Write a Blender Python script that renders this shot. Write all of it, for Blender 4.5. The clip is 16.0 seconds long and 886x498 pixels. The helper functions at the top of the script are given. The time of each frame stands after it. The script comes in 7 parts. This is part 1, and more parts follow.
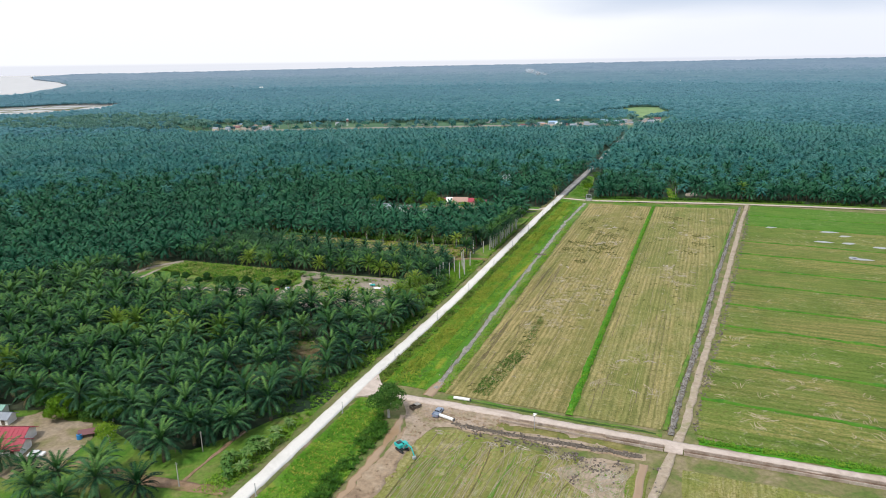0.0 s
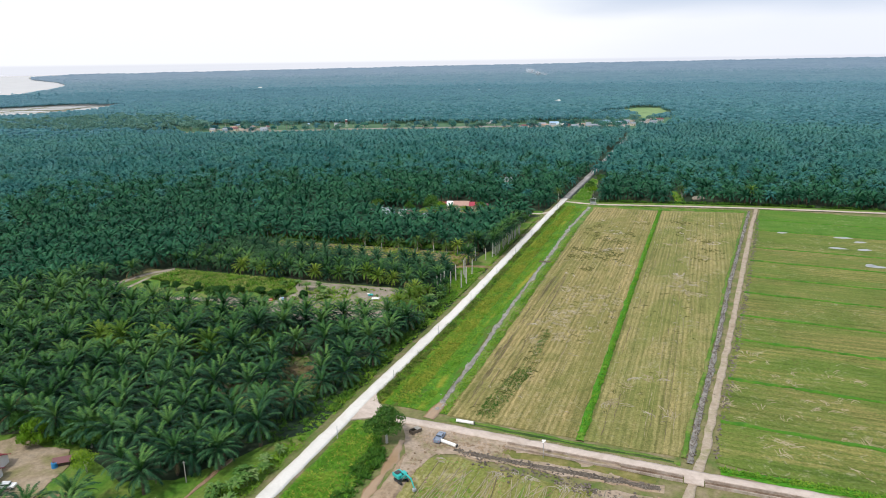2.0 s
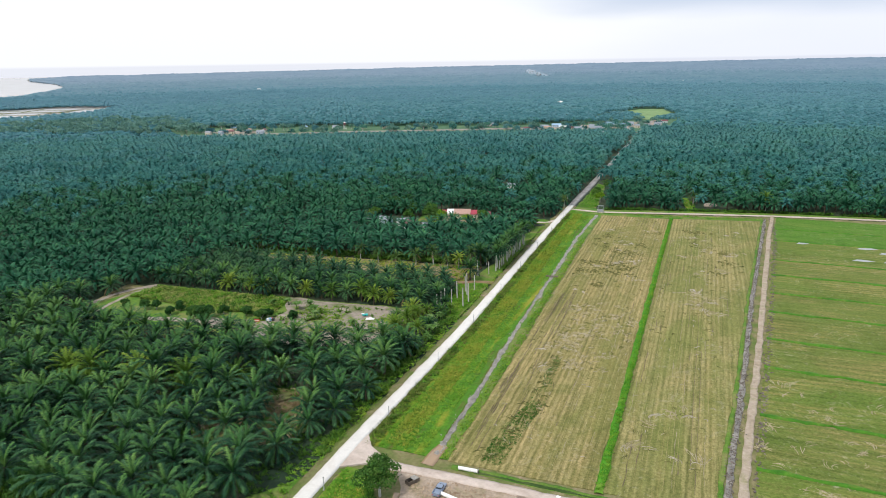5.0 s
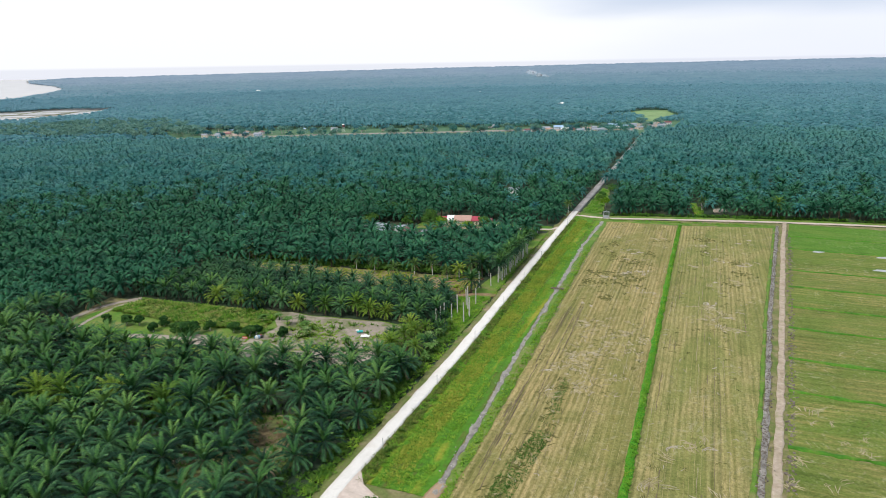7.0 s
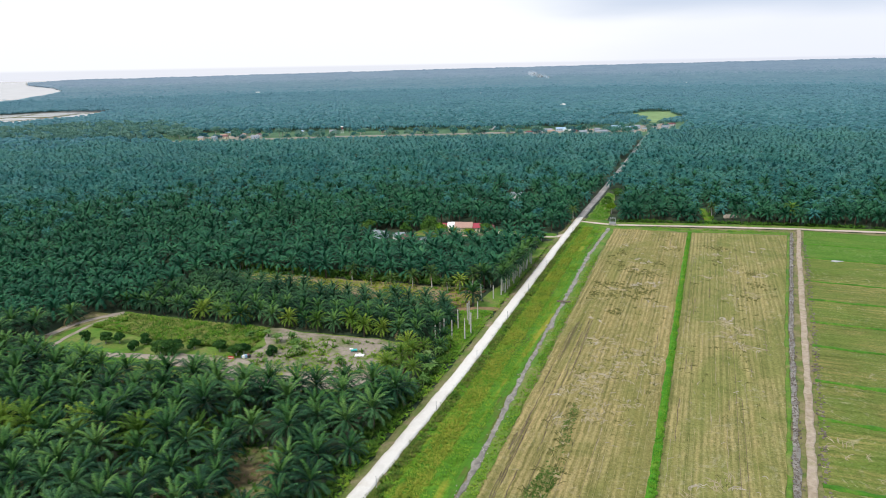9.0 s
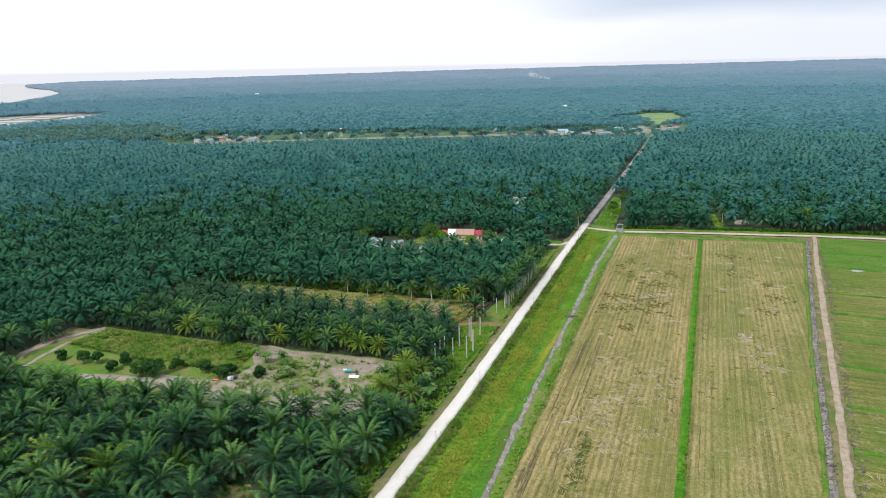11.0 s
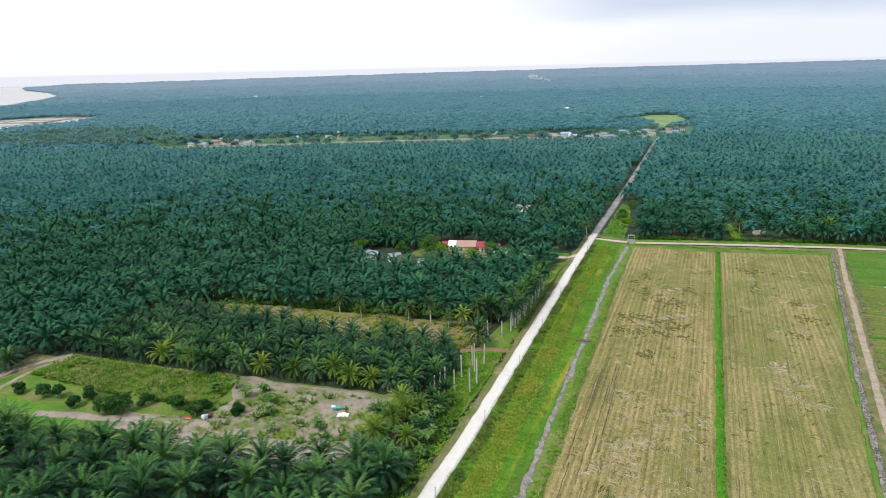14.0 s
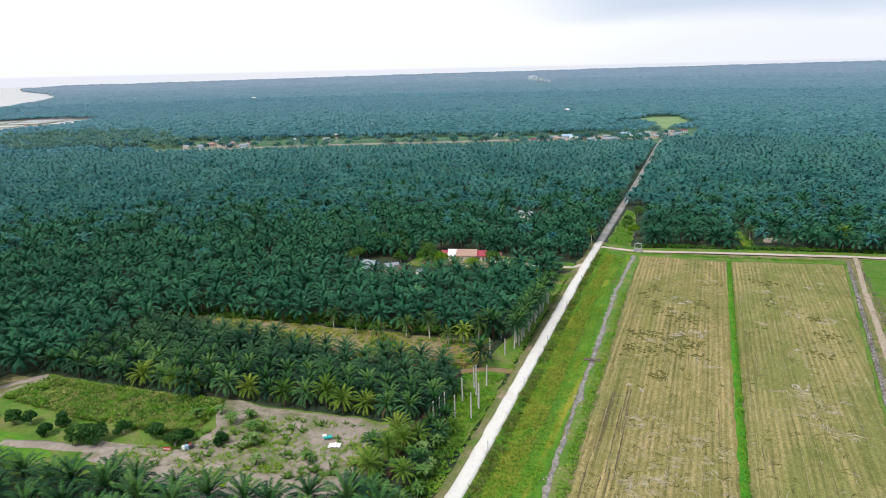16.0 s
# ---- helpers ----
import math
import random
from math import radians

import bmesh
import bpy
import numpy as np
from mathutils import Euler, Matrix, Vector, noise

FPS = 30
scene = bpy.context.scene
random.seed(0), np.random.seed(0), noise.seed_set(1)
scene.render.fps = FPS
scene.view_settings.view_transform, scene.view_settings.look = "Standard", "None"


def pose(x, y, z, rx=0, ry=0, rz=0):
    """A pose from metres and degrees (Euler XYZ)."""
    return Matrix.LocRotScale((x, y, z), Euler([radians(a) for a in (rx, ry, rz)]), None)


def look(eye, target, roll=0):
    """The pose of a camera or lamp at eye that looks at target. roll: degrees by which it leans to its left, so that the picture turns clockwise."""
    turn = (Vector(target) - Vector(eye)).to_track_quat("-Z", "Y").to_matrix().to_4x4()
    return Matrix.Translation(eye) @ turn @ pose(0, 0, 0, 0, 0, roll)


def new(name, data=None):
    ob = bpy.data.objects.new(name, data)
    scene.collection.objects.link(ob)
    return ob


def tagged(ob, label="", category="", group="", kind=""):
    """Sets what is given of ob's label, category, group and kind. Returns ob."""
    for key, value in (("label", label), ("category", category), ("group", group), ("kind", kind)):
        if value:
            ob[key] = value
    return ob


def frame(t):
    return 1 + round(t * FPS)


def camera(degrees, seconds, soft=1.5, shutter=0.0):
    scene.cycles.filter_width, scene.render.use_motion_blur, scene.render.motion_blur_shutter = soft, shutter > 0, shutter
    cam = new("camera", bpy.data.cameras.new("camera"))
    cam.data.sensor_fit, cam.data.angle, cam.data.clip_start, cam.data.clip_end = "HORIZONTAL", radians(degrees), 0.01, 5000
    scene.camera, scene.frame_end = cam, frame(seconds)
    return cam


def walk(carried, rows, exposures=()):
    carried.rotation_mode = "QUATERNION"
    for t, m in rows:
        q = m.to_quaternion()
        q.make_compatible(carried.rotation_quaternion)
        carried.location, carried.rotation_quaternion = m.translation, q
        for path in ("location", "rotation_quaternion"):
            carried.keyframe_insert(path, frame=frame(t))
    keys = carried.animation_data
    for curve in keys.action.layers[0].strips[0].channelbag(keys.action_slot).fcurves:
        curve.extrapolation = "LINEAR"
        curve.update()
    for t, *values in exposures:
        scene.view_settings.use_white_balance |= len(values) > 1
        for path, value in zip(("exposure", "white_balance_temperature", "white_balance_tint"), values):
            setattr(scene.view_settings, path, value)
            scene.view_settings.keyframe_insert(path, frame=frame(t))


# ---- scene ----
cam = camera(67.0, 16.0, 1.0)
# seconds, x, y, z, heading, pitch, roll
ROWS = [
    (0.0, 0.00, -0.00, 95.00, 21.422, -15.627, -0.772),
    (0.5, -1.31, 2.95, 95.00, 21.412, -15.634, -0.776),
    (1.0, -2.59, 5.86, 95.02, 21.405, -15.637, -0.784),
    (1.5, -3.86, 8.78, 95.06, 21.402, -15.637, -0.794),
    (2.0, -5.12, 11.75, 95.12, 21.402, -15.634, -0.807),
    (2.5, -6.38, 14.82, 95.17, 21.405, -15.628, -0.822),
    (3.0, -7.63, 17.99, 95.23, 21.410, -15.619, -0.839),
    (3.5, -8.89, 21.26, 95.29, 21.417, -15.607, -0.858),
    (4.0, -10.15, 24.65, 95.34, 21.426, -15.594, -0.878),
    (4.5, -11.43, 28.14, 95.38, 21.438, -15.579, -0.900),
    (5.0, -12.71, 31.72, 95.41, 21.450, -15.560, -0.923),
    (5.5, -14.00, 35.38, 95.43, 21.464, -15.541, -0.947),
    (6.0, -15.31, 39.10, 95.43, 21.479, -15.520, -0.972),
    (6.5, -16.64, 42.87, 95.41, 21.494, -15.497, -0.997),
    (7.0, -17.98, 46.67, 95.38, 21.510, -15.473, -1.023),
    (7.5, -19.33, 50.48, 95.34, 21.526, -15.447, -1.048),
    (8.0, -20.71, 54.30, 95.28, 21.542, -15.422, -1.074),
    (8.5, -22.10, 58.12, 95.20, 21.558, -15.395, -1.099),
    (9.0, -23.50, 61.92, 95.11, 21.573, -15.368, -1.124),
    (9.5, -24.92, 65.71, 95.01, 21.587, -15.340, -1.149),
    (10.0, -26.35, 69.49, 94.91, 21.600, -15.312, -1.173),
    (10.5, -27.79, 73.24, 94.80, 21.611, -15.284, -1.195),
    (11.0, -29.23, 76.98, 94.69, 21.621, -15.257, -1.216),
    (11.5, -30.68, 80.71, 94.58, 21.629, -15.229, -1.236),
    (12.0, -32.13, 84.42, 94.48, 21.635, -15.203, -1.254),
    (12.5, -33.57, 88.12, 94.40, 21.638, -15.177, -1.269),
    (13.0, -35.00, 91.81, 94.33, 21.639, -15.151, -1.283),
    (13.5, -36.43, 95.47, 94.29, 21.637, -15.128, -1.295),
    (14.0, -37.83, 99.09, 94.29, 21.631, -15.104, -1.303),
    (14.5, -39.21, 102.66, 94.32, 21.622, -15.083, -1.309),
    (15.0, -40.56, 106.14, 94.40, 21.610, -15.064, -1.312),
    (15.5, -41.87, 109.48, 94.54, 21.593, -15.046, -1.312),
    (16.0, -43.14, 112.63, 94.75, 21.572, -15.030, -1.308),
]
walk(cam, [(t, pose(x, y, z, 90 + pitch, 0, yaw) @ pose(0, 0, 0, 0, 0, roll)) for t, x, y, z, yaw, pitch, roll in ROWS],
     [(0.0, 0.0), (16.0, 0.0)])

# ---- light: bright thin overcast, soft sun high behind ----
SUN_UP, SUN_AZ = radians(56), radians(165)
world = bpy.data.worlds.new("sky")
world.use_nodes = True
scene.world = world
wn, wl = world.node_tree.nodes, world.node_tree.links
bg = wn["Background"]
sky = wn.new("ShaderNodeTexSky")
sky.sky_type = "NISHITA"
sky.sun_disc = False
sky.sun_elevation, sky.sun_rotation = SUN_UP, -SUN_AZ
sky.dust_density, sky.air_density = 3.0, 1.0
wc = wn.new("ShaderNodeTexCoord")
sep = wn.new("ShaderNodeSeparateXYZ")
wl.new(wc.outputs["Generated"], sep.inputs[0])
# high cloud: broad soft banks, stretched along the horizon
cmap = wn.new("ShaderNodeMapping")
cmap.inputs["Scale"].default_value = (1.5, 1.5, 9.0)
cmap.inputs["Location"].default_value = (0.35, 0.2, 0.1)
wl.new(wc.outputs["Generated"], cmap.inputs["Vector"])
cn = wn.new("ShaderNodeTexNoise")
cn.inputs["Scale"].default_value, cn.inputs["Detail"].default_value, cn.inputs["Roughness"].default_value = 1.6, 5.0, 0.45
wl.new(cmap.outputs["Vector"], cn.inputs["Vector"])
# the cloud thins to pale blue higher up towards +x
def span(value, lo, hi):
    n = wn.new("ShaderNodeMapRange")
    n.interpolation_type = "SMOOTHSTEP"
    n.inputs["From Min"].default_value, n.inputs["From Max"].default_value = lo, hi
    wl.new(value, n.inputs["Value"])
    return n.outputs["Result"]


def wmath(op, a, b):
    n = wn.new("ShaderNodeMath")
    n.operation = op
    for k, v in enumerate((a, b)):
        if isinstance(v, float):
            n.inputs[k].default_value = v
        else:
            wl.new(v, n.inputs[k])
    return n.outputs[0]


soft_noise = wmath("MULTIPLY", wmath("SUBTRACT", cn.outputs["Fac"], 0.5), 0.30)
high = span(wmath("ADD", sep.outputs["Z"], wmath("MULTIPLY", soft_noise, 0.14)), 0.044, 0.078)
east = span(wmath("ADD", sep.outputs["X"], soft_noise), -0.32, -0.05)
cr = wn.new("ShaderNodeMixRGB")
thin = wn.new("ShaderNodeMixRGB")
thin.inputs["Color1"].default_value, thin.inputs["Color2"].default_value = (1.11, 1.13, 1.18, 1), (0.99, 1.03, 1.14, 1)
veil = span(wmath("ADD", sep.outputs["X"], wmath("MULTIPLY", soft_noise, 2.0)), -0.30, 0.10)
wl.new(veil, thin.inputs["Fac"])
wl.new(thin.outputs[0], cr.inputs["Color1"])
cr.inputs["Color2"].default_value = (0.70, 0.79, 0.96, 1)
wl.new(wmath("MULTIPLY", high, east), cr.inputs["Fac"])
smul = wn.new("ShaderNodeMixRGB")
smul.blend_type = "MULTIPLY"
smul.inputs["Fac"].default_value = 1.0
smul.inputs["Color2"].default_value = (0.1, 0.1, 0.1, 1)
wl.new(sky.outputs["Color"], smul.inputs["Color1"])
cmix = wn.new("ShaderNodeMixRGB")
cmix.inputs["Fac"].default_value = 0.88
wl.new(smul.outputs[0], cmix.inputs["Color1"])
wl.new(cr.outputs[0], cmix.inputs["Color2"])
# the open sea and its pale lilac mist along the true horizon
mist = wn.new("ShaderNodeMixRGB")
mist.inputs["Color2"].default_value = (0.72, 0.75, 0.86, 1)
wl.new(wmath("MULTIPLY", wmath("SUBTRACT", 1.0, span(sep.outputs["Z"], -0.0005, 0.0035)), 0.55), mist.inputs["Fac"])
wl.new(cmix.outputs[0], mist.inputs["Color1"])
wl.new(mist.outputs[0], bg.inputs["Color"])
bg.inputs["Strength"].default_value = 1.0
sun_data = bpy.data.lights.new("sun", "SUN")
sun_data.energy, sun_data.angle, sun_data.color = 2.7, radians(6), (1.0, 0.95, 0.86)
sun = new("sun", sun_data)
sun.matrix_world = look((0, 0, 300), (-300 * math.cos(SUN_UP) * -math.sin(SUN_AZ), -300 * math.cos(SUN_UP) * math.cos(SUN_AZ), 300 - 300 * math.sin(SUN_UP)))


# ---- materials ----
def ramp_of(nt, fac, stops):
    r = nt.nodes.new("ShaderNodeValToRGB")
    els = r.color_ramp.elements
    while len(els) < len(stops):
        els.new(0.5)
    for e, (at, c) in zip(els, stops):
        e.position, e.color = at, (*c, 1)
    nt.links.new(fac, r.inputs["Fac"])
    return r.outputs["Color"]


def noise_of(nt, vec, scale, detail=3.0, rough=0.55, distort=0.0):
    n = nt.nodes.new("ShaderNodeTexNoise")
    n.inputs["Scale"].default_value, n.inputs["Detail"].default_value = scale, detail
    n.inputs["Roughness"].default_value, n.inputs["Distortion"].default_value = rough, distort
    nt.links.new(vec, n.inputs["Vector"])
    return n.outputs["Fac"]


def mix_of(nt, fac, a, b, blend="MIX"):
    m = nt.nodes.new("ShaderNodeMixRGB")
    m.blend_type = blend
    for sock, v in (("Fac", fac), ("Color1", a), ("Color2", b)):
        if isinstance(v, (int, float)):
            m.inputs[sock].default_value = v
        elif isinstance(v, tuple):
            m.inputs[sock].default_value = (*v, 1)
        else:
            nt.links.new(v, m.inputs[sock])
    return m.outputs["Color"]


def math_of(nt, op, a, b=0.0):
    m = nt.nodes.new("ShaderNodeMath")
    m.operation = op
    m.use_clamp = op in ("SUBTRACT", "MULTIPLY", "ADD")
    for i, v in enumerate((a, b)):
        if isinstance(v, (int, float)):
            m.inputs[i].default_value = v
        else:
            nt.links.new(v, m.inputs[i])
    return m.outputs[0]


def stretched(nt, vec, scale):
    m = nt.nodes.new("ShaderNodeMapping")
    m.inputs["Scale"].default_value = scale
    nt.links.new(vec, m.inputs["Vector"])
    return m.outputs["Vector"]


def base_mat(name, rough=0.8, spec=0.3):
    m = bpy.data.materials.new(name)
    m.use_nodes = True
    nt = m.node_tree
    b = nt.nodes["Principled BSDF"]
    b.inputs["Roughness"].default_value = rough
    b.inputs["Specular IOR Level"].default_value = spec
    pos = nt.nodes.new("ShaderNodeNewGeometry").outputs["Position"]
    return m, nt, b, pos


def bump(nt, b, height, strength, dist):
    n = nt.nodes.new("ShaderNodeBump")
    n.inputs["Strength"].default_value, n.inputs["Distance"].default_value = strength, dist
    nt.links.new(height, n.inputs["Height"])
    nt.links.new(n.outputs["Normal"], b.inputs["Normal"])


def earth_mat(name, c1, c2, c3, big=0.05, fine=1.2, rough=0.9, bump_m=0.1, spec=0.2, contrast=0.75):
    """Three colours, patched by a broad noise and broken up by a fine one."""
    m, nt, b, pos = base_mat(name, rough, spec)
    n1, n2 = noise_of(nt, pos, big, 5, 0.6, 0.5), noise_of(nt, pos, fine, 4, 0.65)
    col = ramp_of(nt, n1, [(0.34, c1), (0.52, c2), (0.68, c3)])
    col = mix_of(nt, contrast, col, ramp_of(nt, n2, [(0.25, (0.42, 0.42, 0.42)), (0.75, (1.0, 1.0, 1.0))]), "MULTIPLY")
    nt.links.new(col, b.inputs["Base Color"])
    bump(nt, b, n2, 0.7, bump_m)
    return m


def leaf_mat(name, dark, mid, light, grain=0.11, rough=0.55, spec=0.12, translucent=0.3, vary=0.55, stands=0.0):
    m, nt, b, pos = base_mat(name, rough, spec)
    info = nt.nodes.new("ShaderNodeObjectInfo").outputs["Random"]
    n = math_of(nt, "ADD", math_of(nt, "MULTIPLY", noise_of(nt, pos, grain, 2, 0.6), 0.45), math_of(nt, "MULTIPLY", info, 0.20))
    n = math_of(nt, "ADD", n, math_of(nt, "MULTIPLY", noise_of(nt, pos, grain * 7, 2, 0.6), 0.35))
    col = ramp_of(nt, n, [(0.36, dark), (0.49, mid), (0.64, light)])
    isl = nt.nodes.new("ShaderNodeNewGeometry").outputs["Random Per Island"]
    col = mix_of(nt, vary, col, ramp_of(nt, isl, [(0.0, (0.45, 0.5, 0.5)), (0.7, (0.95, 0.95, 0.9)), (1.0, (1.0, 1.0, 0.8))]), "MULTIPLY")
    if stands:
        col = mix_of(nt, stands, col, ramp_of(nt, noise_of(nt, pos, 0.006, 4, 0.6, 0.4), [(0.36, (0.62, 0.68, 0.74)), (0.52, (0.95, 0.95, 0.95)), (0.66, (1.0, 1.0, 0.86))]), "MULTIPLY")
    nt.links.new(col, b.inputs["Base Color"])
    t = nt.nodes.new("ShaderNodeBsdfTranslucent")
    nt.links.new(col, t.inputs["Color"])
    mx = nt.nodes.new("ShaderNodeMixShader")
    mx.inputs[0].default_value = translucent
    nt.links.new(b.outputs[0], mx.inputs[1])
    nt.links.new(t.outputs[0], mx.inputs[2])
    nt.links.new(mx.outputs[0], nt.nodes["Material Output"].inputs["Surface"])
    return m


def paint_mat(name, c, rough=0.6, spec=0.4, wear=0.25, scale=0.8, metal=0.0):
    m, nt, b, pos = base_mat(name, rough, spec)
    n = noise_of(nt, pos, scale, 5, 0.7)
    dull = tuple(x * 0.55 + 0.03 for x in c)
    nt.links.new(mix_of(nt, math_of(nt, "MULTIPLY", ramp_of(nt, n, [(0.4, (0, 0, 0)), (0.75, (1, 1, 1))]), wear), c, dull), b.inputs["Base Color"])
    b.inputs["Metallic"].default_value = metal
    bump(nt, b, n, 0.15, 0.02)
    return m


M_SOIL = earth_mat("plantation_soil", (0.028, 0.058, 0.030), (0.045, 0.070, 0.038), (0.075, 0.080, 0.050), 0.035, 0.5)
M_GRASS = earth_mat("rough_grass", (0.075, 0.22, 0.018), (0.15, 0.26, 0.028), (0.30, 0.28, 0.05), 0.11, 0.8, 0.8, 0.25)
M_LAWN = earth_mat("lawn_grass", (0.075, 0.20, 0.02), (0.14, 0.24, 0.035), (0.25, 0.24, 0.09), 0.11, 1.1, 0.8, 0.15)
M_WEEDS = earth_mat("weedy_earth", (0.12, 0.18, 0.04), (0.22, 0.21, 0.09), (0.33, 0.27, 0.17), 0.16, 1.0, 0.9, 0.2)
M_GARDENSOIL = earth_mat("weedy_sandy_soil", (0.14, 0.18, 0.055), (0.33, 0.28, 0.232), (0.41, 0.355, 0.30), 0.12, 0.8, contrast=0.6)
M_GARDEN = earth_mat("garden_green", (0.060, 0.155, 0.085), (0.095, 0.200, 0.105), (0.175, 0.260, 0.135), 0.03, 0.3)
M_BUND = earth_mat("bund_grass", (0.05, 0.24, 0.010), (0.08, 0.29, 0.014), (0.16, 0.30, 0.03), 0.2, 1.1, 0.8, 0.3)
M_PLOTBUND = earth_mat("plot_bund_grass", (0.045, 0.165, 0.012), (0.075, 0.225, 0.016), (0.15, 0.235, 0.035), 0.2, 1.1, 0.8, 0.3)
M_DIRT = earth_mat("bare_dirt", (0.28, 0.20, 0.135), (0.40, 0.30, 0.205), (0.47, 0.38, 0.28), 0.12, 0.9)
M_REDDIRT = earth_mat("red_laterite_dirt", (0.22, 0.20, 0.07), (0.32, 0.21, 0.13), (0.40, 0.28, 0.19), 0.10, 0.9)
M_SAND = earth_mat("pale_sandy_soil", (0.33, 0.28, 0.232), (0.41, 0.355, 0.30), (0.25, 0.235, 0.145), 0.09, 0.7, contrast=0.6)
M_GRAVEL = earth_mat("white_gravel", (0.62, 0.60, 0.56), (0.70, 0.68, 0.64), (0.64, 0.61, 0.56), 0.15, 1.8, 0.9, 0.03, 0.2, 0.22)
M_ASPHALT = earth_mat("worn_asphalt", (0.28, 0.27, 0.26), (0.36, 0.35, 0.34), (0.44, 0.42, 0.39), 0.1, 1.5, 0.85, 0.03)
M_TRACK = earth_mat("farm_track", (0.47, 0.385, 0.325), (0.60, 0.51, 0.45), (0.51, 0.43, 0.365), 0.15, 1.0, 0.9, 0.06, 0.2, 0.4)
M_PINKTRACK = earth_mat("pale_dirt_track", (0.34, 0.275, 0.19), (0.46, 0.38, 0.30), (0.29, 0.27, 0.14), 0.25, 0.9, 0.9, 0.06, 0.2, 0.6)
M_SHOULDER = earth_mat("weedy_dirt_shoulder", (0.12, 0.19, 0.035), (0.20, 0.205, 0.085), (0.37, 0.28, 0.205), 0.12, 0.9)
M_CHURN = earth_mat("churned_pale_dirt", (0.27, 0.235, 0.125), (0.42, 0.33, 0.25), (0.51, 0.42, 0.335), 0.16, 1.0)
M_DARKGREEN = earth_mat("dark_ditch_weeds", (0.035, 0.075, 0.016), (0.055, 0.105, 0.022), (0.10, 0.14, 0.04), 0.3, 1.2)
M_WETMUD = earth_mat("wet_grey_mud", (0.085, 0.072, 0.058), (0.14, 0.118, 0.095), (0.22, 0.19, 0.15), 0.35, 1.3)
M_DRYWEED = earth_mat("olive_dry_weeds", (0.13, 0.17, 0.035), (0.23, 0.21, 0.07), (0.32, 0.27, 0.12), 0.2, 1.0)
M_CANALWALL = earth_mat("stained_canal_concrete", (0.36, 0.28, 0.22), (0.47, 0.39, 0.33), (0.55, 0.48, 0.42), 0.3, 1.5)
M_CONCRETE = earth_mat("concrete", (0.36, 0.34, 0.31), (0.46, 0.44, 0.40), (0.52, 0.50, 0.46), 0.3, 2.5, 0.85, 0.02)


def field_mat(name, straw, olive, green, along_x=False, period=1.4, greenness=0.5, straw_amt=0.5, rowy=0.10):
    """Harvested paddy: stubble rows and swaths, green regrowth in patches, trampled straw in swirls."""
    m, nt, b, pos = base_mat(name, 0.9, 0.1)
    axis = (0.10, 1.0, 1.0) if along_x else (1.0, 0.035, 1.0)
    rows = nt.nodes.new("ShaderNodeTexWave")
    rows.bands_direction = "Y" if along_x else "X"
    rows.inputs["Scale"].default_value = 0.314 / period
    rows.inputs["Distortion"].default_value, rows.inputs["Detail"].default_value = 3.0, 3.0
    rows.inputs["Detail Scale"].default_value = 0.35
    nt.links.new(stretched(nt, pos, (1, 0.12, 1) if not along_x else (0.12, 1, 1)), rows.inputs["Vector"])
    jog = nt.nodes.new("ShaderNodeVectorMath")
    jog.operation = "MULTIPLY_ADD"
    jn = nt.nodes.new("ShaderNodeTexNoise")
    jn.inputs["Scale"].default_value, jn.inputs["Detail"].default_value = 0.22, 3.0
    nt.links.new(pos, jn.inputs["Vector"])
    nt.links.new(jn.outputs["Color"], jog.inputs[0])
    jog.inputs[1].default_value = (60.0, 1.2, 0.0) if along_x else (1.2, 90.0, 0.0)
    nt.links.new(pos, jog.inputs[2])
    lines = noise_of(nt, stretched(nt, jog.outputs["Vector"], axis), 1.3, 5, 0.78, 0.2)
    broad = noise_of(nt, stretched(nt, pos, (axis[0] ** 0.5, axis[1] ** 0.35, 1)), 0.05, 5, 0.65, 0.8)
    fine = noise_of(nt, pos, 1.3, 5, 0.75)
    swirl = noise_of(nt, pos, 0.16, 6, 0.75, 3.0)
    where = noise_of(nt, pos, 0.03, 2, 0.5)
    mixed = math_of(nt, "ADD", math_of(nt, "MULTIPLY", rows.outputs["Fac"], rowy), math_of(nt, "MULTIPLY", lines, 1.0 - rowy))
    col = ramp_of(nt, mixed, [(0.30, tuple(c * 0.7 for c in olive)), (0.42, olive), (0.56, straw), (0.70, tuple(min(1, c * 1.25) for c in straw))])
    g = math_of(nt, "MULTIPLY", ramp_of(nt, broad, [(0.54 - greenness * 0.2, (0, 0, 0)), (0.70 - greenness * 0.2, (1, 1, 1))]), 0.75)
    col = mix_of(nt, g, col, mix_of(nt, mixed, olive, green))
    s = math_of(nt, "MULTIPLY", ramp_of(nt, swirl, [(0.55, (0, 0, 0)), (0.63, (1, 1, 1))]), math_of(nt, "MULTIPLY", ramp_of(nt, where, [(0.38, (0, 0, 0)), (0.55, (1, 1, 1))]), straw_amt))
    col = mix_of(nt, s, col, (0.50, 0.45, 0.33))
    d = math_of(nt, "MULTIPLY", ramp_of(nt, swirl, [(0.36, (1, 1, 1)), (0.43, (0, 0, 0))]), straw_amt)
    col = mix_of(nt, d, col, (0.15, 0.135, 0.045))
    swath = noise_of(nt, stretched(nt, pos, (0.03, 1.0, 1.0) if along_x else (1.0, 0.018, 1.0)), 0.42, 3, 0.7)
    col = mix_of(nt, 0.8, col, ramp_of(nt, swath, [(0.34, (0.66, 0.70, 0.62)), (0.50, (0.96, 0.97, 0.95)), (0.64, (1.0, 0.96, 0.94))]), "MULTIPLY")
    blot = noise_of(nt, pos, 0.045, 5, 0.7, 1.2)
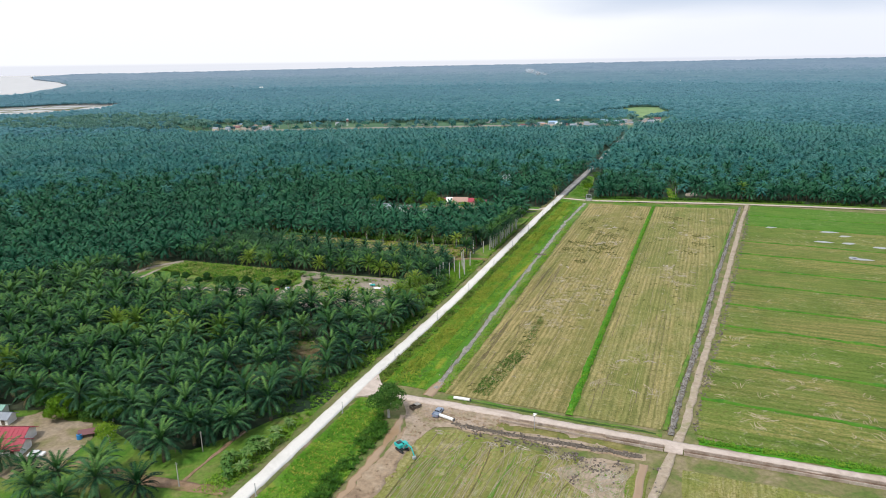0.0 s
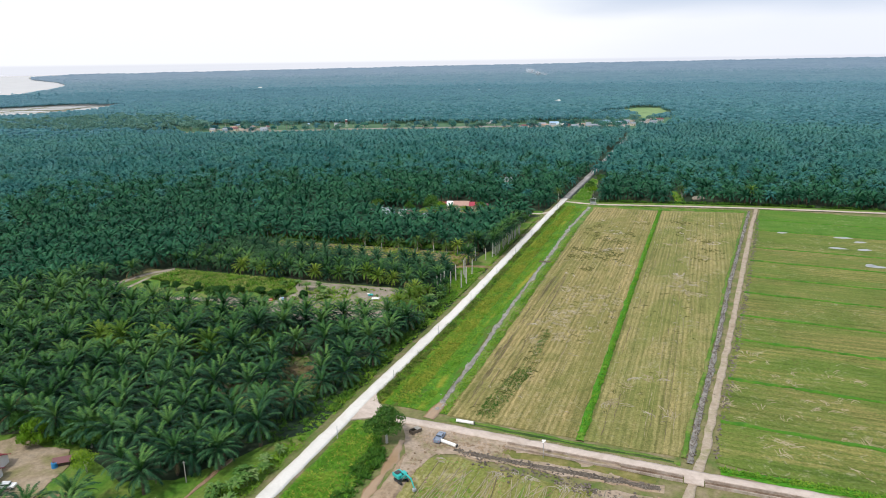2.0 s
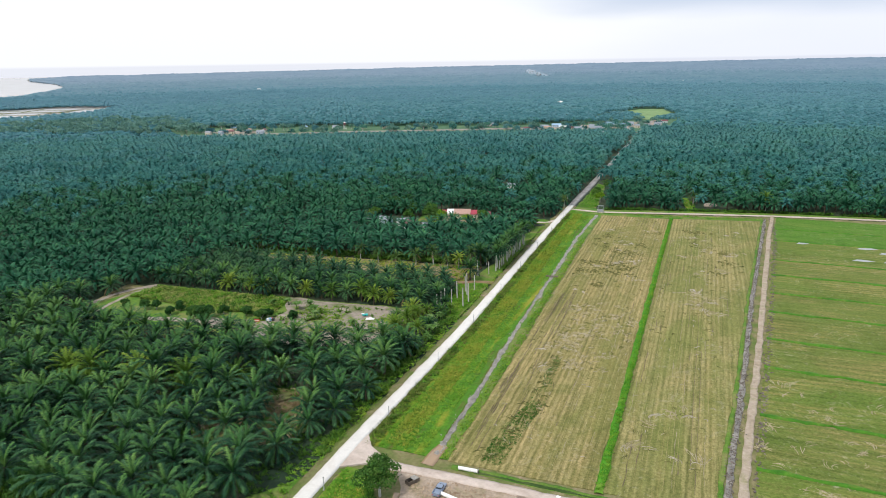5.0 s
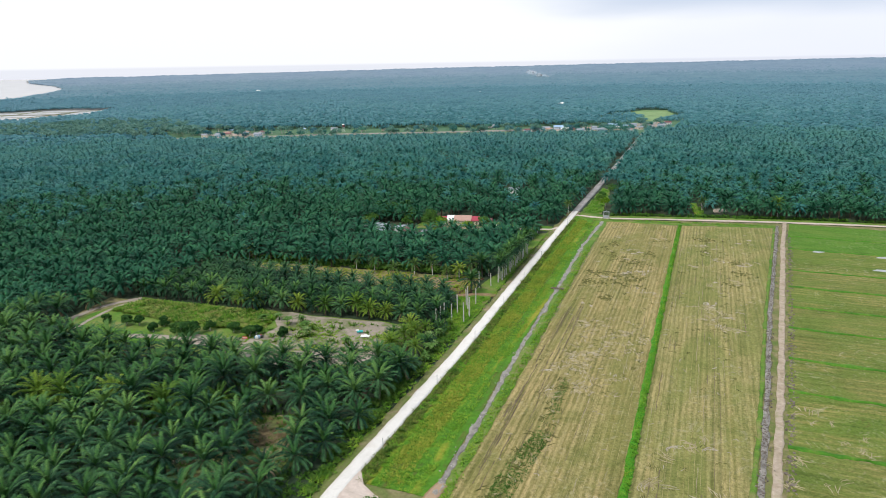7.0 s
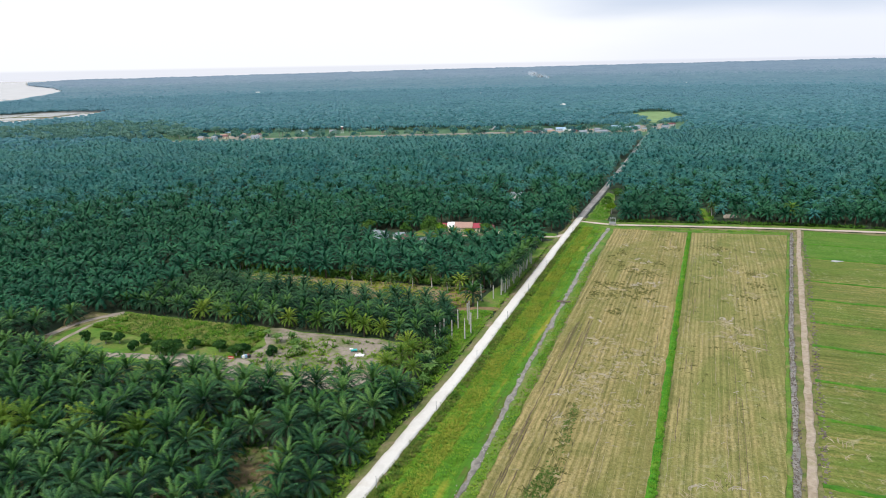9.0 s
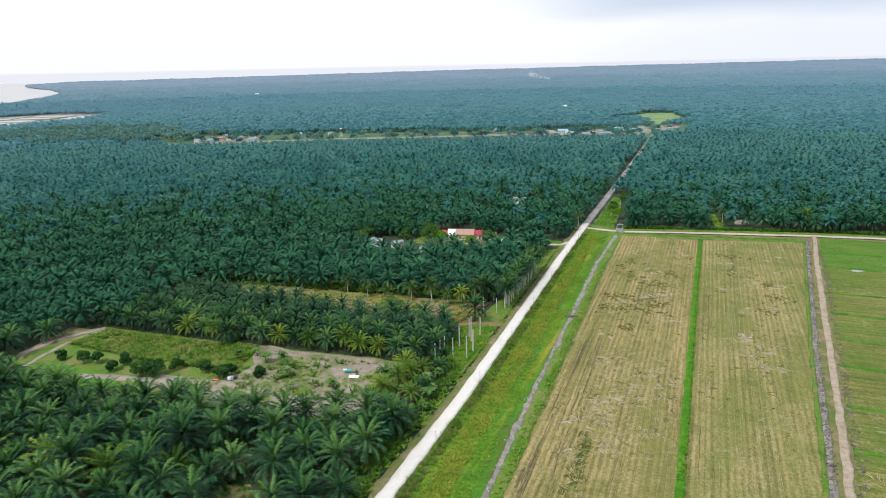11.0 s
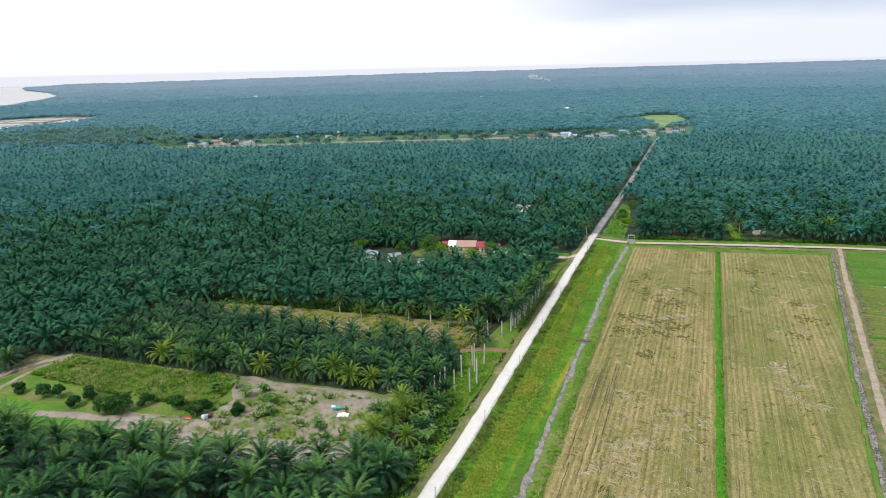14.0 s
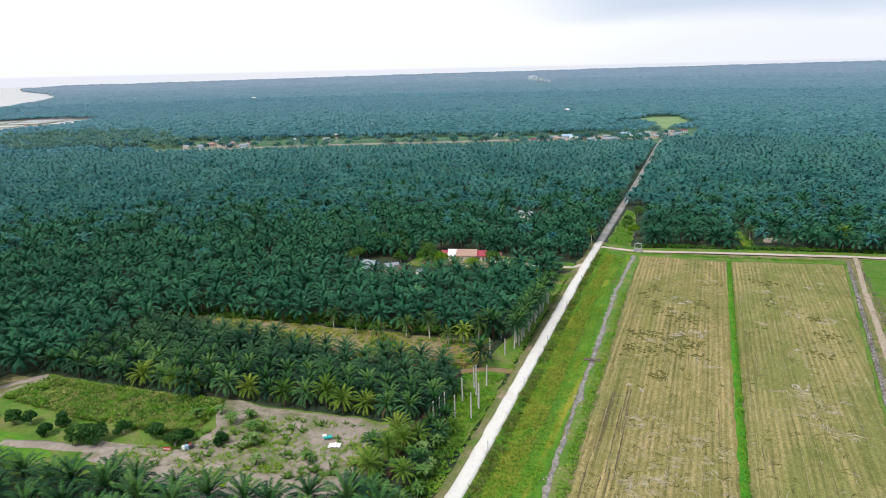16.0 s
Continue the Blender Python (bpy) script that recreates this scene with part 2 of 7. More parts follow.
    col = mix_of(nt, 0.7, col, ramp_of(nt, blot, [(0.36, (0.70, 0.78, 0.66)), (0.52, (1, 1, 1))]), "MULTIPLY")
    col = mix_of(nt, 0.85, col, ramp_of(nt, fine, [(0.30, (0.45, 0.46, 0.42)), (0.60, (1, 1, 1))]), "MULTIPLY")
    nt.links.new(col, b.inputs["Base Color"])
    bump(nt, b, math_of(nt, "ADD", mixed, fine), 0.7, 0.15)
    return m


M_STUBBLE = field_mat("rice_stubble", (0.385, 0.312, 0.146), (0.236, 0.206, 0.078), (0.172, 0.210, 0.046), False, 1.7, 0.46, 0.35, 0.12)
M_STUBBLE_B = field_mat("rice_stubble_olive", (0.360, 0.307, 0.136), (0.226, 0.212, 0.078), (0.166, 0.224, 0.046), False, 1.7, 0.52, 0.35, 0.13)
M_PADDY = field_mat("green_paddy", (0.270, 0.252, 0.085), (0.150, 0.190, 0.042), (0.072, 0.190, 0.018), True, 3.0, 0.72, 0.5)
M_PADDY_G = field_mat("lush_paddy", (0.17, 0.235, 0.055), (0.11, 0.205, 0.030), (0.065, 0.220, 0.020), True, 3.0, 1.0, 0.35)
M_PADDY_S = field_mat("sallow_paddy", (0.265, 0.240, 0.085), (0.160, 0.185, 0.048), (0.090, 0.195, 0.024), True, 3.0, 0.62, 0.35)


def verge_mat():
    """Rank grass in long streaks: green, yellow and olive bands along the road."""
    m, nt, b, pos = base_mat("streaked_verge_grass", 0.85, 0.15)
    streak = noise_of(nt, stretched(nt, pos, (1.0, 0.05, 1.0)), 0.22, 4, 0.65, 0.4)
    fine, mid = noise_of(nt, pos, 0.9, 4, 0.65), noise_of(nt, pos, 0.12, 3, 0.6, 0.6)
    n = math_of(nt, "ADD", math_of(nt, "MULTIPLY", streak, 0.7), math_of(nt, "MULTIPLY", mid, 0.3))
    col = ramp_of(nt, n, [(0.38, (0.13, 0.145, 0.035)), (0.46, (0.075, 0.215, 0.018)), (0.53, (0.11, 0.26, 0.02)), (0.62, (0.29, 0.30, 0.035))])
    col = mix_of(nt, 0.8, col, ramp_of(nt, fine, [(0.25, (0.42, 0.42, 0.42)), (0.75, (1, 1, 1))]), "MULTIPLY")
    nt.links.new(col, b.inputs["Base Color"])
    bump(nt, b, fine, 0.7, 0.25)
    return m


def water_mat(name, c, rough=0.12, spec=0.5, ripple=0.3, scale=0.6):
    m, nt, b, pos = base_mat(name, rough, spec)
    n = noise_of(nt, pos, scale, 3, 0.5)
    nt.links.new(mix_of(nt, n, tuple(x * 0.8 for x in c), c), b.inputs["Base Color"])
    bump(nt, b, n, ripple, 0.05)
    return m


# the sky's pale reflection is put into the sea's base colour
M_SEA = water_mat("sky_tinted_sea", (0.42, 0.42, 0.42), 0.25, 0.5, 0.2, 0.02)
M_DRAIN = earth_mat("drain_bed", (0.14, 0.13, 0.11), (0.26, 0.24, 0.205), (0.40, 0.37, 0.32), 0.35, 1.6, 0.4, 0.1, 0.5)
M_MUDWATER = water_mat("brown_ditch_water", (0.35, 0.24, 0.145))
M_POND = water_mat("pale_pond_water", (0.36, 0.37, 0.38), 0.3)
M_LEAF = leaf_mat("oil_palm_leaf", (0.004, 0.025, 0.0135), (0.0155, 0.068, 0.0315), (0.075, 0.180, 0.069), translucent=0.05, vary=0.75)
M_LEAF_YOUNG = leaf_mat("young_palm_leaf", (0.016, 0.070, 0.020), (0.046, 0.138, 0.034), (0.125, 0.245, 0.060), translucent=0.08, vary=0.6)
# leaf colours step paler, then bluer, outward: distance haze mixed into base colours
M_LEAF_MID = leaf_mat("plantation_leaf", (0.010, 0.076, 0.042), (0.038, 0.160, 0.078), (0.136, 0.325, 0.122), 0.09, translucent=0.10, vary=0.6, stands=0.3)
M_LEAF_FAR = leaf_mat("light_haze_canopy", (0.022, 0.122, 0.118), (0.044, 0.186, 0.176), (0.104, 0.286, 0.216), 0.05, vary=0.26, stands=0.4)
M_LEAF_FAR_B = leaf_mat("haze_blued_canopy", (0.032, 0.140, 0.154), (0.056, 0.202, 0.218), (0.108, 0.285, 0.258), 0.05, vary=0.22, stands=0.4)
M_CANOPY = leaf_mat("hazed_distant_canopy", (0.048, 0.164, 0.192), (0.074, 0.222, 0.248), (0.118, 0.290, 0.292), 0.035, vary=0.18, stands=0.35)
M_CANOPY_B = leaf_mat("hazed_blue_canopy", (0.064, 0.190, 0.232), (0.092, 0.240, 0.284), (0.132, 0.298, 0.326), 0.03, vary=0.16, stands=0.3)
M_WOODS = leaf_mat("hazed_woods_leaf", (0.086, 0.214, 0.270), (0.114, 0.258, 0.318), (0.148, 0.302, 0.352), 0.02, vary=0.12, stands=0.3)
# woodland leaf paled and blued: distance haze in its base colour
M_BELT = leaf_mat("hazed_woodland_leaf", (0.090, 0.215, 0.180), (0.132, 0.275, 0.222), (0.195, 0.335, 0.262), 0.03, vary=0.2)
# woods leaf colours carry painted haze, more of it towards the skyline
M_FARWOODS = leaf_mat("hazed_far_woods_leaf", (0.122, 0.240, 0.306), (0.148, 0.272, 0.342), (0.176, 0.304, 0.372), 0.012, vary=0.10, stands=0.25)
M_SKYWOODS = leaf_mat("hazed_skyline_leaf", (0.190, 0.288, 0.378), (0.216, 0.314, 0.410), (0.242, 0.340, 0.436), 0.008, vary=0.08, stands=0.2)
M_DRYLEAF = leaf_mat("dry_brown_frond", (0.13, 0.09, 0.05), (0.20, 0.15, 0.08), (0.28, 0.22, 0.13))
M_YELLOWLEAF = leaf_mat("yellowing_palm_leaf", (0.055, 0.135, 0.020), (0.125, 0.235, 0.030), (0.285, 0.375, 0.055))
M_COCOLEAF = leaf_mat("coconut_leaf", (0.04, 0.095, 0.025), (0.075, 0.15, 0.035), (0.14, 0.22, 0.05))
M_TREELEAF = leaf_mat("broadleaf", (0.035, 0.11, 0.02), (0.06, 0.16, 0.03), (0.13, 0.25, 0.045), 0.9)
M_FRUITLEAF = leaf_mat("fruit_tree_leaf", (0.018, 0.070, 0.018), (0.036, 0.115, 0.028), (0.08, 0.185, 0.04), 0.9)
M_LIMELEAF = leaf_mat("lime_green_leaf", (0.10, 0.23, 0.014), (0.17, 0.32, 0.022), (0.28, 0.40, 0.035), 0.9)
M_BANANA = leaf_mat("banana_leaf", (0.07, 0.18, 0.04), (0.13, 0.26, 0.06), (0.24, 0.34, 0.13), 0.6)
M_BARK = earth_mat("palm_bark", (0.06, 0.05, 0.035), (0.11, 0.085, 0.06), (0.15, 0.12, 0.09), 0.8, 4.0)
M_GREYBARK = earth_mat("pale_grey_bark", (0.46, 0.44, 0.41), (0.58, 0.56, 0.52), (0.66, 0.64, 0.60), 0.8, 4.0)


# ---- mesh helpers ----
def tri_mesh(name, verts, tris, materials, index=None, smooth=False):
    """A mesh from arrays of corners and triangles."""
    verts, tris = np.asarray(verts, np.float32), np.asarray(tris, np.int32)
    me = bpy.data.meshes.new(name)
    me.vertices.add(len(verts))
    me.vertices.foreach_set("co", verts.ravel())
    me.loops.add(tris.size)
    me.loops.foreach_set("vertex_index", tris.ravel())
    me.polygons.add(len(tris))
    me.polygons.foreach_set("loop_start", np.arange(0, tris.size, 3, dtype=np.int32))
    for m in materials:
        me.materials.append(m)
    if index is not None:
        me.polygons.foreach_set("material_index", np.asarray(index, np.int32))
    me.polygons.foreach_set("use_smooth", np.full(len(tris), smooth))
    me.update(calc_edges=True)
    return me


CENTRE = (-20.0, 50.0)


def land_height(x, y):
    """The plain is flat for 2.5 km and is then raised to fit the skyline in the camera's view, more so towards +x."""
    dx, dy = np.asarray(x) - CENTRE[0], np.asarray(y) - CENTRE[1]
    r = np.hypot(dx, dy)
    crest = np.interp(np.degrees(np.arctan2(-dx, dy)), [-12, 21.5, 44], [82.0, 62.0, 45.0])
    return np.where(r > 2500, crest * ((r - 2500) / 2400.0) ** 2, 0.0)


def grid_tris(nu, nv):
    i = (np.arange(nu - 1)[:, None] * nv + np.arange(nv - 1)[None, :]).ravel()
    return np.concatenate([np.stack([i, i + nv, i + 1], 1), np.stack([i + 1, i + nv, i + nv + 1], 1)])


def setting(name, me, label, category):
    return tagged(new(name, me), label, category, kind="structure")


def wobble(x, y, scale, amp, seed=0.0):
    x, y = np.asarray(x, float) / scale, np.asarray(y, float) / scale
    return amp * (np.sin(x * 1.7 + 1.3 * np.sin(y * 1.1 + seed) + seed) + np.sin(y * 2.3 + 1.7 * np.sin(x * 0.9 - seed) + 2 * seed) + 0.6 * np.sin(x * 4.1 - y * 3.7 + seed)) / 2.6


def edge(x, y, scale, amp, seed):
    """Uneven wandering of an edge, at two scales."""
    return amp * (1.3 * noise.noise(Vector((x / scale, y / scale, seed))) + 0.8 * noise.noise(Vector((x / scale * 4, y / scale * 4, seed + 9))))


def strip(name, line, left, right, z, mat, label, category, step=1.6, crown=0.0, ragged=0.5, across=5, skirt=0.4, seed=1.0):
    """A ribbon of ground along a line of (x, y), from left to right of it, with a rounded crown, ragged edges and sunk sides."""
    pts = [Vector((*q, 0)) for q in line]
    dense = []
    for a, b in zip(pts, pts[1:]):
        n = max(1, int((b - a).length / step))
        dense += [a.lerp(b, i / n) for i in range(n)]
    dense.append(pts[-1])
    rows = []
    for i, q in enumerate(dense):
        d = (dense[min(i + 1, len(dense) - 1)] - dense[max(i - 1, 0)]).normalized()
        s = Vector((d.y, -d.x, 0))
        lo, hi = left + edge(q.x, q.y, 7, ragged, seed), right + edge(q.x, q.y, 7, ragged, seed + 3)
        row = [q + s * lo - Vector((0, 0, skirt - z))]
        for k in range(across):
            u = k / (across - 1)
            w = q + s * (lo + (hi - lo) * u)
            w.z = z + crown * (1 - (2 * u - 1) ** 2) + float(wobble(w.x, w.y, 2.2, 0.03, seed))
            row.append(w)
        row.append(q + s * hi - Vector((0, 0, skirt - z)))
        rows.append(row)
    v = np.array([tuple(w) for row in rows for w in row])
    t = grid_tris(len(rows), across + 2)
    return setting(name, tri_mesh(name, v, t[:, ::-1], [mat], smooth=True), label, category)


def inside(x, y, poly):
    x, y = np.asarray(x, float), np.asarray(y, float)
    hit = np.zeros(x.shape, bool)
    for (x0, y0), (x1, y1) in zip(poly, poly[1:] + poly[:1]):
        if y0 == y1:
            continue
        hit ^= ((y0 > y) != (y1 > y)) & (x < (x1 - x0) * (y - y0) / (y1 - y0) + x0)
    return hit


def patch(name, poly, z, mat, label, category, cell=2.0, rough=0.06, ragged=1.0, skirt=0.4):
    """An uneven sheet of ground inside a polygon."""
    bm = bmesh.new()
    pts = []
    for (x0, y0), (x1, y1) in zip(poly, poly[1:] + poly[:1]):
        n = max(1, int(math.hypot(x1 - x0, y1 - y0) / (cell * 1.5)))
        for i in range(n):
            x, y = x0 + (x1 - x0) * i / n, y0 + (y1 - y0) * i / n
            pts.append((x + 1.5 * ragged * noise.noise(Vector((x / 9, y / 9, 2))), y + 1.5 * ragged * noise.noise(Vector((x / 9, y / 9, 5)))))
    top = [bm.verts.new((x, y, z)) for x, y in pts]
    low = [bm.verts.new((x, y, z - skirt)) for x, y in pts]
    f = bm.faces.new(top)
    for i in range(len(pts)):
        j = (i + 1) % len(pts)
        bm.faces.new((top[i], low[i], low[j], top[j]))
    bmesh.ops.triangulate(bm, faces=[f])
    bmesh.ops.recalc_face_normals(bm, faces=bm.faces)
    me = bpy.data.meshes.new(name)
    bm.to_mesh(me)
    bm.free()
    me.materials.append(mat)
    return setting(name, me, label, category)


# ---- ground ----
az = np.radians(np.concatenate([np.arange(-180, -30, 6.0), np.arange(-30, 75, 1.0), np.arange(75, 180, 6.0), [180.0]]))
rad = np.concatenate([[0.5], np.geomspace(30, 2500, 40), np.linspace(2580, 4930, 32)])
A, R = np.meshgrid(az, rad, indexing="ij")
gx, gy = CENTRE[0] - R * np.sin(A), CENTRE[1] + R * np.cos(A)
gz = land_height(gx, gy) - 0.5
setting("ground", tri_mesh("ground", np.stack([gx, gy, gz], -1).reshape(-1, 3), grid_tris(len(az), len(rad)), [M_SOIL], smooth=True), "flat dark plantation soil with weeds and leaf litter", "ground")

COAST = [(-2150, 1300), (-2197, 1588), (-2287, 1761), (-2589, 2140), (-2826, 2390), (-3117, 2583), (-3499, 2741), (-3720, 2908), (-3726, 3277), (-3382, 3648), (-3107, 3886), (-2471, 4321), (-1803, 4640), (-994, 4877), (-900, 5400), (-6000, 5400), (-6000, -2000), (-2600, -2000)]
aw = np.radians(np.arange(8, 110, 0.3))
rw = np.arange(1800, 4940, 40.0)
A, R = np.meshgrid(aw, rw, indexing="ij")
wx, wy = CENTRE[0] - R * np.sin(A), CENTRE[1] + R * np.cos(A)
wt = grid_tris(len(aw), len(rw))
cx, cy = wx.ravel()[wt].mean(1), wy.ravel()[wt].mean(1)
wt = wt[inside(cx, cy, COAST)]
setting("water", tri_mesh("water", np.stack([wx, wy, land_height(wx, wy) + 0.6], -1).reshape(-1, 3), wt, [M_SEA], smooth=True), "calm pale grey sea along a mangrove coast", "water")
for n, poly in enumerate([[(-1600, 1120), (-1524, 1245), (-1440, 1270), (-1400, 1170), (-1480, 1110)], [(-1420, 1265), (-1388, 1292), (-1300, 1170), (-1340, 1130)], [(-1560, 1080), (-1380, 1120), (-1310, 1060), (-1255, 960), (-1310, 910), (-1450, 960)]]):
    patch("fish_pond", poly, 0.4, M_POND, "pale shallow fish pond between mud banks", "pond", 12, ragged=3)
for n, dike in enumerate([[(-1610, 1105), (-1480, 1190), (-1385, 1215)], [(-1570, 1068), (-1450, 1130), (-1345, 1150)], [(-1500, 1010), (-1400, 1060), (-1290, 1075)], [(-1530, 1240), (-1470, 1130), (-1440, 1000)], [(-1400, 1290), (-1380, 1160), (-1340, 990)]]):
    strip("pond_dike", dike, -2.2, 2.2, 0.9, M_SHOULDER, "low muddy weedy dike between fish ponds", "dike", 12, ragged=1.2, skirt=0.9)
M_MUD = earth_mat("grey_mud", (0.24, 0.235, 0.22), (0.36, 0.355, 0.345), (0.28, 0.26, 0.23), 0.012, 0.1)
patch("mudflat", [(-1640, 1060), (-1560, 1350), (-1370, 1400), (-1205, 1150), (-1190, 940), (-1300, 860), (-1480, 900)], 0.1, M_MUD, "pale bare mud flat around the ponds", "mud flat", 12, ragged=6)

patch("field_soil", [(-91, -150), (300, -150), (300, 505), (111, 490), (30, 482), (-73, 463), (-91, 467)], -0.02, M_WEEDS, "weedy soil around the rice fields", "soil", ragged=0.3)
# the corridor of road, verge, drain and fields
ROAD = [(-91.6, -140), (-91.6, 107), (-91.8, 170), (-91.3, 215), (-90.9, 245), (-91.5, 280), (-92.2, 318), (-93.7, 400), (-94.5, 480)]
strip("road", ROAD, -1.95, 1.95, 0.35, M_GRAVEL, "straight white crushed-stone gravel road", "road", crown=0.12, ragged=0.25, skirt=0.8)
strip("road_far", [(-94.5, 480), (-94.3, 572), (-95, 705), (-98, 970), (-95, 1170)], -2.15, 2.15, 0.30, M_ASPHALT, "grey worn lane leading on to the village", "road", 8, 0.1, 0.3, skirt=0.8)
strip("road_shoulder", ROAD, -4.4, 3.2, 0.05, M_SHOULDER, "weedy brown dirt shoulder beside the gravel road", "road shoulder", ragged=0.9, seed=4)
patch("grass_verge", [(-89.2, 168), (-70.4, 168), (-71.0, 205), (-73.0, 260), (-74.1, 322), (-75.8, 395), (-74.6, 462), (-91.5, 468), (-90, 330), (-88.2, 250)], 0.12, verge_mat(), "wide rough green and yellow grass verge", "grass", ragged=0.5)
patch("grass_verge_south", [(-88.8, -140), (-73, -140), (-72.5, 120), (-76, 145), (-80, 157), (-88.5, 157)], 0.12, M_GRASS, "wild green grass between road and ditch", "grass", ragged=0.6)
strip("drain", [(-69.5, 168), (-70.2, 205), (-72.2, 260), (-73.3, 322), (-75, 395), (-73.5, 462)], -0.75, 0.75, 0.13, M_DRAIN, "shallow grey drain with a stony wet bed", "drain", ragged=0.75, seed=6)
strip("drain_bank", [(-67.3, 168), (-68, 205), (-69.8, 260), (-71, 322), (-72.5, 395), (-71.4, 462)], -2.4, 2.0, 0.10, M_LAWN, "grassy bank between drain and field", "bank", ragged=0.5)
strip("muddy_ditch", [(-70.8, -140), (-70.5, 60), (-70.2, 113), (-70.3, 130), (-71.5, 146), (-72, 152)], -1.2, 1.2, 0.02, M_MUDWATER, "muddy orange ditch water", "ditch", ragged=1.3)
strip("muddy_ditch_north", [(-70.2, 164.5), (-69.3, 174)], -1.7, 1.7, 0.14, M_MUDWATER, "muddy orange pool below a culvert", "ditch", ragged=0.5)
patch("paddy_field_1", [(-66, 168), (-29.9, 168), (-29.9, 456), (-70.5, 458), (-68, 331), (-66.5, 248)], 0.16, M_STUBBLE, "harvested rice field of straw-coloured stubble", "rice field", ragged=0.5)
patch("paddy_field_2", [(-27.9, 168), (-4.2, 168), (1.8, 236), (7.8, 313), (17.8, 420), (22, 466), (-27.6, 458)], 0.16, M_STUBBLE_B, "harvested rice field with olive stubble rows", "rice field", ragged=0.5)

patch("bare_grove_soil", [(-124, 150), (-109, 158), (-108, 172), (-114, 184), (-124, 190), (-131, 184), (-126, 172), (-138, 166), (-140, 158)], -0.42, M_SHOULDER, "bare reddish soil between palms", "bare soil", ragged=2.0)
strip("field_bund", [(-28.8, 167), (-29, 224), (-29, 375), (-28.5, 460)], -1.05, 1.05, 0.30, M_BUND, "bright green grassy bund between rice fields", "bund", crown=0.25, ragged=0.35)
strip("field_edge", [(-88, 462), (-70, 459), (-30, 462), (24, 471)], -3.5, 2.5, 0.22, M_LAWN, "grassy strip along the farm track", "grass", ragged=0.6)
strip("right_bund", [(-3.6, 168), (-1.6, 194), (2.4, 236), (8.4, 313), (18.4, 420), (23.2, 470)], -0.5, 0.7, 0.24, M_LAWN, "green bund beside the field ditch", "bund", crown=0.15, ragged=0.4)
strip("right_ditch", [(-2, 166), (0, 194), (4, 236), (10, 313), (20, 420), (25, 474)], -0.75, 0.75, 0.28, M_DRAIN, "narrow grey field ditch", "ditch", ragged=0.4)
strip("right_track", [(-7, -140), (-6, 60), (-4, 138), (-0.5, 160), (1.5, 171), (4.2, 203), (9.2, 255), (17, 344), (25, 436), (30, 484)], -1.15, 0.95, 0.32, M_PINKTRACK, "pale dirt track between rice fields", "track", ragged=0.35, seed=2)
strip("front_road", [(-90, 163), (-80, 161.5), (-62, 162), (0, 162), (46, 162.8), (260, 166)], -1.1, 2.0, 0.36, M_TRACK, "pale dirt farm road beside an irrigation canal", "road", crown=0.1, ragged=0.35, seed=3)
patch("road_junction", [(-90, 156), (-90, 172), (-86.5, 167), (-82, 164.2), (-78, 163), (-78, 159.8), (-84, 159.6), (-87.5, 157.5)], 0.40, M_TRACK, "pale gravel flare where the roads meet", "road", 1.0, ragged=0.3)
strip("rear_track", [(-92, 469), (-73, 465.5), (-32, 474), (1, 480), (30, 485), (70, 489.5), (111, 493), (400, 515)], -1.25, 1.25, 0.27, M_TRACK, "pale dirt track along the plantation edge", "track", 4, ragged=0.4)
strip("rear_verge", [(-90, 474), (-73, 470), (-32, 479), (1, 485), (30, 490), (111, 498), (400, 520)], -3.0, 3.0, 0.16, M_LAWN, "grass verge under the plantation edge", "grass", 4, ragged=1.0)
M_SOUTH = field_mat("regrown_stubble", (0.38, 0.325, 0.155), (0.235, 0.222, 0.064), (0.125, 0.225, 0.028), False, 1.5, 0.70, 0.6, 0.05)
patch("south_field", [(-66, -140), (-10, -140), (-6, 148), (-40, 147), (-56, 150), (-64, 146)], 0.08, M_SOUTH, "harvested rice field with curved harvester tracks", "rice field", ragged=0.8)
patch("south_field_east", [(0, -140), (260, -140), (260, 156), (2, 151)], 0.08, M_SOUTH, "harvested rice field beyond the crossing", "rice field", ragged=0.6)
patch("dry_mud", [(-27, 141), (-22, 149.5), (-9.5, 150.5), (-9.8, 128), (-16, 132)], 0.11, M_CHURN, "pale dried mud at the field corner", "bare soil", ragged=2.0, skirt=0.1)
strip("canal_berm", [(-60, 151.5), (-41, 152), (-7, 153.6)], -1.3, 1.5, 0.12, M_DIRT, "churned bare earth beside the canal", "earth bank", ragged=0.9)
patch("junction_dirt", [(-77.4, 161.0), (-72.7, 160.5), (-59.1, 164.4), (-47.1, 162.4), (-32.0, 160.6), (-17.3, 160.8), (-16.4, 154.3), (-29.8, 150.9), (-43.6, 150.8), (-56.3, 151.1), (-61.6, 149.2), (-63.8, 140.2), (-67.3, 137.2), (-68.2, 146.8), (-72.6, 154.1)], 0.14, M_CHURN, "churned pale dirt beside the farm road", "bare soil", ragged=1.0, skirt=0.1)
patch("canal_verge", [(-46, 155), (-9, 156), (-8, 158), (-46, 157.6)], 0.06, M_WEEDS, "dry weedy verge along the canal", "grass", ragged=0.5)
strip("dirt_cut", [(-66, -140), (-66.5, 125), (-66, 145), (-64, 158)], -2.4, 2.8, 0.10, M_DIRT, "freshly dug earth strip along the ditch", "earth", ragged=1.2)
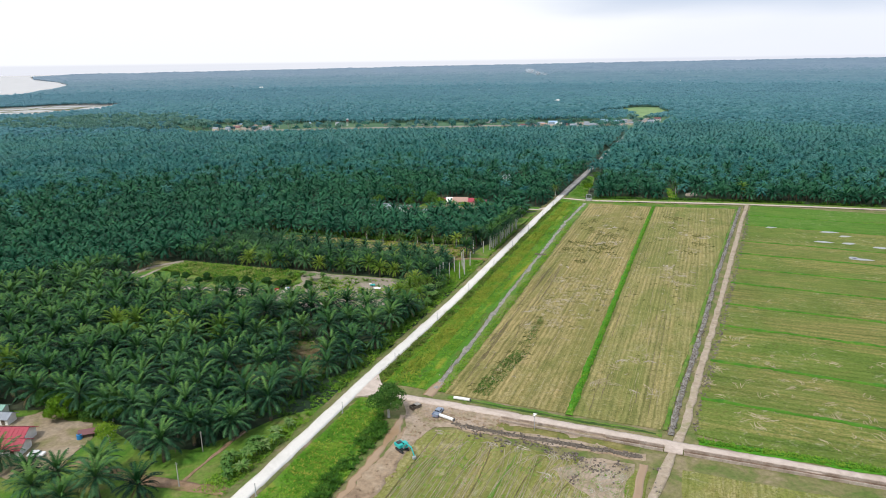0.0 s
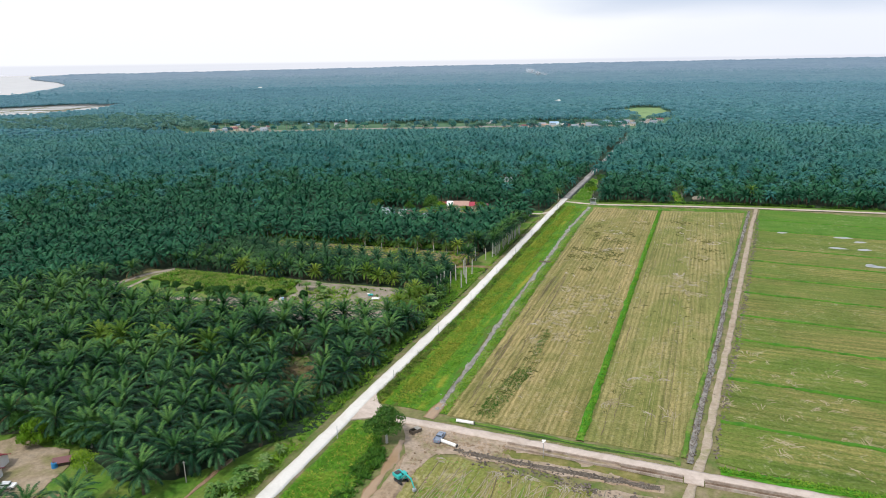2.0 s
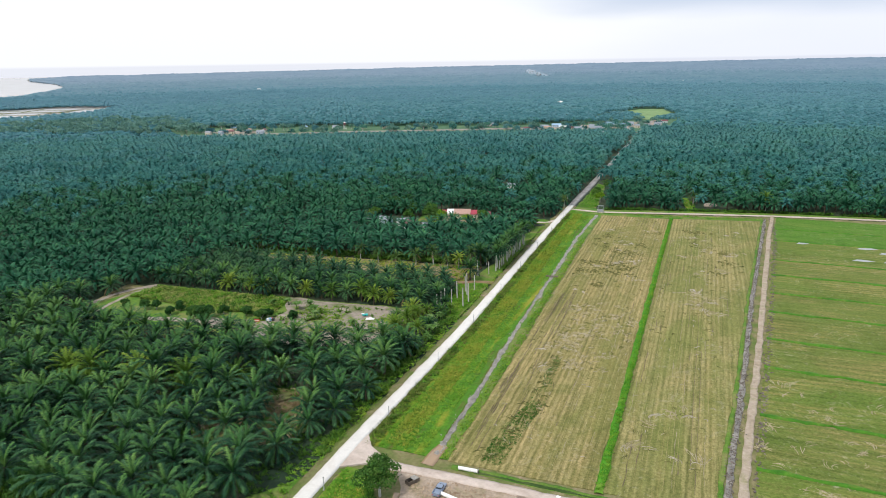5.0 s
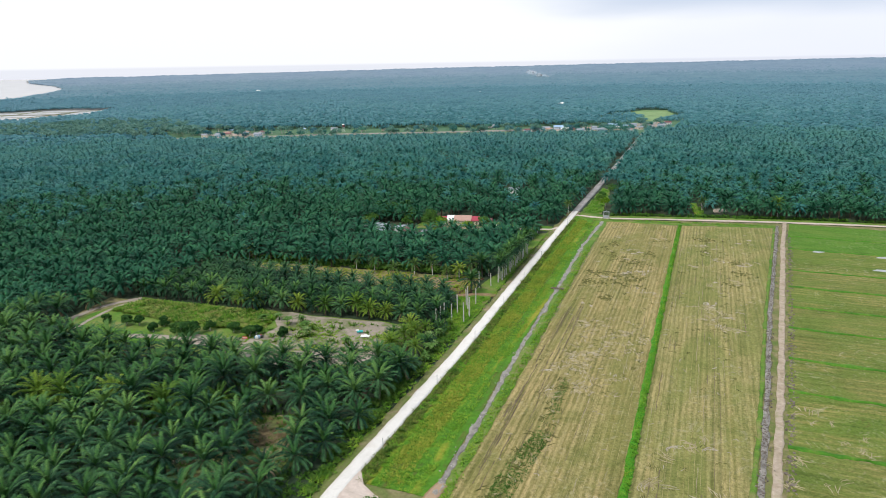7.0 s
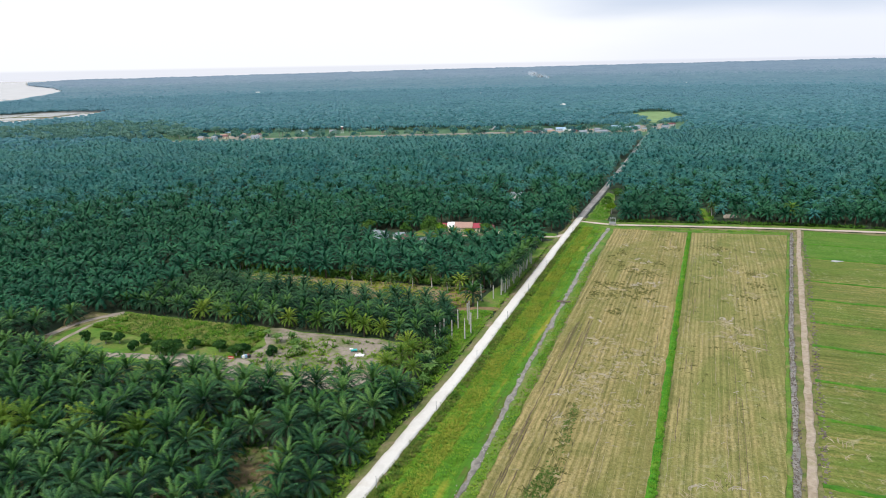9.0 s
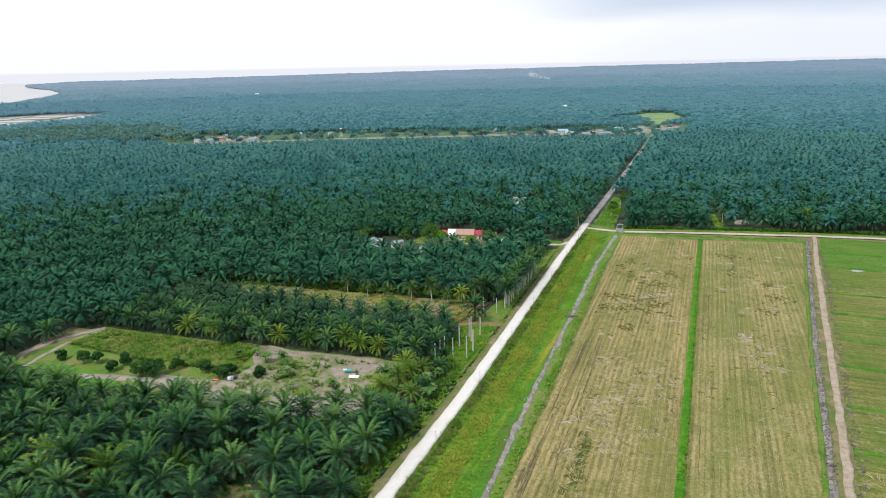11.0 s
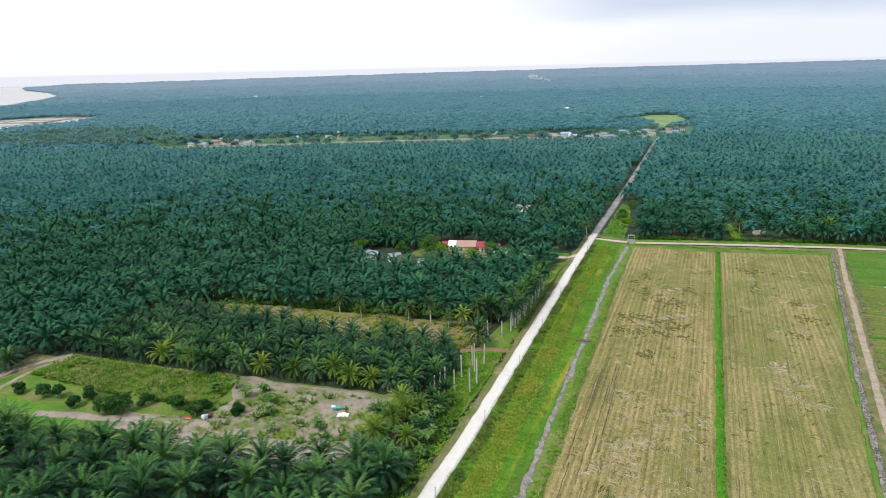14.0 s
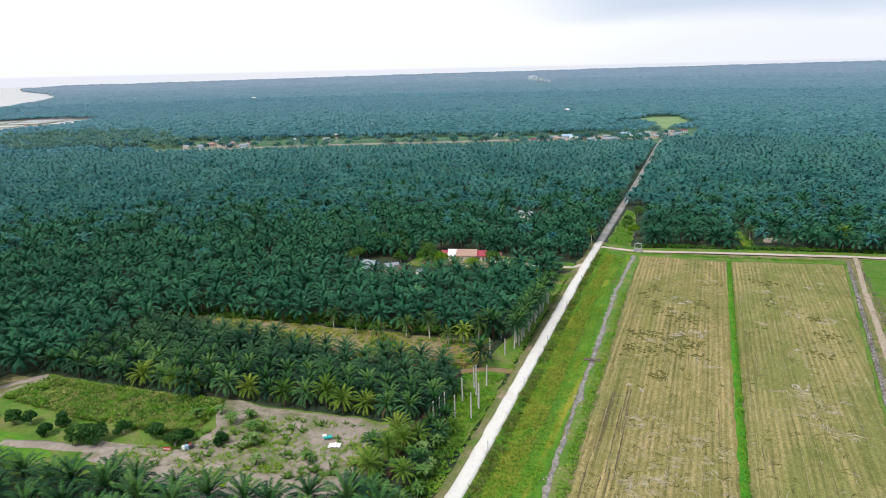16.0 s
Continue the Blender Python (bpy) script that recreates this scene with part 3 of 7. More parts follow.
# rice fields east of the track, parted by low green bunds
EAST = [168, 190, 218, 251, 276, 305, 329, 356, 382, 422, 450, 482]
for k, (ya, yb) in enumerate(zip(EAST, EAST[1:])):
    xa, xb = np.interp(ya, [171, 203, 255, 344, 436, 484], [3.9, 6.2, 11.2, 19.1, 27.1, 32.1]), np.interp(yb, [171, 203, 255, 344, 436, 484], [3.9, 6.2, 11.2, 19.1, 27.1, 32.1])
    mat = (M_PADDY, M_PADDY_S, M_PADDY, M_PADDY_S, M_PADDY_S, M_PADDY_S, M_PADDY, M_PADDY_S, M_PADDY, M_PADDY_G, M_PADDY_G)[k]
    patch("rice_plot_%d" % (k + 1), [(xa, ya + 0.7), (300, ya - 12), (300, yb - 13), (xb, yb - 0.7)], 0.14, mat, "green and straw-coloured rice plot after harvest", "rice field", ragged=0.5)
    if k:
        strip("plot_bund_%d" % k, [(xa, ya), (300, ya - 12.5)], -0.8, 0.8, 0.22, M_PLOTBUND, "low green bund between rice plots", "bund", crown=0.3, ragged=0.9)
strip("plot_edge", [(5, 165.5), (60, 166.5), (300, 172)], -1.4, 1.4, 0.2, M_BUND, "green grass edge beside the farm road", "grass", ragged=0.5)
strip("south_bund", [(-36.9, 149), (-38.3, 128), (-40, 100), (-43, -140)], -0.4, 0.4, 0.18, M_LAWN, "thin green bund across the stubble", "bund", ragged=0.5)
strip("field_front_edge", [(-64, 166), (-4, 166)], -0.7, 1.4, 0.2, M_LAWN, "green grass edge beside the farm road", "grass", ragged=0.5)
strip("field_front_ditch", [(-58, 165.2), (-30, 165.2), (-5.5, 165.4)], -0.45, 0.45, 0.24, M_DARKGREEN, "dark weedy ditch between field and farm road", "ditch", ragged=0.4)
strip("front_weeds", [(-62, 163.9), (-30, 163.9), (-5, 164.0)], -0.7, 0.8, 0.18, M_WEEDS, "dry yellowish weeds beside the farm road", "grass", ragged=0.5)
strip("mud_ditch", [(-58, 152.2), (-45, 152.0), (-30, 152.6), (-8, 153.4)], -0.75, 0.75, 0.17, M_WETMUD, "dark wet ditch dug along the field", "ditch", ragged=0.6)
strip("canal_weeds", [(-46, 155.6), (-28, 156.0), (-9, 156.4)], -1.6, 1.5, 0.15, M_DRYWEED, "olive and yellow weeds between ditch and canal", "grass", ragged=0.8)

strip("grove_lane", [(-17.1, 477.2), (-23.1, 529.2)], -2.2, 2.2, 0.2, M_GRASS, "grassy lane opening between palms", "lane", ragged=0.9)
# clearings in the plantation
CLEAR_1 = [(-246, 208), (-250, 240), (-242, 254), (-213, 255), (-171, 259), (-119, 263), (-112, 258), (-112, 240), (-116, 226), (-127, 218), (-150, 218), (-166, 215), (-190, 208), (-207, 205)]
CLEAR_2 = [(-240, 316), (-204, 318), (-176, 321), (-123, 325), (-110, 328), (-107, 311), (-111, 300), (-148, 298), (-175, 300), (-215, 308)]
YARD = [(-200, 92), (-180, 116), (-168, 121), (-150, 121), (-138, 116), (-128, 113), (-116, 118), (-103, 140), (-96, 150), (-95, 60), (-150, 80)]
FARM = [(-180, 408), (-180, 424), (-168, 434), (-140, 436), (-100, 434), (-98, 424), (-115, 419), (-138, 414), (-160, 408)]
patch("clearing", CLEAR_1, -0.1, M_LAWN, "overgrown green vegetable clearing", "clearing", ragged=1.5)
patch("sandy_clearing", [(-174, 258), (-119, 262), (-113, 252), (-115, 232), (-130, 218), (-152, 216), (-188, 222), (-190, 228), (-164, 232), (-165, 246)], 0.02, M_GARDENSOIL, "bare pale sandy soil", "bare soil", ragged=1.8)
M_LUSH = earth_mat("lush_lawn", (0.075, 0.22, 0.016), (0.12, 0.285, 0.022), (0.20, 0.29, 0.05), 0.13, 1.0, 0.8, 0.15)
patch("lush_lawn", [(-229.5, 211.7), (-232.0, 223.9), (-217.1, 224.1), (-205.0, 222.6), (-195.0, 219.5), (-198.1, 214.2), (-203.6, 206.9), (-215.2, 202.7)], -0.04, M_LUSH, "bright green grass in the clearing", "grass", ragged=1.2)
patch("garden_track_bed", [(-253.6, 249.8), (-237.5, 251.6), (-244.5, 238), (-246.3, 220), (-250, 225)], -0.06, M_WEEDS, "weedy worn track bed", "track", ragged=1.0)
strip("garden_track", [(-238.1, 218.0), (-240.4, 228.1), (-241.9, 241.6), (-238.2, 252.0)], -0.9, 0.9, 0.02, M_SAND, "pale wheel track of sandy soil", "track", ragged=0.4)
strip("garden_track_outer", [(-248.3, 225.4), (-248.7, 236.9), (-244.8, 246.6), (-239.8, 253.7)], -1.5, 1.2, 0.03, M_SAND, "pale wheel track along the palms", "track", ragged=0.5)
strip("garden_path", [(-215, 219), (-195, 223), (-168, 230), (-150, 229)], -1.6, 1.6, 0.05, M_SAND, "pale sandy path through the clearing", "path", ragged=0.9)
M_FALLOW = earth_mat("weedy_fallow_soil", (0.17, 0.195, 0.055), (0.29, 0.245, 0.115), (0.37, 0.275, 0.185), 0.05, 0.9)
patch("fallow_strip", CLEAR_2, -0.1, M_FALLOW, "weedy reddish fallow strip between palms", "fallow", ragged=1.5)
patch("fallow_bare_soil", [(-138, 302), (-124, 300), (-112, 303), (-109, 312), (-111, 325), (-122, 322), (-131, 314)], -0.05, M_REDDIRT, "bare reddish soil beside a dark ditch", "bare soil", ragged=2.5)
patch("yard_grass", YARD, -0.2, M_LAWN, "mown grass around a farm compound", "lawn", ragged=1.0)
M_YARD = earth_mat("trodden_yard_earth", (0.24, 0.225, 0.10), (0.36, 0.285, 0.195), (0.44, 0.36, 0.27), 0.13, 0.8)
patch("yard", [(-185, 98), (-178, 113), (-168, 119), (-152, 118), (-146, 110), (-140, 100), (-150, 92)], -0.05, M_YARD, "bare earth yard of a farm compound", "yard", ragged=3.0)
strip("yard_cut", [(-108.7, 104.7), (-108.8, 108.3), (-109.1, 116.0), (-109.1, 122.7), (-109.2, 129.9)], -0.4, 0.4, -0.02, M_REDDIRT, "narrow reddish cut through the grass", "path", ragged=0.4)
strip("yard_drive", [(-93, 107), (-104, 105), (-120, 103), (-140, 103)], -1.6, 1.6, 0.0, M_REDDIRT, "reddish dirt drive into the compound", "drive", ragged=0.5)
patch("farm_ground", FARM, -0.1, M_LAWN, "grassy ground around a farmhouse", "grass", ragged=1.5)
patch("farm_yard", [(-175, 414), (-168, 421), (-146, 423), (-136, 422), (-140, 415), (-160, 411)], 0.0, M_DIRT, "bare earth in front of a farmhouse", "yard", ragged=1.5)
strip("farm_path", [(-140, 431), (-116, 424), (-99, 427), (-94, 436)], -1.3, 1.3, 0.1, M_TRACK, "pale path to the farmhouse", "path")
patch("roadside_grass", [(-104, 262), (-96.5, 255), (-97, 300), (-98, 345), (-99, 400), (-97.5, 420), (-103, 415), (-106, 380), (-104, 340), (-108, 300), (-112, 275)], 0.0, M_LAWN, "green roadside grass", "grass", ragged=0.8)
patch("corner_grass", [(-90.5, 474), (-77, 474), (-79, 520), (-84, 565), (-90, 572)], 0.1, M_LAWN, "green grass wedge beside the lane", "grass", ragged=1.0)
patch("village_gardens", [(-830, 870), (-700, 770), (-600, 800), (-500, 850), (-378, 900), (-258, 945), (-150, 985), (-40, 1000), (-40, 1240), (-110, 1250), (-251, 1115), (-420, 1070), (-598, 1005), (-711, 965)], -0.1, M_GARDEN, "green gardens and rough grass around the village", "grass", 8, ragged=6)
patch("village_ground", [(-262, 985), (-150, 1030), (-80, 1085), (-78, 1150), (-112, 1150), (-155, 1090), (-251, 1035)], 0.1, M_SAND, "pale bare ground between village houses", "bare ground", 8, ragged=8)
patch("village_yard", [(-700, 838), (-640, 846), (-615, 868), (-650, 884), (-705, 880)], 0.1, M_SAND, "pale bare yard between village houses", "bare ground", 8, ragged=6)
patch("meadow_margin", [(-225, 1180), (-225, 1370), (-100, 1550), (-20, 1450), (-30, 1180)], -0.28, M_GARDEN, "green rough grass around the meadow", "grass", 12, ragged=6)
M_MEADOW = earth_mat("pale_meadow", (0.17, 0.30, 0.12), (0.25, 0.37, 0.16), (0.19, 0.30, 0.13), 0.02, 0.1)
patch("far_meadow", [(-166, 1360), (-141, 1445), (-94, 1450), (-66, 1290), (-84, 1262), (-100, 1195), (-112, 1200), (-124, 1290)], 0.1, M_MEADOW, "bright yellow-green meadow beyond the village", "meadow", 8, ragged=4)


# ---- palms ----
rng = np.random.default_rng(7)


def frond(length, lift, droop, pairs, width, rngs, tip=0.12, ribs=3):
    """One pinnate frond along +x: an arching midrib and pointed leaflets on both sides. lift: degrees at its root."""
    n = 6
    a, q, step = radians(lift), np.zeros(3), length / n
    mid = [q.copy()]
    for i in range(n):
        q = q + step * np.array([math.cos(a), 0, math.sin(a)])
        a -= radians(droop) / n * (0.5 + i * 0.22)
        mid.append(q.copy())
    mid = np.array(mid)
    s = np.linspace(0, 1, n + 1)

    def at(u):
        return np.array([np.interp(u, s, mid[:, k]) for k in range(3)])
    v, t = [], []
    hop = n // max(1, ribs)
    for i in range(0, n if ribs else 0, hop):
        p0, p1 = mid[i], mid[i + hop]
        w0, w1 = 0.09 * (1 - s[i]) + 0.03, 0.09 * (1 - s[i + hop]) + 0.02
        k = len(v)
        v += [p0 + (0, w0, 0.02), p0 - (0, w0, -0.02), p1 + (0, w1, 0.02), p1 - (0, w1, -0.02)]
        t += [(k, k + 1, k + 2), (k + 2, k + 1, k + 3)]
    gap = 0.86 / pairs
    for j in range(pairs):
        u = 0.16 + gap * j
        root, fore = at(u), at(min(1, u + gap * (1.0 if pairs > 9 else 1.25)))
        span = width * (math.sin(math.pi * min(1, (u - 0.02) * 0.93)) ** 0.6 + tip)
        along = fore - root
        along = along / (np.linalg.norm(along) + 1e-6)
        for side in (1, -1):
            hang = -0.12 - 0.50 * rngs.random()
            end = root + along * span * (0.75 + 0.3 * rngs.random()) + np.array([0, side * span * 0.85, span * hang])
            k = len(v)
            v += [root, fore, end]
            t += [(k, k + 1, k + 2)] if side > 0 else [(k + 1, k, k + 2)]
    return np.array(v), np.array(t)


def turned(v, yaw, at=(0, 0, 0)):
    c, s = math.cos(yaw), math.sin(yaw)
    return np.stack([v[:, 0] * c - v[:, 1] * s, v[:, 0] * s + v[:, 1] * c, v[:, 2]], 1) + np.asarray(at)


def joined(pieces):
    vs, ts, k = [], [], 0
    for v, t in pieces:
        vs.append(v)
        ts.append(np.asarray(t) + k)
        k += len(v)
    return np.concatenate(vs), np.concatenate(ts)


def trunk_mesh(h, r0, r1, sides=8, rings=6, rough=0.12, lean=0.0, seed=0):
    g = np.random.default_rng(seed)
    v = []
    for i in range(rings + 1):
        u = i / rings
        for k in range(sides):
            a = 2 * math.pi * k / sides + (i % 2) * math.pi / sides
            r = (r0 + (r1 - r0) * u) * (1 + rough * (g.random() - 0.5) * 2)
            v.append((r * math.cos(a) + lean * u * u, r * math.sin(a), h * u))
    t = []
    for i in range(rings):
        for k in range(sides):
            a, b = i * sides + k, i * sides + (k + 1) % sides
            t += [(a, b, a + sides), (b, b + sides, a + sides)]
    top = rings * sides
    t += [(top, top + k, top + k + 1) for k in range(1, sides - 1)]
    return np.array(v), np.array(t)


def crown_pieces(seed, count, pairs, length=5.4, width=0.95, top=0.0, coco=False, ribs=3):
    g = np.random.default_rng(seed)
    out = []
    for i in range(count):
        u = (i + 0.5) / count
        lift = 87 - (112 if not coco else 116) * u + g.normal(0, 6)
        ln = length * (0.76 + 0.28 * math.sin(math.pi * min(1, 0.25 + u * 0.7))) * g.uniform(0.9, 1.08)
        v, t = frond(ln, lift, (64 if not coco else 95) + (14 if not coco else -15) * u + g.normal(0, 7), pairs, width, g, ribs=ribs)
        out.append((turned(v, i * 2.39996 + g.normal(0, 0.15), (0, 0, top)), t))
    return out


def crown_mesh(seed, mats, dry, **kw):
    """A whole crown as one mesh; the last fronds hang dry."""
    pieces = crown_pieces(seed, **kw)
    v, t = joined(pieces)
    n = len(pieces)
    idx = np.concatenate([np.full(len(p[1]), 1 if i >= n - dry else (2 if len(mats) > 2 and i < n * 0.24 else 0)) for i, p in enumerate(pieces)])
    return tri_mesh("crown", v, t, mats, idx)


# the nearest kinds, built once and shared
KINDS = []
for k in range(6):
    h = (4.8, 5.8, 6.6, 5.2, 6.2, 4.4)[k]
    tv, tt = trunk_mesh(h, 0.42, 0.36, 9, 9, 0.22, 0.15, k)
    kw = dict(count=40, pairs=18, length=6.1, width=0.80, top=h - 0.15)
    KINDS.append((h, tri_mesh("trunk", tv, tt, [M_BARK]), crown_mesh(20 + k, [M_LEAF, M_DRYLEAF, M_LEAF_YOUNG], (0, 1, 2, 1, 0, 3)[k], **kw), crown_mesh(30 + k, [M_YELLOWLEAF, M_DRYLEAF], 0, **kw)))
FRONDS = []
for k in range(10):
    lift = 82 - 11.8 * k
    fv, ft = frond(5.9 * (0.8 + 0.2 * math.sin(0.8 + k * 0.25)), lift, 64 + 1.5 * k, 19, 0.80, np.random.default_rng(k))
    FRONDS.append(tri_mesh("frond", fv, ft, [M_LEAF if k > 1 else M_LEAF_YOUNG]))


def low_palm(seed, count, pairs, length=5.5, width=1.3, ribs=1):
    return joined(crown_pieces(seed, count, pairs, length, width, ribs=ribs))


def blade_palm(seed, count, length=5.6, width=0.62):
    """A crown of plain arching fronds, each folded along its midrib."""
    g = np.random.default_rng(seed)
    v, t = [], []
    for i in range(count):
        u, a = (i + 0.5) / count, i * 2.39996 + g.normal(0, 0.2)
        rise, ln = radians(80 - 100 * u + g.normal(0, 7)), length * g.uniform(0.85, 1.1)
        out, side = np.array([math.cos(a), math.sin(a), 0]), np.array([-math.sin(a), math.cos(a), 0]) * width * g.uniform(0.8, 1.2)
        mid = out * ln * 0.55 * math.cos(rise) + np.array([0, 0, ln * 0.55 * math.sin(rise)])
        end = mid + out * ln * 0.42 * max(0.35, math.cos(rise - 0.9)) + np.array([0, 0, ln * 0.45 * math.sin(rise - 1.0)])
        k, drop = len(v), np.array([0, 0, -0.45])
        v += [np.zeros(3), mid, mid + side + drop, mid - side + drop, end]
        t += [(k, k + 3, k + 1), (k, k + 1, k + 2), (k + 3, k + 4, k + 1), (k + 1, k + 4, k + 2)]
    return np.array(v), np.array(t)


def dome_palm(seed, points=6):
    """A far crown: a rounded heart with a fringe of drooping points."""
    g = np.random.default_rng(seed)
    v, t = [(0, 0, 2.0)], []
    for i in range(points):
        a = 2 * math.pi * (i + g.normal(0, 0.08)) / points
        r = g.uniform(2.2, 2.9)
        v.append((r * math.cos(a), r * math.sin(a), 1.0 + g.normal(0, 0.25)))
    for i in range(points):
        j = (i + 1) % points
        p, q = np.array(v[1 + i]), np.array(v[1 + j])
        end = (p + q) / 2 * g.uniform(1.7, 2.15)
        end[2] = -2.3 + g.normal(0, 0.6)
        v.append(tuple(end))
        t += [(0, 1 + i, 1 + j), (1 + i, len(v) - 1, 1 + j)]
    return np.array(v), np.array(t)


def scatter(kinds, places, heights, scales, seed, drop_to_ground=True):
    """Copies of small meshes joined into one big array."""
    g = np.random.default_rng(seed)
    pick, yaw = g.integers(0, len(kinds), len(places)), g.uniform(0, 6.283, len(places))
    vs, ts, base = [], [], 0
    for k, (v, t) in enumerate(kinds):
        who = np.nonzero(pick == k)[0]
        if not len(who):
            continue
        c, s, sc = np.cos(yaw[who])[:, None], np.sin(yaw[who])[:, None], scales[who][:, None]
        x = (v[None, :, 0] * c - v[None, :, 1] * s) * sc + places[who, 0][:, None]
        y = (v[None, :, 0] * s + v[None, :, 1] * c) * sc + places[who, 1][:, None]
        z = v[None, :, 2] * sc + heights[who][:, None]
        vs.append(np.stack([x, y, z], -1).reshape(-1, 3))
        ts.append((t[None] + (np.arange(len(who)) * len(v))[:, None, None]).reshape(-1, 3) + base)
        base += len(who) * len(v)
    return np.concatenate(vs), np.concatenate(ts)


# planting: a triangular grid at 8.8 m, squared to the road
SP = 8.8
gi, gj = np.meshgrid(np.arange(-420, 260), np.arange(-40, 365), indexing="ij")
px = (gi * SP + (gj % 2) * SP / 2).ravel()
py = (gj * SP * 0.866).ravel()
loose = np.where(np.hypot(px, py) > 450, 1.7, 0.9)
px, py = px + rng.normal(0, 1, px.shape) * loose, py + rng.normal(0, 1, py.shape) * loose
dist = np.hypot(px - CENTRE[0], py - CENTRE[1])
ang = np.degrees(np.arctan2(-(px - CENTRE[0]), py - CENTRE[1]))
rear = np.interp(px, [-92, -73, -32, 1, 30, 111, 400], [469, 465.5, 474, 480, 485, 493, 515])
keep = (dist + rng.normal(0, 130, px.shape) < 2520) & (dist < 2740) & (ang > -32) & (ang < 72) & ((dist < 600) | ((ang > -17) & (ang < 61))) & (rng.random(px.shape) > 0.035)
keep &= ~((px > -99.5) & (py < rear + 9))
keep &= ~((np.abs(px - np.interp(py, [480, 705, 970, 1170], [-94.5, -95, -98, -95])) < 4.7) & (py < 1175))
keep &= ~((px > -91) & (px < -74) & (py < 580))
YOUNG = [(-238, 254), (-205, 256), (-171, 260), (-119, 264), (-110, 262), (-108, 299), (-116, 302), (-148, 299), (-175, 301), (-215, 309), (-240, 314)]
for poly in (CLEAR_1, CLEAR_2, YOUNG, YARD, FARM, [(-212, 384), (-212, 408), (-182, 418), (-160, 409), (-134, 415), (-128, 407), (-150, 399), (-159, 386), (-172, 379), (-192, 381)], [(-160, 515), (-160, 540), (-138, 540), (-138, 512)]):
    keep &= ~inside(px, py, poly)
keep &= ~inside(px, py, [(-104, 60), (-104, 160), (-99, 160), (-99, 60)])
keep &= ~inside(px, py, [(-110, 262), (-97, 255), (-97, 305), (-110, 305)])
keep &= ~inside(px, py, [(-106, 300), (-97, 300), (-97, 430), (-106, 430)])
VILLAGE = [(-830, 870), (-700, 780), (-600, 808), (-500, 858), (-378, 905), (-258, 950), (-150, 990), (-60, 1020), (-50, 1190), (-110, 1200), (-155, 1125), (-251, 1065), (-420, 1020), (-598, 957), (-711, 920)]
MEADOW = [(-166, 1360), (-141, 1445), (-94, 1450), (-66, 1290), (-84, 1262), (-100, 1195), (-112, 1200), (-124, 1290)]
PONDS = [(-1630, 1060), (-1535, 1275), (-1375, 1322), (-1245, 1130), (-1230, 960), (-1315, 890), (-1480, 910)]
for poly in (VILLAGE, MEADOW, PONDS, COAST):
    keep &= ~inside(px, py, poly)
keep &= ~inside(px, py, [(-122, 170), (-113, 165), (-112, 178), (-120, 186), (-128, 181)]) & ~inside(px, py, [(-132, 158), (-132, 163), (-122, 163), (-121, 157)])
keep &= ~((np.abs(px - (-17.1) + (py - 481.2) * 0.13) < 4.5) & (py > 470) & (py < 529.2))
keep &= ~inside(px, py, [(-119, 222), (-98, 222), (-98, 266), (-113, 266)])
keep &= np.hypot(px - (-6.3), py - (507.0)) > 7
FAR_HOUSES = [(-1652, 2271), (-691, 2082), (-323, 1550), (-117, 2996)]
for x, y in FAR_HOUSES:
    keep &= np.hypot(px - x, py - y) > 11
# a few bare gaps with seedlings, tracks between blocks
keep &= ~((np.abs(py - 700 - 0.05 * px) < 5) & (px < -110) & (px > -420))
PALMS = np.stack([px[keep], py[keep]], 1)
d0 = np.hypot(PALMS[:, 0] + 60, PALMS[:, 1] - 90)
tall = 6.0 + wobble(PALMS[:, 0], PALMS[:, 1], 60, 0.8, 1) + rng.normal(0, 0.8, len(PALMS))
# palms cut low to fit the camera's view of village and meadow
lowered = inside(PALMS[:, 0], PALMS[:, 1], [(-860, 830), (-700, 700), (-500, 760), (-378, 815), (-258, 860), (-150, 895), (-98, 930), (-98, 1030), (-258, 960), (-700, 800)]) | inside(PALMS[:, 0], PALMS[:, 1], [(-190, 1150), (-60, 1080), (-60, 1320), (-180, 1330)])
tall = np.where(lowered, 2.6, tall)
size = np.where(lowered, 0.8, 1.0) * np.clip(1 + rng.normal(0, 0.09, len(PALMS)), 0.75, 1.2)
order = np.argsort(d0)
seen = order[(np.degrees(np.arctan2(-(PALMS[order, 0] + 0), PALMS[order, 1] - 0)) < 66) & (PALMS[order, 1] > 60)]
NEAR = seen[:260]
rest = np.ones(len(PALMS), bool)
rest[NEAR] = False
dr = np.hypot(PALMS[:, 0] - CENTRE[0], PALMS[:, 1] - CENTRE[1])
db = dr + np.clip(rng.normal(0, 45, len(PALMS)), -110, 110)
mid1, mid2, mid3 = rest & (db < 520), rest & (db >= 520) & (db < 1000), rest & (db >= 1000)


def stuff(name, v, t, mats, label, category, index=None):
    return tagged(new(name, tri_mesh(name, v, t, mats, index)), label, category, kind="stuff")


def palm(x, y, k, yaw, s, yellow=False, whole=True):
    h, trunk, crown, pale = KINDS[k]
    e = tagged(new("oil_palm"), "oil palm with yellowing drooping fronds" if yellow else "mature dark green oil palm with arching fronds", "palm tree", "oil palms of the plantation")
    e.matrix_world = pose(x, y, -0.5, 0, 0, yaw) @ Matrix.Scale(s, 4)
    new("trunk", trunk).parent = e
    if whole:
        new("crown", pale if yellow else crown).parent = e
    else:
        for i in range(36):
            o = new("frond", FRONDS[min(9, int(i / 3.6 + rng.uniform(0, 0.9)))])
            o.parent = e
            o.matrix_local = pose(0.12, 0, h - 0.15, 0, float(rng.normal(0, 4)), math.degrees(i * 2.39996) + float(rng.normal(0, 8)))
    return e


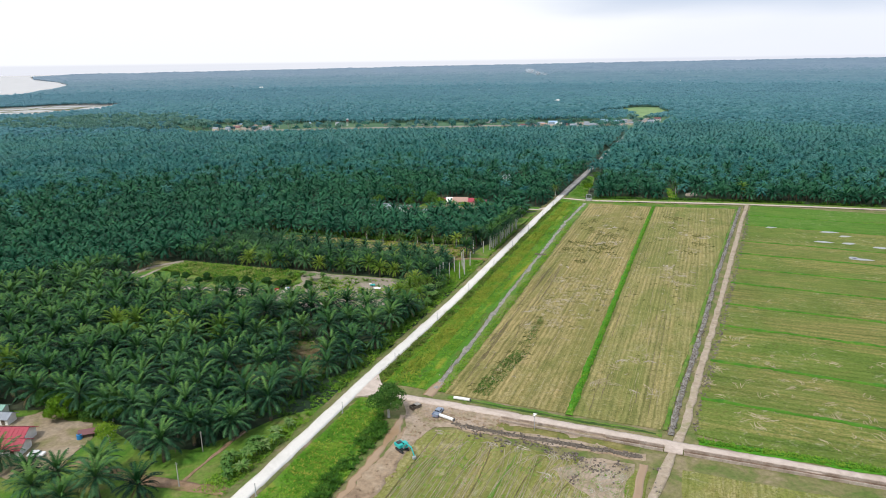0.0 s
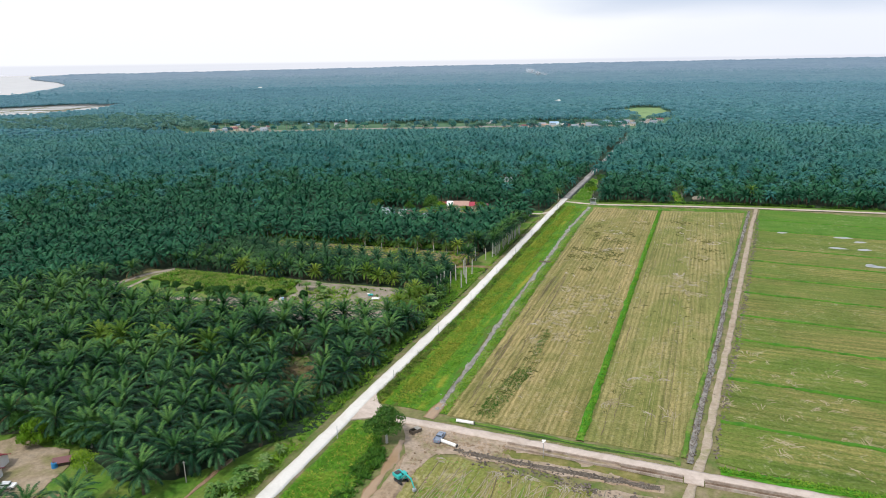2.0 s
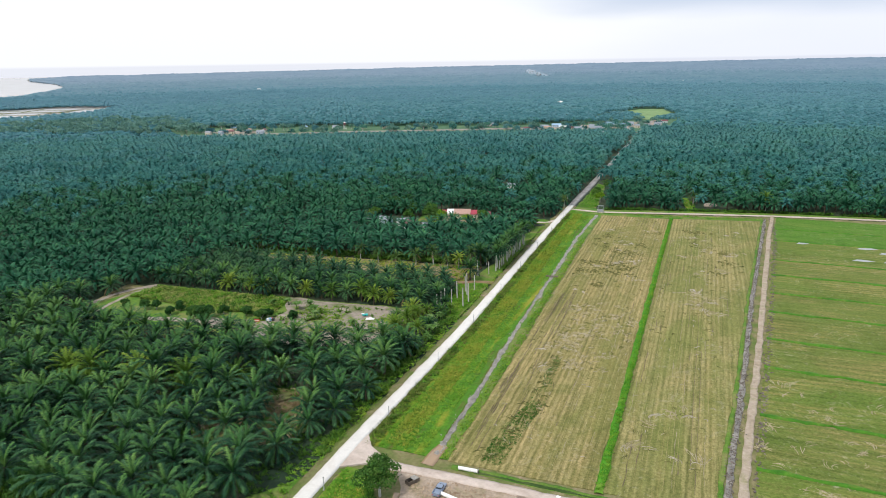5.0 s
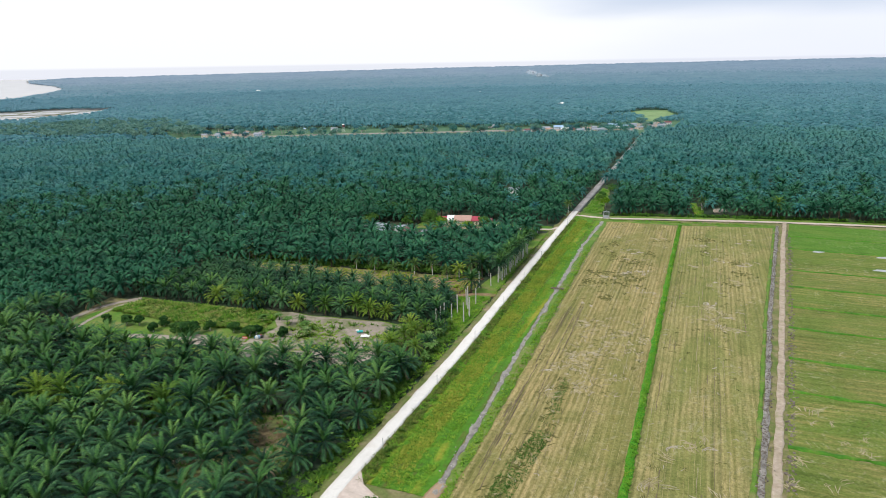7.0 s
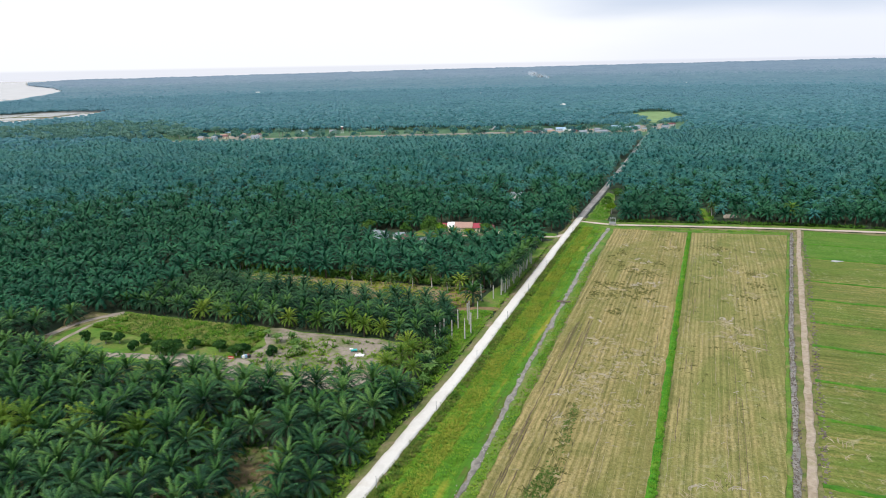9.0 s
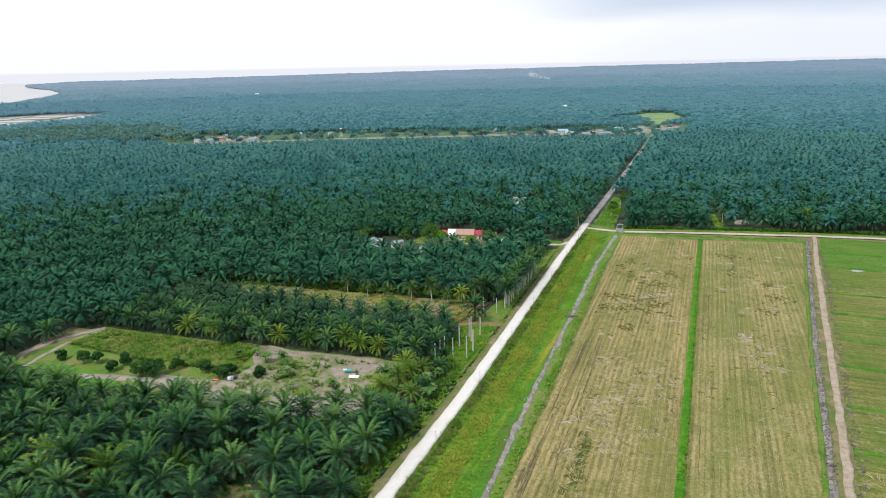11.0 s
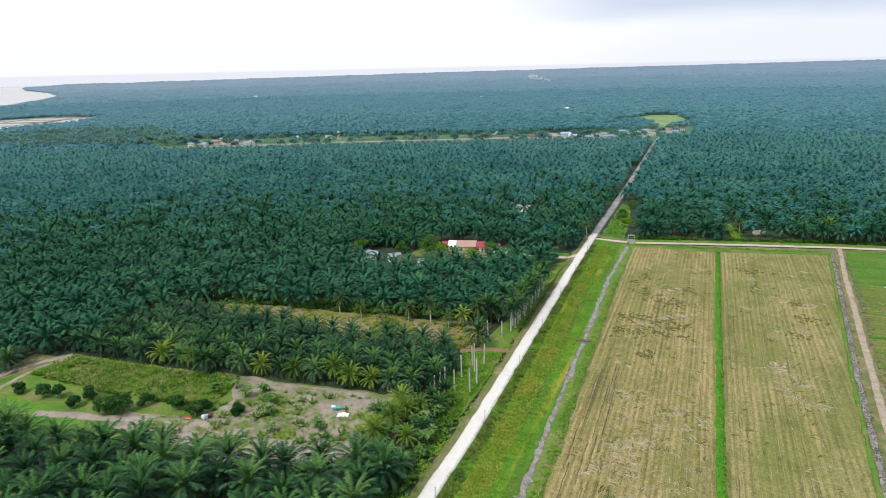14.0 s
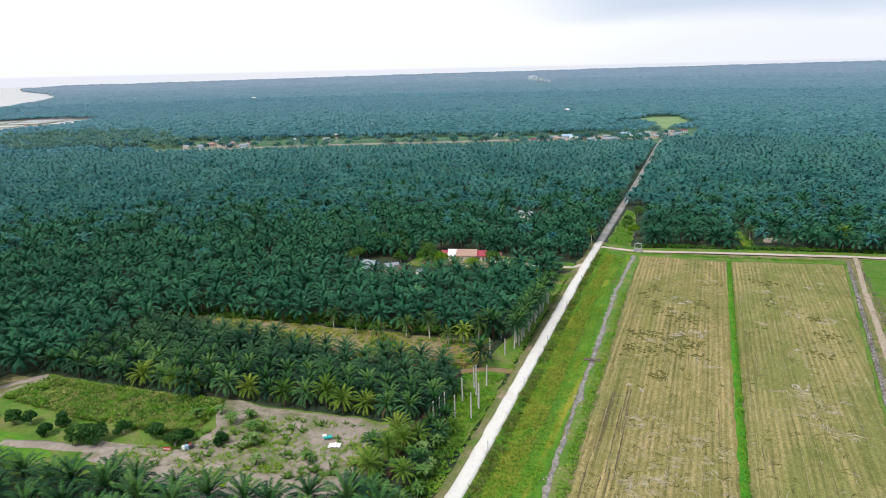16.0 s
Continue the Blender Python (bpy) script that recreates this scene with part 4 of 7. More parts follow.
PALE_AT = [(-191, 169), (-184, 171), (-169, 176), (-152.5, 178), (-137, 190), (-116.5, 190.5), (-112, 152)]
pale_ids = {int(np.argmin(np.hypot(PALMS[:, 0] - x, PALMS[:, 1] - y))) for x, y in PALE_AT}
pale_ids |= {int(i) for i in NEAR if rng.random() < 0.012}
for n, i in enumerate(NEAR):
    palm(PALMS[i, 0], PALMS[i, 1], int(rng.integers(0, 6)), float(rng.uniform(0, 360)), float(size[i]) * 1.06, int(i) in pale_ids, n >= 55)
TR = [trunk_mesh(6.0, 0.42, 0.34, 5, 1, 0.1, 0, 3)]
v, t = scatter([low_palm(50 + k, 25, 7, 5.9, 0.95) for k in range(5)], PALMS[mid1], tall[mid1] - 0.6, size[mid1] * 1.04, 1)
stuff("oil_palm_block", v, t, [M_LEAF_MID], "dense rows of dark green oil palms", "plantation")
v, t = scatter(TR, PALMS[mid1], np.full(mid1.sum(), -0.6), np.ones(mid1.sum()), 2)
stuff("oil_palm_stems", v, t, [M_BARK], "brown oil palm stems under the crowns", "plantation")
# palms farther out take leaf colours with more haze mixed in
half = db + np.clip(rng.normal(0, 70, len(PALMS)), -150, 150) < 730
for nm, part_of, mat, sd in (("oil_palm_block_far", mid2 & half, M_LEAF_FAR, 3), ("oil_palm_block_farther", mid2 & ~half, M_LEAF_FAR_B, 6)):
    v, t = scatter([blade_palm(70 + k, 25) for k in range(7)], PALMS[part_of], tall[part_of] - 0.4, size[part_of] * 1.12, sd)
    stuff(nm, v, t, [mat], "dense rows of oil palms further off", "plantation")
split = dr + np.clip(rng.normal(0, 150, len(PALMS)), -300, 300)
# the painted haze tint grows stronger in each zone outward
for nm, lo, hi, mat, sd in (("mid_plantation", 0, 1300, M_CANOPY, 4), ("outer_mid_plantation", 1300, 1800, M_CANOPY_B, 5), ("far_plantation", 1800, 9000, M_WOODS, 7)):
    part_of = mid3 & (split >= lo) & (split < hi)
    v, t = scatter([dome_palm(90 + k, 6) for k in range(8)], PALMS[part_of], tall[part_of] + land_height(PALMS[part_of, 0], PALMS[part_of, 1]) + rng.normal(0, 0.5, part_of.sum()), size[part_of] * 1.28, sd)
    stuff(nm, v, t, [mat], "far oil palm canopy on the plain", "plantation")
# the plantation goes on beside and behind
side = (dist < 380) & ((ang >= 72) | (ang <= -32)) & (px < -99) & ~inside(px, py, YARD)
OUT = np.stack([px[side], py[side]], 1)
v, t = scatter([dome_palm(130 + k, 6) for k in range(4)], OUT, np.full(len(OUT), 6.0), np.full(len(OUT), 1.1), 9)
stuff("outer_plantation", v, t, [M_LEAF_MID], "dense oil palms beside the farm", "plantation")
# the woods beyond, out to the skyline
aw = np.radians(np.arange(-18, 62, 0.14))
rw = np.concatenate([np.arange(2330, 3400, 10.0), np.arange(3400, 4925, 22.0)])
A, R = np.meshgrid(aw, rw, indexing="ij")
R = R + rng.normal(0, 2.5, R.shape)
wx, wy = CENTRE[0] - R * np.sin(A), CENTRE[1] + R * np.cos(A)
wz = land_height(wx, wy) + 5.5 + wobble(wx, wy, 70, 1.6, 2) + rng.normal(0, 1.0, R.shape) + np.where(rng.random(R.shape) > 0.96, 1.5, 0)
wz = np.where(inside(wx.ravel(), wy.ravel(), COAST).reshape(wx.shape), land_height(wx, wy) + 0.2, wz)
wt = grid_tris(len(aw), len(rw))
wt = wt[~inside(wx.ravel()[wt].mean(1), wy.ravel()[wt].mean(1), COAST)]
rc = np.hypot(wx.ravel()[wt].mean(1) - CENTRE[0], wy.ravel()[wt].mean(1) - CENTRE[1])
# zone picks how much haze the leaf colour holds, by distance
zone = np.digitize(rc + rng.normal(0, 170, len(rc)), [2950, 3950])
stuff("far_woods", np.stack([wx, wy, wz], -1).reshape(-1, 3), wt, [M_WOODS, M_FARWOODS, M_SKYWOODS], "blue-green forest, haze in its colour, reaching the skyline", "forest", zone)


# ---- building blocks for things ----
def box(bm, x, y, z, w, d, h, yaw=0.0, bevel=0.0):
    """A box on its base centre."""
    m = pose(x, y, z + h / 2, 0, 0, yaw) @ Matrix.Diagonal((w, d, h, 1))
    got = bmesh.ops.create_cube(bm, size=1, matrix=m)
    if bevel:
        es = list({e for v in got["verts"] for e in v.link_edges})
        bmesh.ops.bevel(bm, geom=es, offset=bevel, segments=2, profile=0.5, affect="EDGES")


def rod(bm, a, b, r, r2=None, sides=8):
    a, b = Vector(a), Vector(b)
    d = b - a
    m = Matrix.Translation((a + b) / 2) @ d.to_track_quat("Z", "Y").to_matrix().to_4x4()
    bmesh.ops.create_cone(bm, cap_ends=True, segments=sides, radius1=r, radius2=r if r2 is None else r2, depth=d.length, matrix=m)


def part(name, bm, material, parent, label=""):
    me = bpy.data.meshes.new(name)
    bmesh.ops.recalc_face_normals(bm, faces=bm.faces)
    bm.to_mesh(me)
    bm.free()
    me.materials.append(material)
    o = new(name, me)
    o.parent = parent
    return tagged(o, label)


def thing(name, x, y, z, yaw, label, category, group=""):
    e = tagged(new(name), label, category, group)
    e.matrix_world = pose(x, y, z, 0, 0, yaw)
    return e


def built(*calls):
    bm = bmesh.new()
    for fn, *args in calls:
        fn(bm, *args)
    return bm


P_WHITE = paint_mat("white_paint", (0.78, 0.78, 0.76), 0.6, wear=0.3)
P_CREAM = paint_mat("cream_wall_paint", (0.60, 0.54, 0.42), 0.8, wear=0.4)
P_BLUEWALL = paint_mat("pale_blue_wall_paint", (0.45, 0.56, 0.66), 0.8, wear=0.3)
P_RED = paint_mat("red_metal_roof", (0.36, 0.045, 0.07), 0.5, wear=0.4)
P_BRICKRED = paint_mat("faded_red_roof", (0.43, 0.27, 0.215), 0.6, wear=0.5)
P_MAROON = paint_mat("maroon_roof", (0.17, 0.07, 0.075), 0.6, wear=0.4)
P_ZINC = paint_mat("zinc_sheet", (0.27, 0.30, 0.345), 0.45, wear=0.5)
P_BLUE = paint_mat("blue_metal_roof", (0.33, 0.50, 0.68), 0.5, wear=0.3)
P_GREEN = paint_mat("green_metal_roof", (0.22, 0.40, 0.33), 0.5, wear=0.3)
P_TEAL = paint_mat("teal_machine_paint", (0.03, 0.42, 0.40), 0.4, wear=0.25)
P_DARK = paint_mat("dark_steel", (0.05, 0.05, 0.055), 0.5, wear=0.3)
P_GREY = paint_mat("grey_galvanised_steel", (0.36, 0.38, 0.40), 0.45, wear=0.3)
P_RUBBER = paint_mat("black_rubber", (0.025, 0.025, 0.025), 0.8, wear=0.2)
P_SILVERBLUE = paint_mat("blue_grey_car_paint", (0.22, 0.27, 0.36), 0.3, 0.5, wear=0.15)
P_CARWHITE = paint_mat("white_car_paint", (0.80, 0.80, 0.80), 0.3, 0.5, wear=0.1)
P_TIMBER = earth_mat("weathered_timber", (0.10, 0.08, 0.06), (0.16, 0.13, 0.10), (0.22, 0.18, 0.14), 0.5, 6.0)
P_BLUEPLASTIC = paint_mat("blue_plastic", (0.02, 0.20, 0.45), 0.4, wear=0.15)
P_REDPLASTIC = paint_mat("red_tarpaulin", (0.60, 0.05, 0.05), 0.5, wear=0.2)
P_STRAW = earth_mat("pale_dry_straw", (0.33, 0.29, 0.20), (0.43, 0.385, 0.30), (0.56, 0.52, 0.46), 0.3, 1.5)
P_LANE = earth_mat("yellow_straw_lane", (0.31, 0.275, 0.098), (0.40, 0.345, 0.145), (0.50, 0.43, 0.23), 0.2, 1.5)
M_ARC = earth_mat("faded_harvester_arc", (0.35, 0.31, 0.17), (0.43, 0.375, 0.24), (0.50, 0.44, 0.32), 0.3, 1.4)
M_RUT = earth_mat("brown_wheel_rut", (0.13, 0.10, 0.06), (0.19, 0.15, 0.095), (0.25, 0.20, 0.13), 0.4, 1.8)
M_DITCH = earth_mat("dark_wet_ditch", (0.05, 0.035, 0.022), (0.10, 0.06, 0.035), (0.17, 0.10, 0.06), 0.4, 1.2, 0.7)
P_TAN = earth_mat("tan_dry_straw", (0.31, 0.27, 0.15), (0.40, 0.345, 0.215), (0.48, 0.42, 0.30), 0.25, 1.5)
P_CLOD = earth_mat("dark_wet_clods", (0.12, 0.10, 0.085), (0.19, 0.16, 0.135), (0.27, 0.235, 0.20), 0.4, 2.0)


def glass_mat():
    m, nt, b, pos = base_mat("window_glass", 0.08, 0.6)
    b.inputs["Base Color"].default_value = (0.03, 0.04, 0.045, 1)
    return m


P_GLASS = glass_mat()


def gable(bm, w, d, z, rise, over=0.5, thick=0.12, x=0.0, y=0.0):
    """A two-sided pitched roof, ridge along x."""
    hw, hd = w / 2 + over, d / 2 + over
    for s in (1, -1):
        a, b = (0, z + rise), (s * hd, z - over * rise / (d / 2))
        q = [bm.verts.new((x + e * hw, y + yy, zz + t)) for t in (0, thick) for e in (-1, 1) for yy, zz in (a, b)]
        for f in ((0, 1, 3, 2), (4, 6, 7, 5), (0, 4, 5, 1), (2, 3, 7, 6), (0, 2, 6, 4), (1, 5, 7, 3)):
            bm.faces.new([q[i] for i in f])


def seam_ribs(bm, w, d, z, rise, over=0.5, gap=1.2, x=0.0):
    n = int((w + 2 * over) / gap)
    for s in (1, -1):
        for i in range(n + 1):
            xx = x - w / 2 - over + (w + 2 * over) * i / n
            rod(bm, (xx, 0, z + rise + 0.14), (xx, s * (d / 2 + over), z - over * rise / (d / 2) + 0.14), 0.05, None, 4)


def house(x, y, yaw, w, d, h, wall, roof, label, rise=None, group="", detail=False):
    rise = d * 0.26 if rise is None else rise
    e = thing("house", x, y, -0.5, yaw, label, "house", group)
    bm = built((box, 0, 0, 0, w, d, h + 0.5))
    for s in (-1, 1):
        a, b, c = bm.verts.new((s * w / 2, -d / 2, h + 0.5)), bm.verts.new((s * w / 2, d / 2, h + 0.5)), bm.verts.new((s * w / 2, 0, h + 0.45 + rise))
        bm.faces.new((a, b, c))
    part("wall", bm, wall, e)
    bm = bmesh.new()
    gable(bm, w, d, h + 0.5, rise)
    r = part("roof", bm, roof, e)
    if detail:
        bm = bmesh.new()
        seam_ribs(bm, w, d, h + 0.5, rise)
        part("roof_seams", bm, roof, r)
    n = max(2, int(w / 3.2)) if h > 1.8 else 0
    for i in range(n):
        for s in (-1, 1):
            xx = -w / 2 + (i + 0.5) * w / n
            if i == n // 2 and s < 0:
                part("door", built((box, xx, s * (d / 2 + 0.03), 0.5, 0.95, 0.08, 2.05)), P_TIMBER, e)
                continue
            f = part("window", built((box, xx, s * (d / 2 + 0.03), 1.4, 1.3, 0.10, 1.15)), P_WHITE, e)
            part("pane", built((box, xx, s * (d / 2 + 0.06), 1.48, 1.12, 0.08, 0.98)), P_GLASS, f)
    return e


# ---- broadleaf trees, bushes, bananas, coconuts ----
def leaf_cloud(rngs, blobs, count, leaf):
    """Many small two-sided leaves on the shells of a few uneven clumps."""
    v, t = [], []
    for n in range(count):
        cx, cy, cz, r = blobs[int(rngs.integers(0, len(blobs)))]
        d = rngs.normal(0, 1, 3)
        d /= np.linalg.norm(d) + 1e-6
        if d[2] < -0.5:
            d[2] *= -0.6
        q = np.array([cx, cy, cz]) + d * r * np.array([1, 1, 0.75]) * rngs.uniform(0.72, 1.08)
        a, b = rngs.normal(0, 1, 3), rngs.normal(0, 1, 3)
        a -= d * (a @ d) * 0.6
        b -= d * (b @ d) * 0.6
        a, b = a / np.linalg.norm(a) * leaf, b / np.linalg.norm(b) * leaf * 0.6
        k = len(v)
        v += [q - a, q + b, q + a, q - b]
        t += [(k, k + 1, k + 2), (k, k + 2, k + 3)]
    return np.array(v), np.array(t)


def broad_tree(x, y, height, spread, seed, mat, label, leaves=900, leaf=0.3, name="tree", group="", z=-0.4, low=False):
    g = np.random.default_rng(seed)
    e = thing(name, x, y, z, float(g.uniform(0, 360)), label, "tree" if name == "tree" else "bush", group)
    tr = height * (0.2 if low else 0.42)
    bm = bmesh.new()
    rod(bm, (0, 0, -0.3), (0.1, 0.05, tr), height * 0.04 + 0.04, height * 0.025 + 0.02, 8)
    blobs = []
    for i in range(7):
        a, rr = i * 2.4 + g.normal(0, 0.3), spread * g.uniform(0.3, 0.62)
        p = (math.cos(a) * rr, math.sin(a) * rr, height * (g.uniform(0.22, 0.66) if low else g.uniform(0.5, 0.82)))
        rod(bm, (0.1, 0.05, tr * 0.85), p, height * 0.016 + 0.02, 0.02, 5)
        blobs.append((*p, spread * g.uniform(0.3, 0.46)))
    blobs.append((0, 0, height * (0.66 if low else 0.82), spread * (0.55 if low else 0.42)))
    part("trunk", bm, M_GREYBARK, e)
    v, t = leaf_cloud(g, blobs, leaves, leaf)
    o = new("crown", tri_mesh("crown", v, t, [mat]))
    o.parent = e
    return e


def banana_mesh(seed):
    g = np.random.default_rng(seed)
    pieces = []
    for s in range(4):
        ox, oy = g.normal(0, 0.7, 2)
        h = g.uniform(1.6, 3.0)
        for i in range(7):
            L, a, w = g.uniform(2.0, 3.0), g.uniform(0.6, 1.35), 0.42
            q, v, t = np.array([0.0, 0, h]), [], []
            for k in range(5):
                u = k / 4
                ww = w * math.sin(math.pi * (0.12 + 0.86 * u)) + 0.02
                v += [q + (0, ww, -0.10), q + (0, 0, 0.02), q + (0, -ww, -0.10)]
                q = q + L / 4 * np.array([math.cos(a), 0, math.sin(a)])
                a -= 0.5
            for k in range(4):
                b = k * 3
                t += [(b, b + 1, b + 3), (b + 3, b + 1, b + 4), (b + 1, b + 2, b + 4), (b + 4, b + 2, b + 5)]
            pieces.append((turned(np.array(v), i * 2.4 + g.normal(0, 0.3), (ox, oy, 0)), np.array(t)))
    return joined(pieces), [(float(g.normal(0, 0.5)), float(g.normal(0, 0.5))) for _ in range(3)]


BANANAS = []
for k in range(3):
    (bv, bt), stems = banana_mesh(60 + k)
    bm = bmesh.new()
    for sx, sy in stems:
        rod(bm, (sx, sy, -0.3), (sx * 0.9, sy * 0.9, 2.2), 0.16, 0.10, 7)
    sm = bpy.data.meshes.new("stem")
    bm.to_mesh(sm)
    bm.free()
    sm.materials.append(M_BANANA)
    BANANAS.append((tri_mesh("leaves", bv, bt, [M_BANANA]), sm))


def banana(x, y, k, yaw, s=1.0):
    e = tagged(new("banana_plant"), "clump of pale green banana plants", "plant", "banana clumps")
    e.matrix_world = pose(x, y, -0.1, 0, 0, yaw) @ Matrix.Scale(s, 4)
    new("leaves", BANANAS[k % 3][0]).parent = e
    new("stem", BANANAS[k % 3][1]).parent = e


COCOS = []
for k in range(3):
    h = (6.4, 5.4, 7.2)[k]
    tv, tt = trunk_mesh(h, 0.26, 0.17, 8, 8, 0.06, 0.5, 40 + k)
    kw = dict(count=24, pairs=13, length=4.8, width=0.75, top=h - 0.1, coco=True)
    crowns = []
    for mats in ([M_COCOLEAF, M_DRYLEAF], [M_YELLOWLEAF, M_DRYLEAF]):
        me = crown_mesh(80 + k, mats, 2, **kw)
        co = np.empty(len(me.vertices) * 3, np.float32)
        me.vertices.foreach_get("co", co)
        co = co.reshape(-1, 3)
        co[:, 0] += 0.5
        me.vertices.foreach_set("co", co.ravel())
        crowns.append(me)
    COCOS.append((tri_mesh("trunk", tv, tt, [M_GREYBARK]), crowns))


def coconut(x, y, k, yaw, s, pale=False, label="slender coconut palm with a grey trunk"):
    e = tagged(new("coconut_palm"), label, "palm tree", "coconut palms")
    e.matrix_world = pose(x, y, -0.3, 0, 0, yaw) @ Matrix.Scale(s, 4)
    new("trunk", COCOS[k % 3][0]).parent = e
    new("crown", COCOS[k % 3][1][1 if pale else 0]).parent = e


# fallow strip: coconuts along its far edge
for i, (x, y, s, pale) in enumerate([(-147.2, 311, 0.95, False), (-140.8, 321, 0.95, False), (-132, 322, 1.0, False), (-123.4, 319, 0.75, False), (-118.8, 322, 0.95, True), (-114.2, 325, 1.0, False), (-113.5, 334, 1.0, False), (-107.5, 331, 0.9, False), (-160, 318, 0.8, False), (-172, 322, 0.85, False), (-232, 318, 1.0, False), (27, 501, 1.2, True), (-17, 506, 1.0, False), (-205, 396, 0.9, False), (-164, 398, 0.8, False), (-150, 400, 0.9, True), (-103, 388, 0.9, False), (-98, 474, 0.9, False), (-101, 500, 0.9, False), (-190, 420, 0.9, False)]):
    coconut(x, y, i, i * 77.0, s, pale)
# yellowing palms along the sandy clearing and young palms by the road
for i in range(20):
    x = -242 + i * 6.3
    y = float(np.interp(x, [-242, -213, -171, -119], [257.5, 258, 262, 266])) + 1.2 * math.sin(i * 2.1)
    palm(x, y, (i * 5) % 6, i * 53.0, 0.80 + 0.06 * math.sin(i * 1.3), i in (6, 8, 9, 12, 14, 16, 17, 18))
for i, (x, y, s, yl) in enumerate([(-113.5, 255, 0.80, True), (-112, 246, 0.74, True), (-112, 236, 0.76, True), (-115.6, 267, 0.8, False), (-107.4, 254.5, 0.62, True), (-103, 246, 0.58, False), (-103.4, 259.4, 0.6, False), (-104.7, 267, 0.58, False), (-101, 263, 0.45, True), (-107, 262, 0.6, False), (-104, 238, 0.62, True), (-108, 230, 0.7, False), (-101, 228, 0.6, False), (-103, 220, 0.7, False), (-115, 240, 0.6, True), (-117, 248, 0.62, False), (-110, 251, 0.66, True), (-106, 225, 0.62, True), (-114, 232, 0.6, False)]):
    palm(x, y, i % 6, i * 47.0, s, yl)
# the younger block between the clearing and the fallow strip, planted close in rows
rows_behind = []
for i in range(20):
    for j in range(7):
        x = -240 + i * 6.9 + (j % 2) * 3.4 + float(rng.normal(0, 0.4))
        y = float(np.interp(x, [-242, -213, -171, -119], [264.5, 264.5, 268, 271])) + j * 5.9 + float(rng.normal(0, 0.4))
        if inside(x, y, YOUNG) and rng.random() > 0.02:
            if j < 2:
                palm(x, y, (i * 7 + j) % 6, (i * 71 + j * 133) % 360, 0.82 + 0.05 * math.sin(i * 1.9 + j))
            else:
                rows_behind.append((x, y))
rows_behind = np.array(rows_behind)
v, t = scatter([joined([trunk_mesh(4.6, 0.4, 0.34, 6, 2, 0.1, 0, 3)] + crown_pieces(160 + k, 34, 12, 6.0, 0.9, 4.5)) for k in range(4)], rows_behind, np.full(len(rows_behind), -0.5), rng.uniform(0.76, 0.88, len(rows_behind)), 14)
stuff("young_palm_rows", v, t, [M_LEAF], "close rows of younger dark green oil palms", "plantation")
# palms in front of the compound
for i, (x, y, s) in enumerate([(-154, 94, 1.0), (-142.5, 93, 0.75), (-132.5, 93, 0.9), (-128, 100, 1.0), (-122, 94, 1.0), (-113, 97, 1.0), (-135, 88, 1.0), (-119, 111, 1.1), (-117.5, 120, 1.0), (-146, 123, 1.1), (-109, 125, 1.0), (-126, 88, 0.9)]):
    palm(x, y, i % 6, i * 61.0, s, False)
# tall slim palms in a row beside the road, and bare dead stems
tv, tt = trunk_mesh(9.6, 0.30, 0.23, 9, 8, 0.05, 0.2, 44)
SLIM = tri_mesh("trunk", tv, tt, [M_GREYBARK])
for i in range(19):
    x, y = -100.2 + 0.9 * math.sin(i * 2.3), 322.5 + i * 2.9 + 0.8 * math.sin(i * 1.7)
    e = tagged(new("slim_palm"), "tall slim palm with a bare pale stem", "palm tree", "row of slim roadside palms")
    e.matrix_world = pose(x, y, -0.2, 0, 0, i * 70.0) @ Matrix.Scale(0.94 + 0.06 * (i % 3), 4)
    new("trunk", SLIM).parent = e
    o = new("crown", KINDS[i % 6][2])
    o.parent = e
    o.matrix_local = Matrix.Translation((0.2, 0, 9.5 - KINDS[i % 6][0] * 0.80)) @ Matrix.Scale(0.80, 4)
for i, (x, y, h) in enumerate([(-109, 269, 5.4), (-108, 271, 6.0), (-107, 272.5, 7.0), (-103, 270, 7.8), (-104.6, 281, 7.6), (-104, 290, 7.2), (-102, 286, 9.8), (-98.6, 278, 8.0), (-99.4, 280, 7.5), (-101, 293, 7.0), (-98.8, 272, 8.2), (-106, 313, 7.4), (-102, 317, 6.0)]):
    e = thing("dead_palm_stem", x, y, -0.2, 0, "bare pale grey stem of a dead palm", "dead tree", "dead palm stems")
    part("stem", built((rod, (0, 0, 0), (0.15 * math.sin(i), 0.12 * math.cos(i * 2), h), 0.26, 0.18, 9), (rod, (0, 0, 0), (0, 0, 0.35), 0.40, 0.28, 9)), M_GREYBARK, e)
# bananas by the road and around the clearing
for i, (x, y) in enumerate([(-98.5, 110), (-98, 114), (-99, 117.6), (-99, 121.4), (-98.3, 124.3), (-97.5, 127), (-101, 112.4), (-102.2, 116), (-99, 130), (-100.5, 124), (-98.6, 135), (-152, 246), (-148, 240), (-143, 233), (-161, 247), (-158, 251), (-131, 239), (-100.6, 241), (-99.5, 235), (-102, 256), (-168, 251), (-172, 247), (-106, 248), (-108, 242), (-104, 251), (-101, 246), (-110, 236), (-106, 231), (-114, 243), (-102, 225), (-109, 226)]):
    banana(x, y, i, i * 91.0, 0.75 + 0.3 * ((i * 7) % 5) / 5)
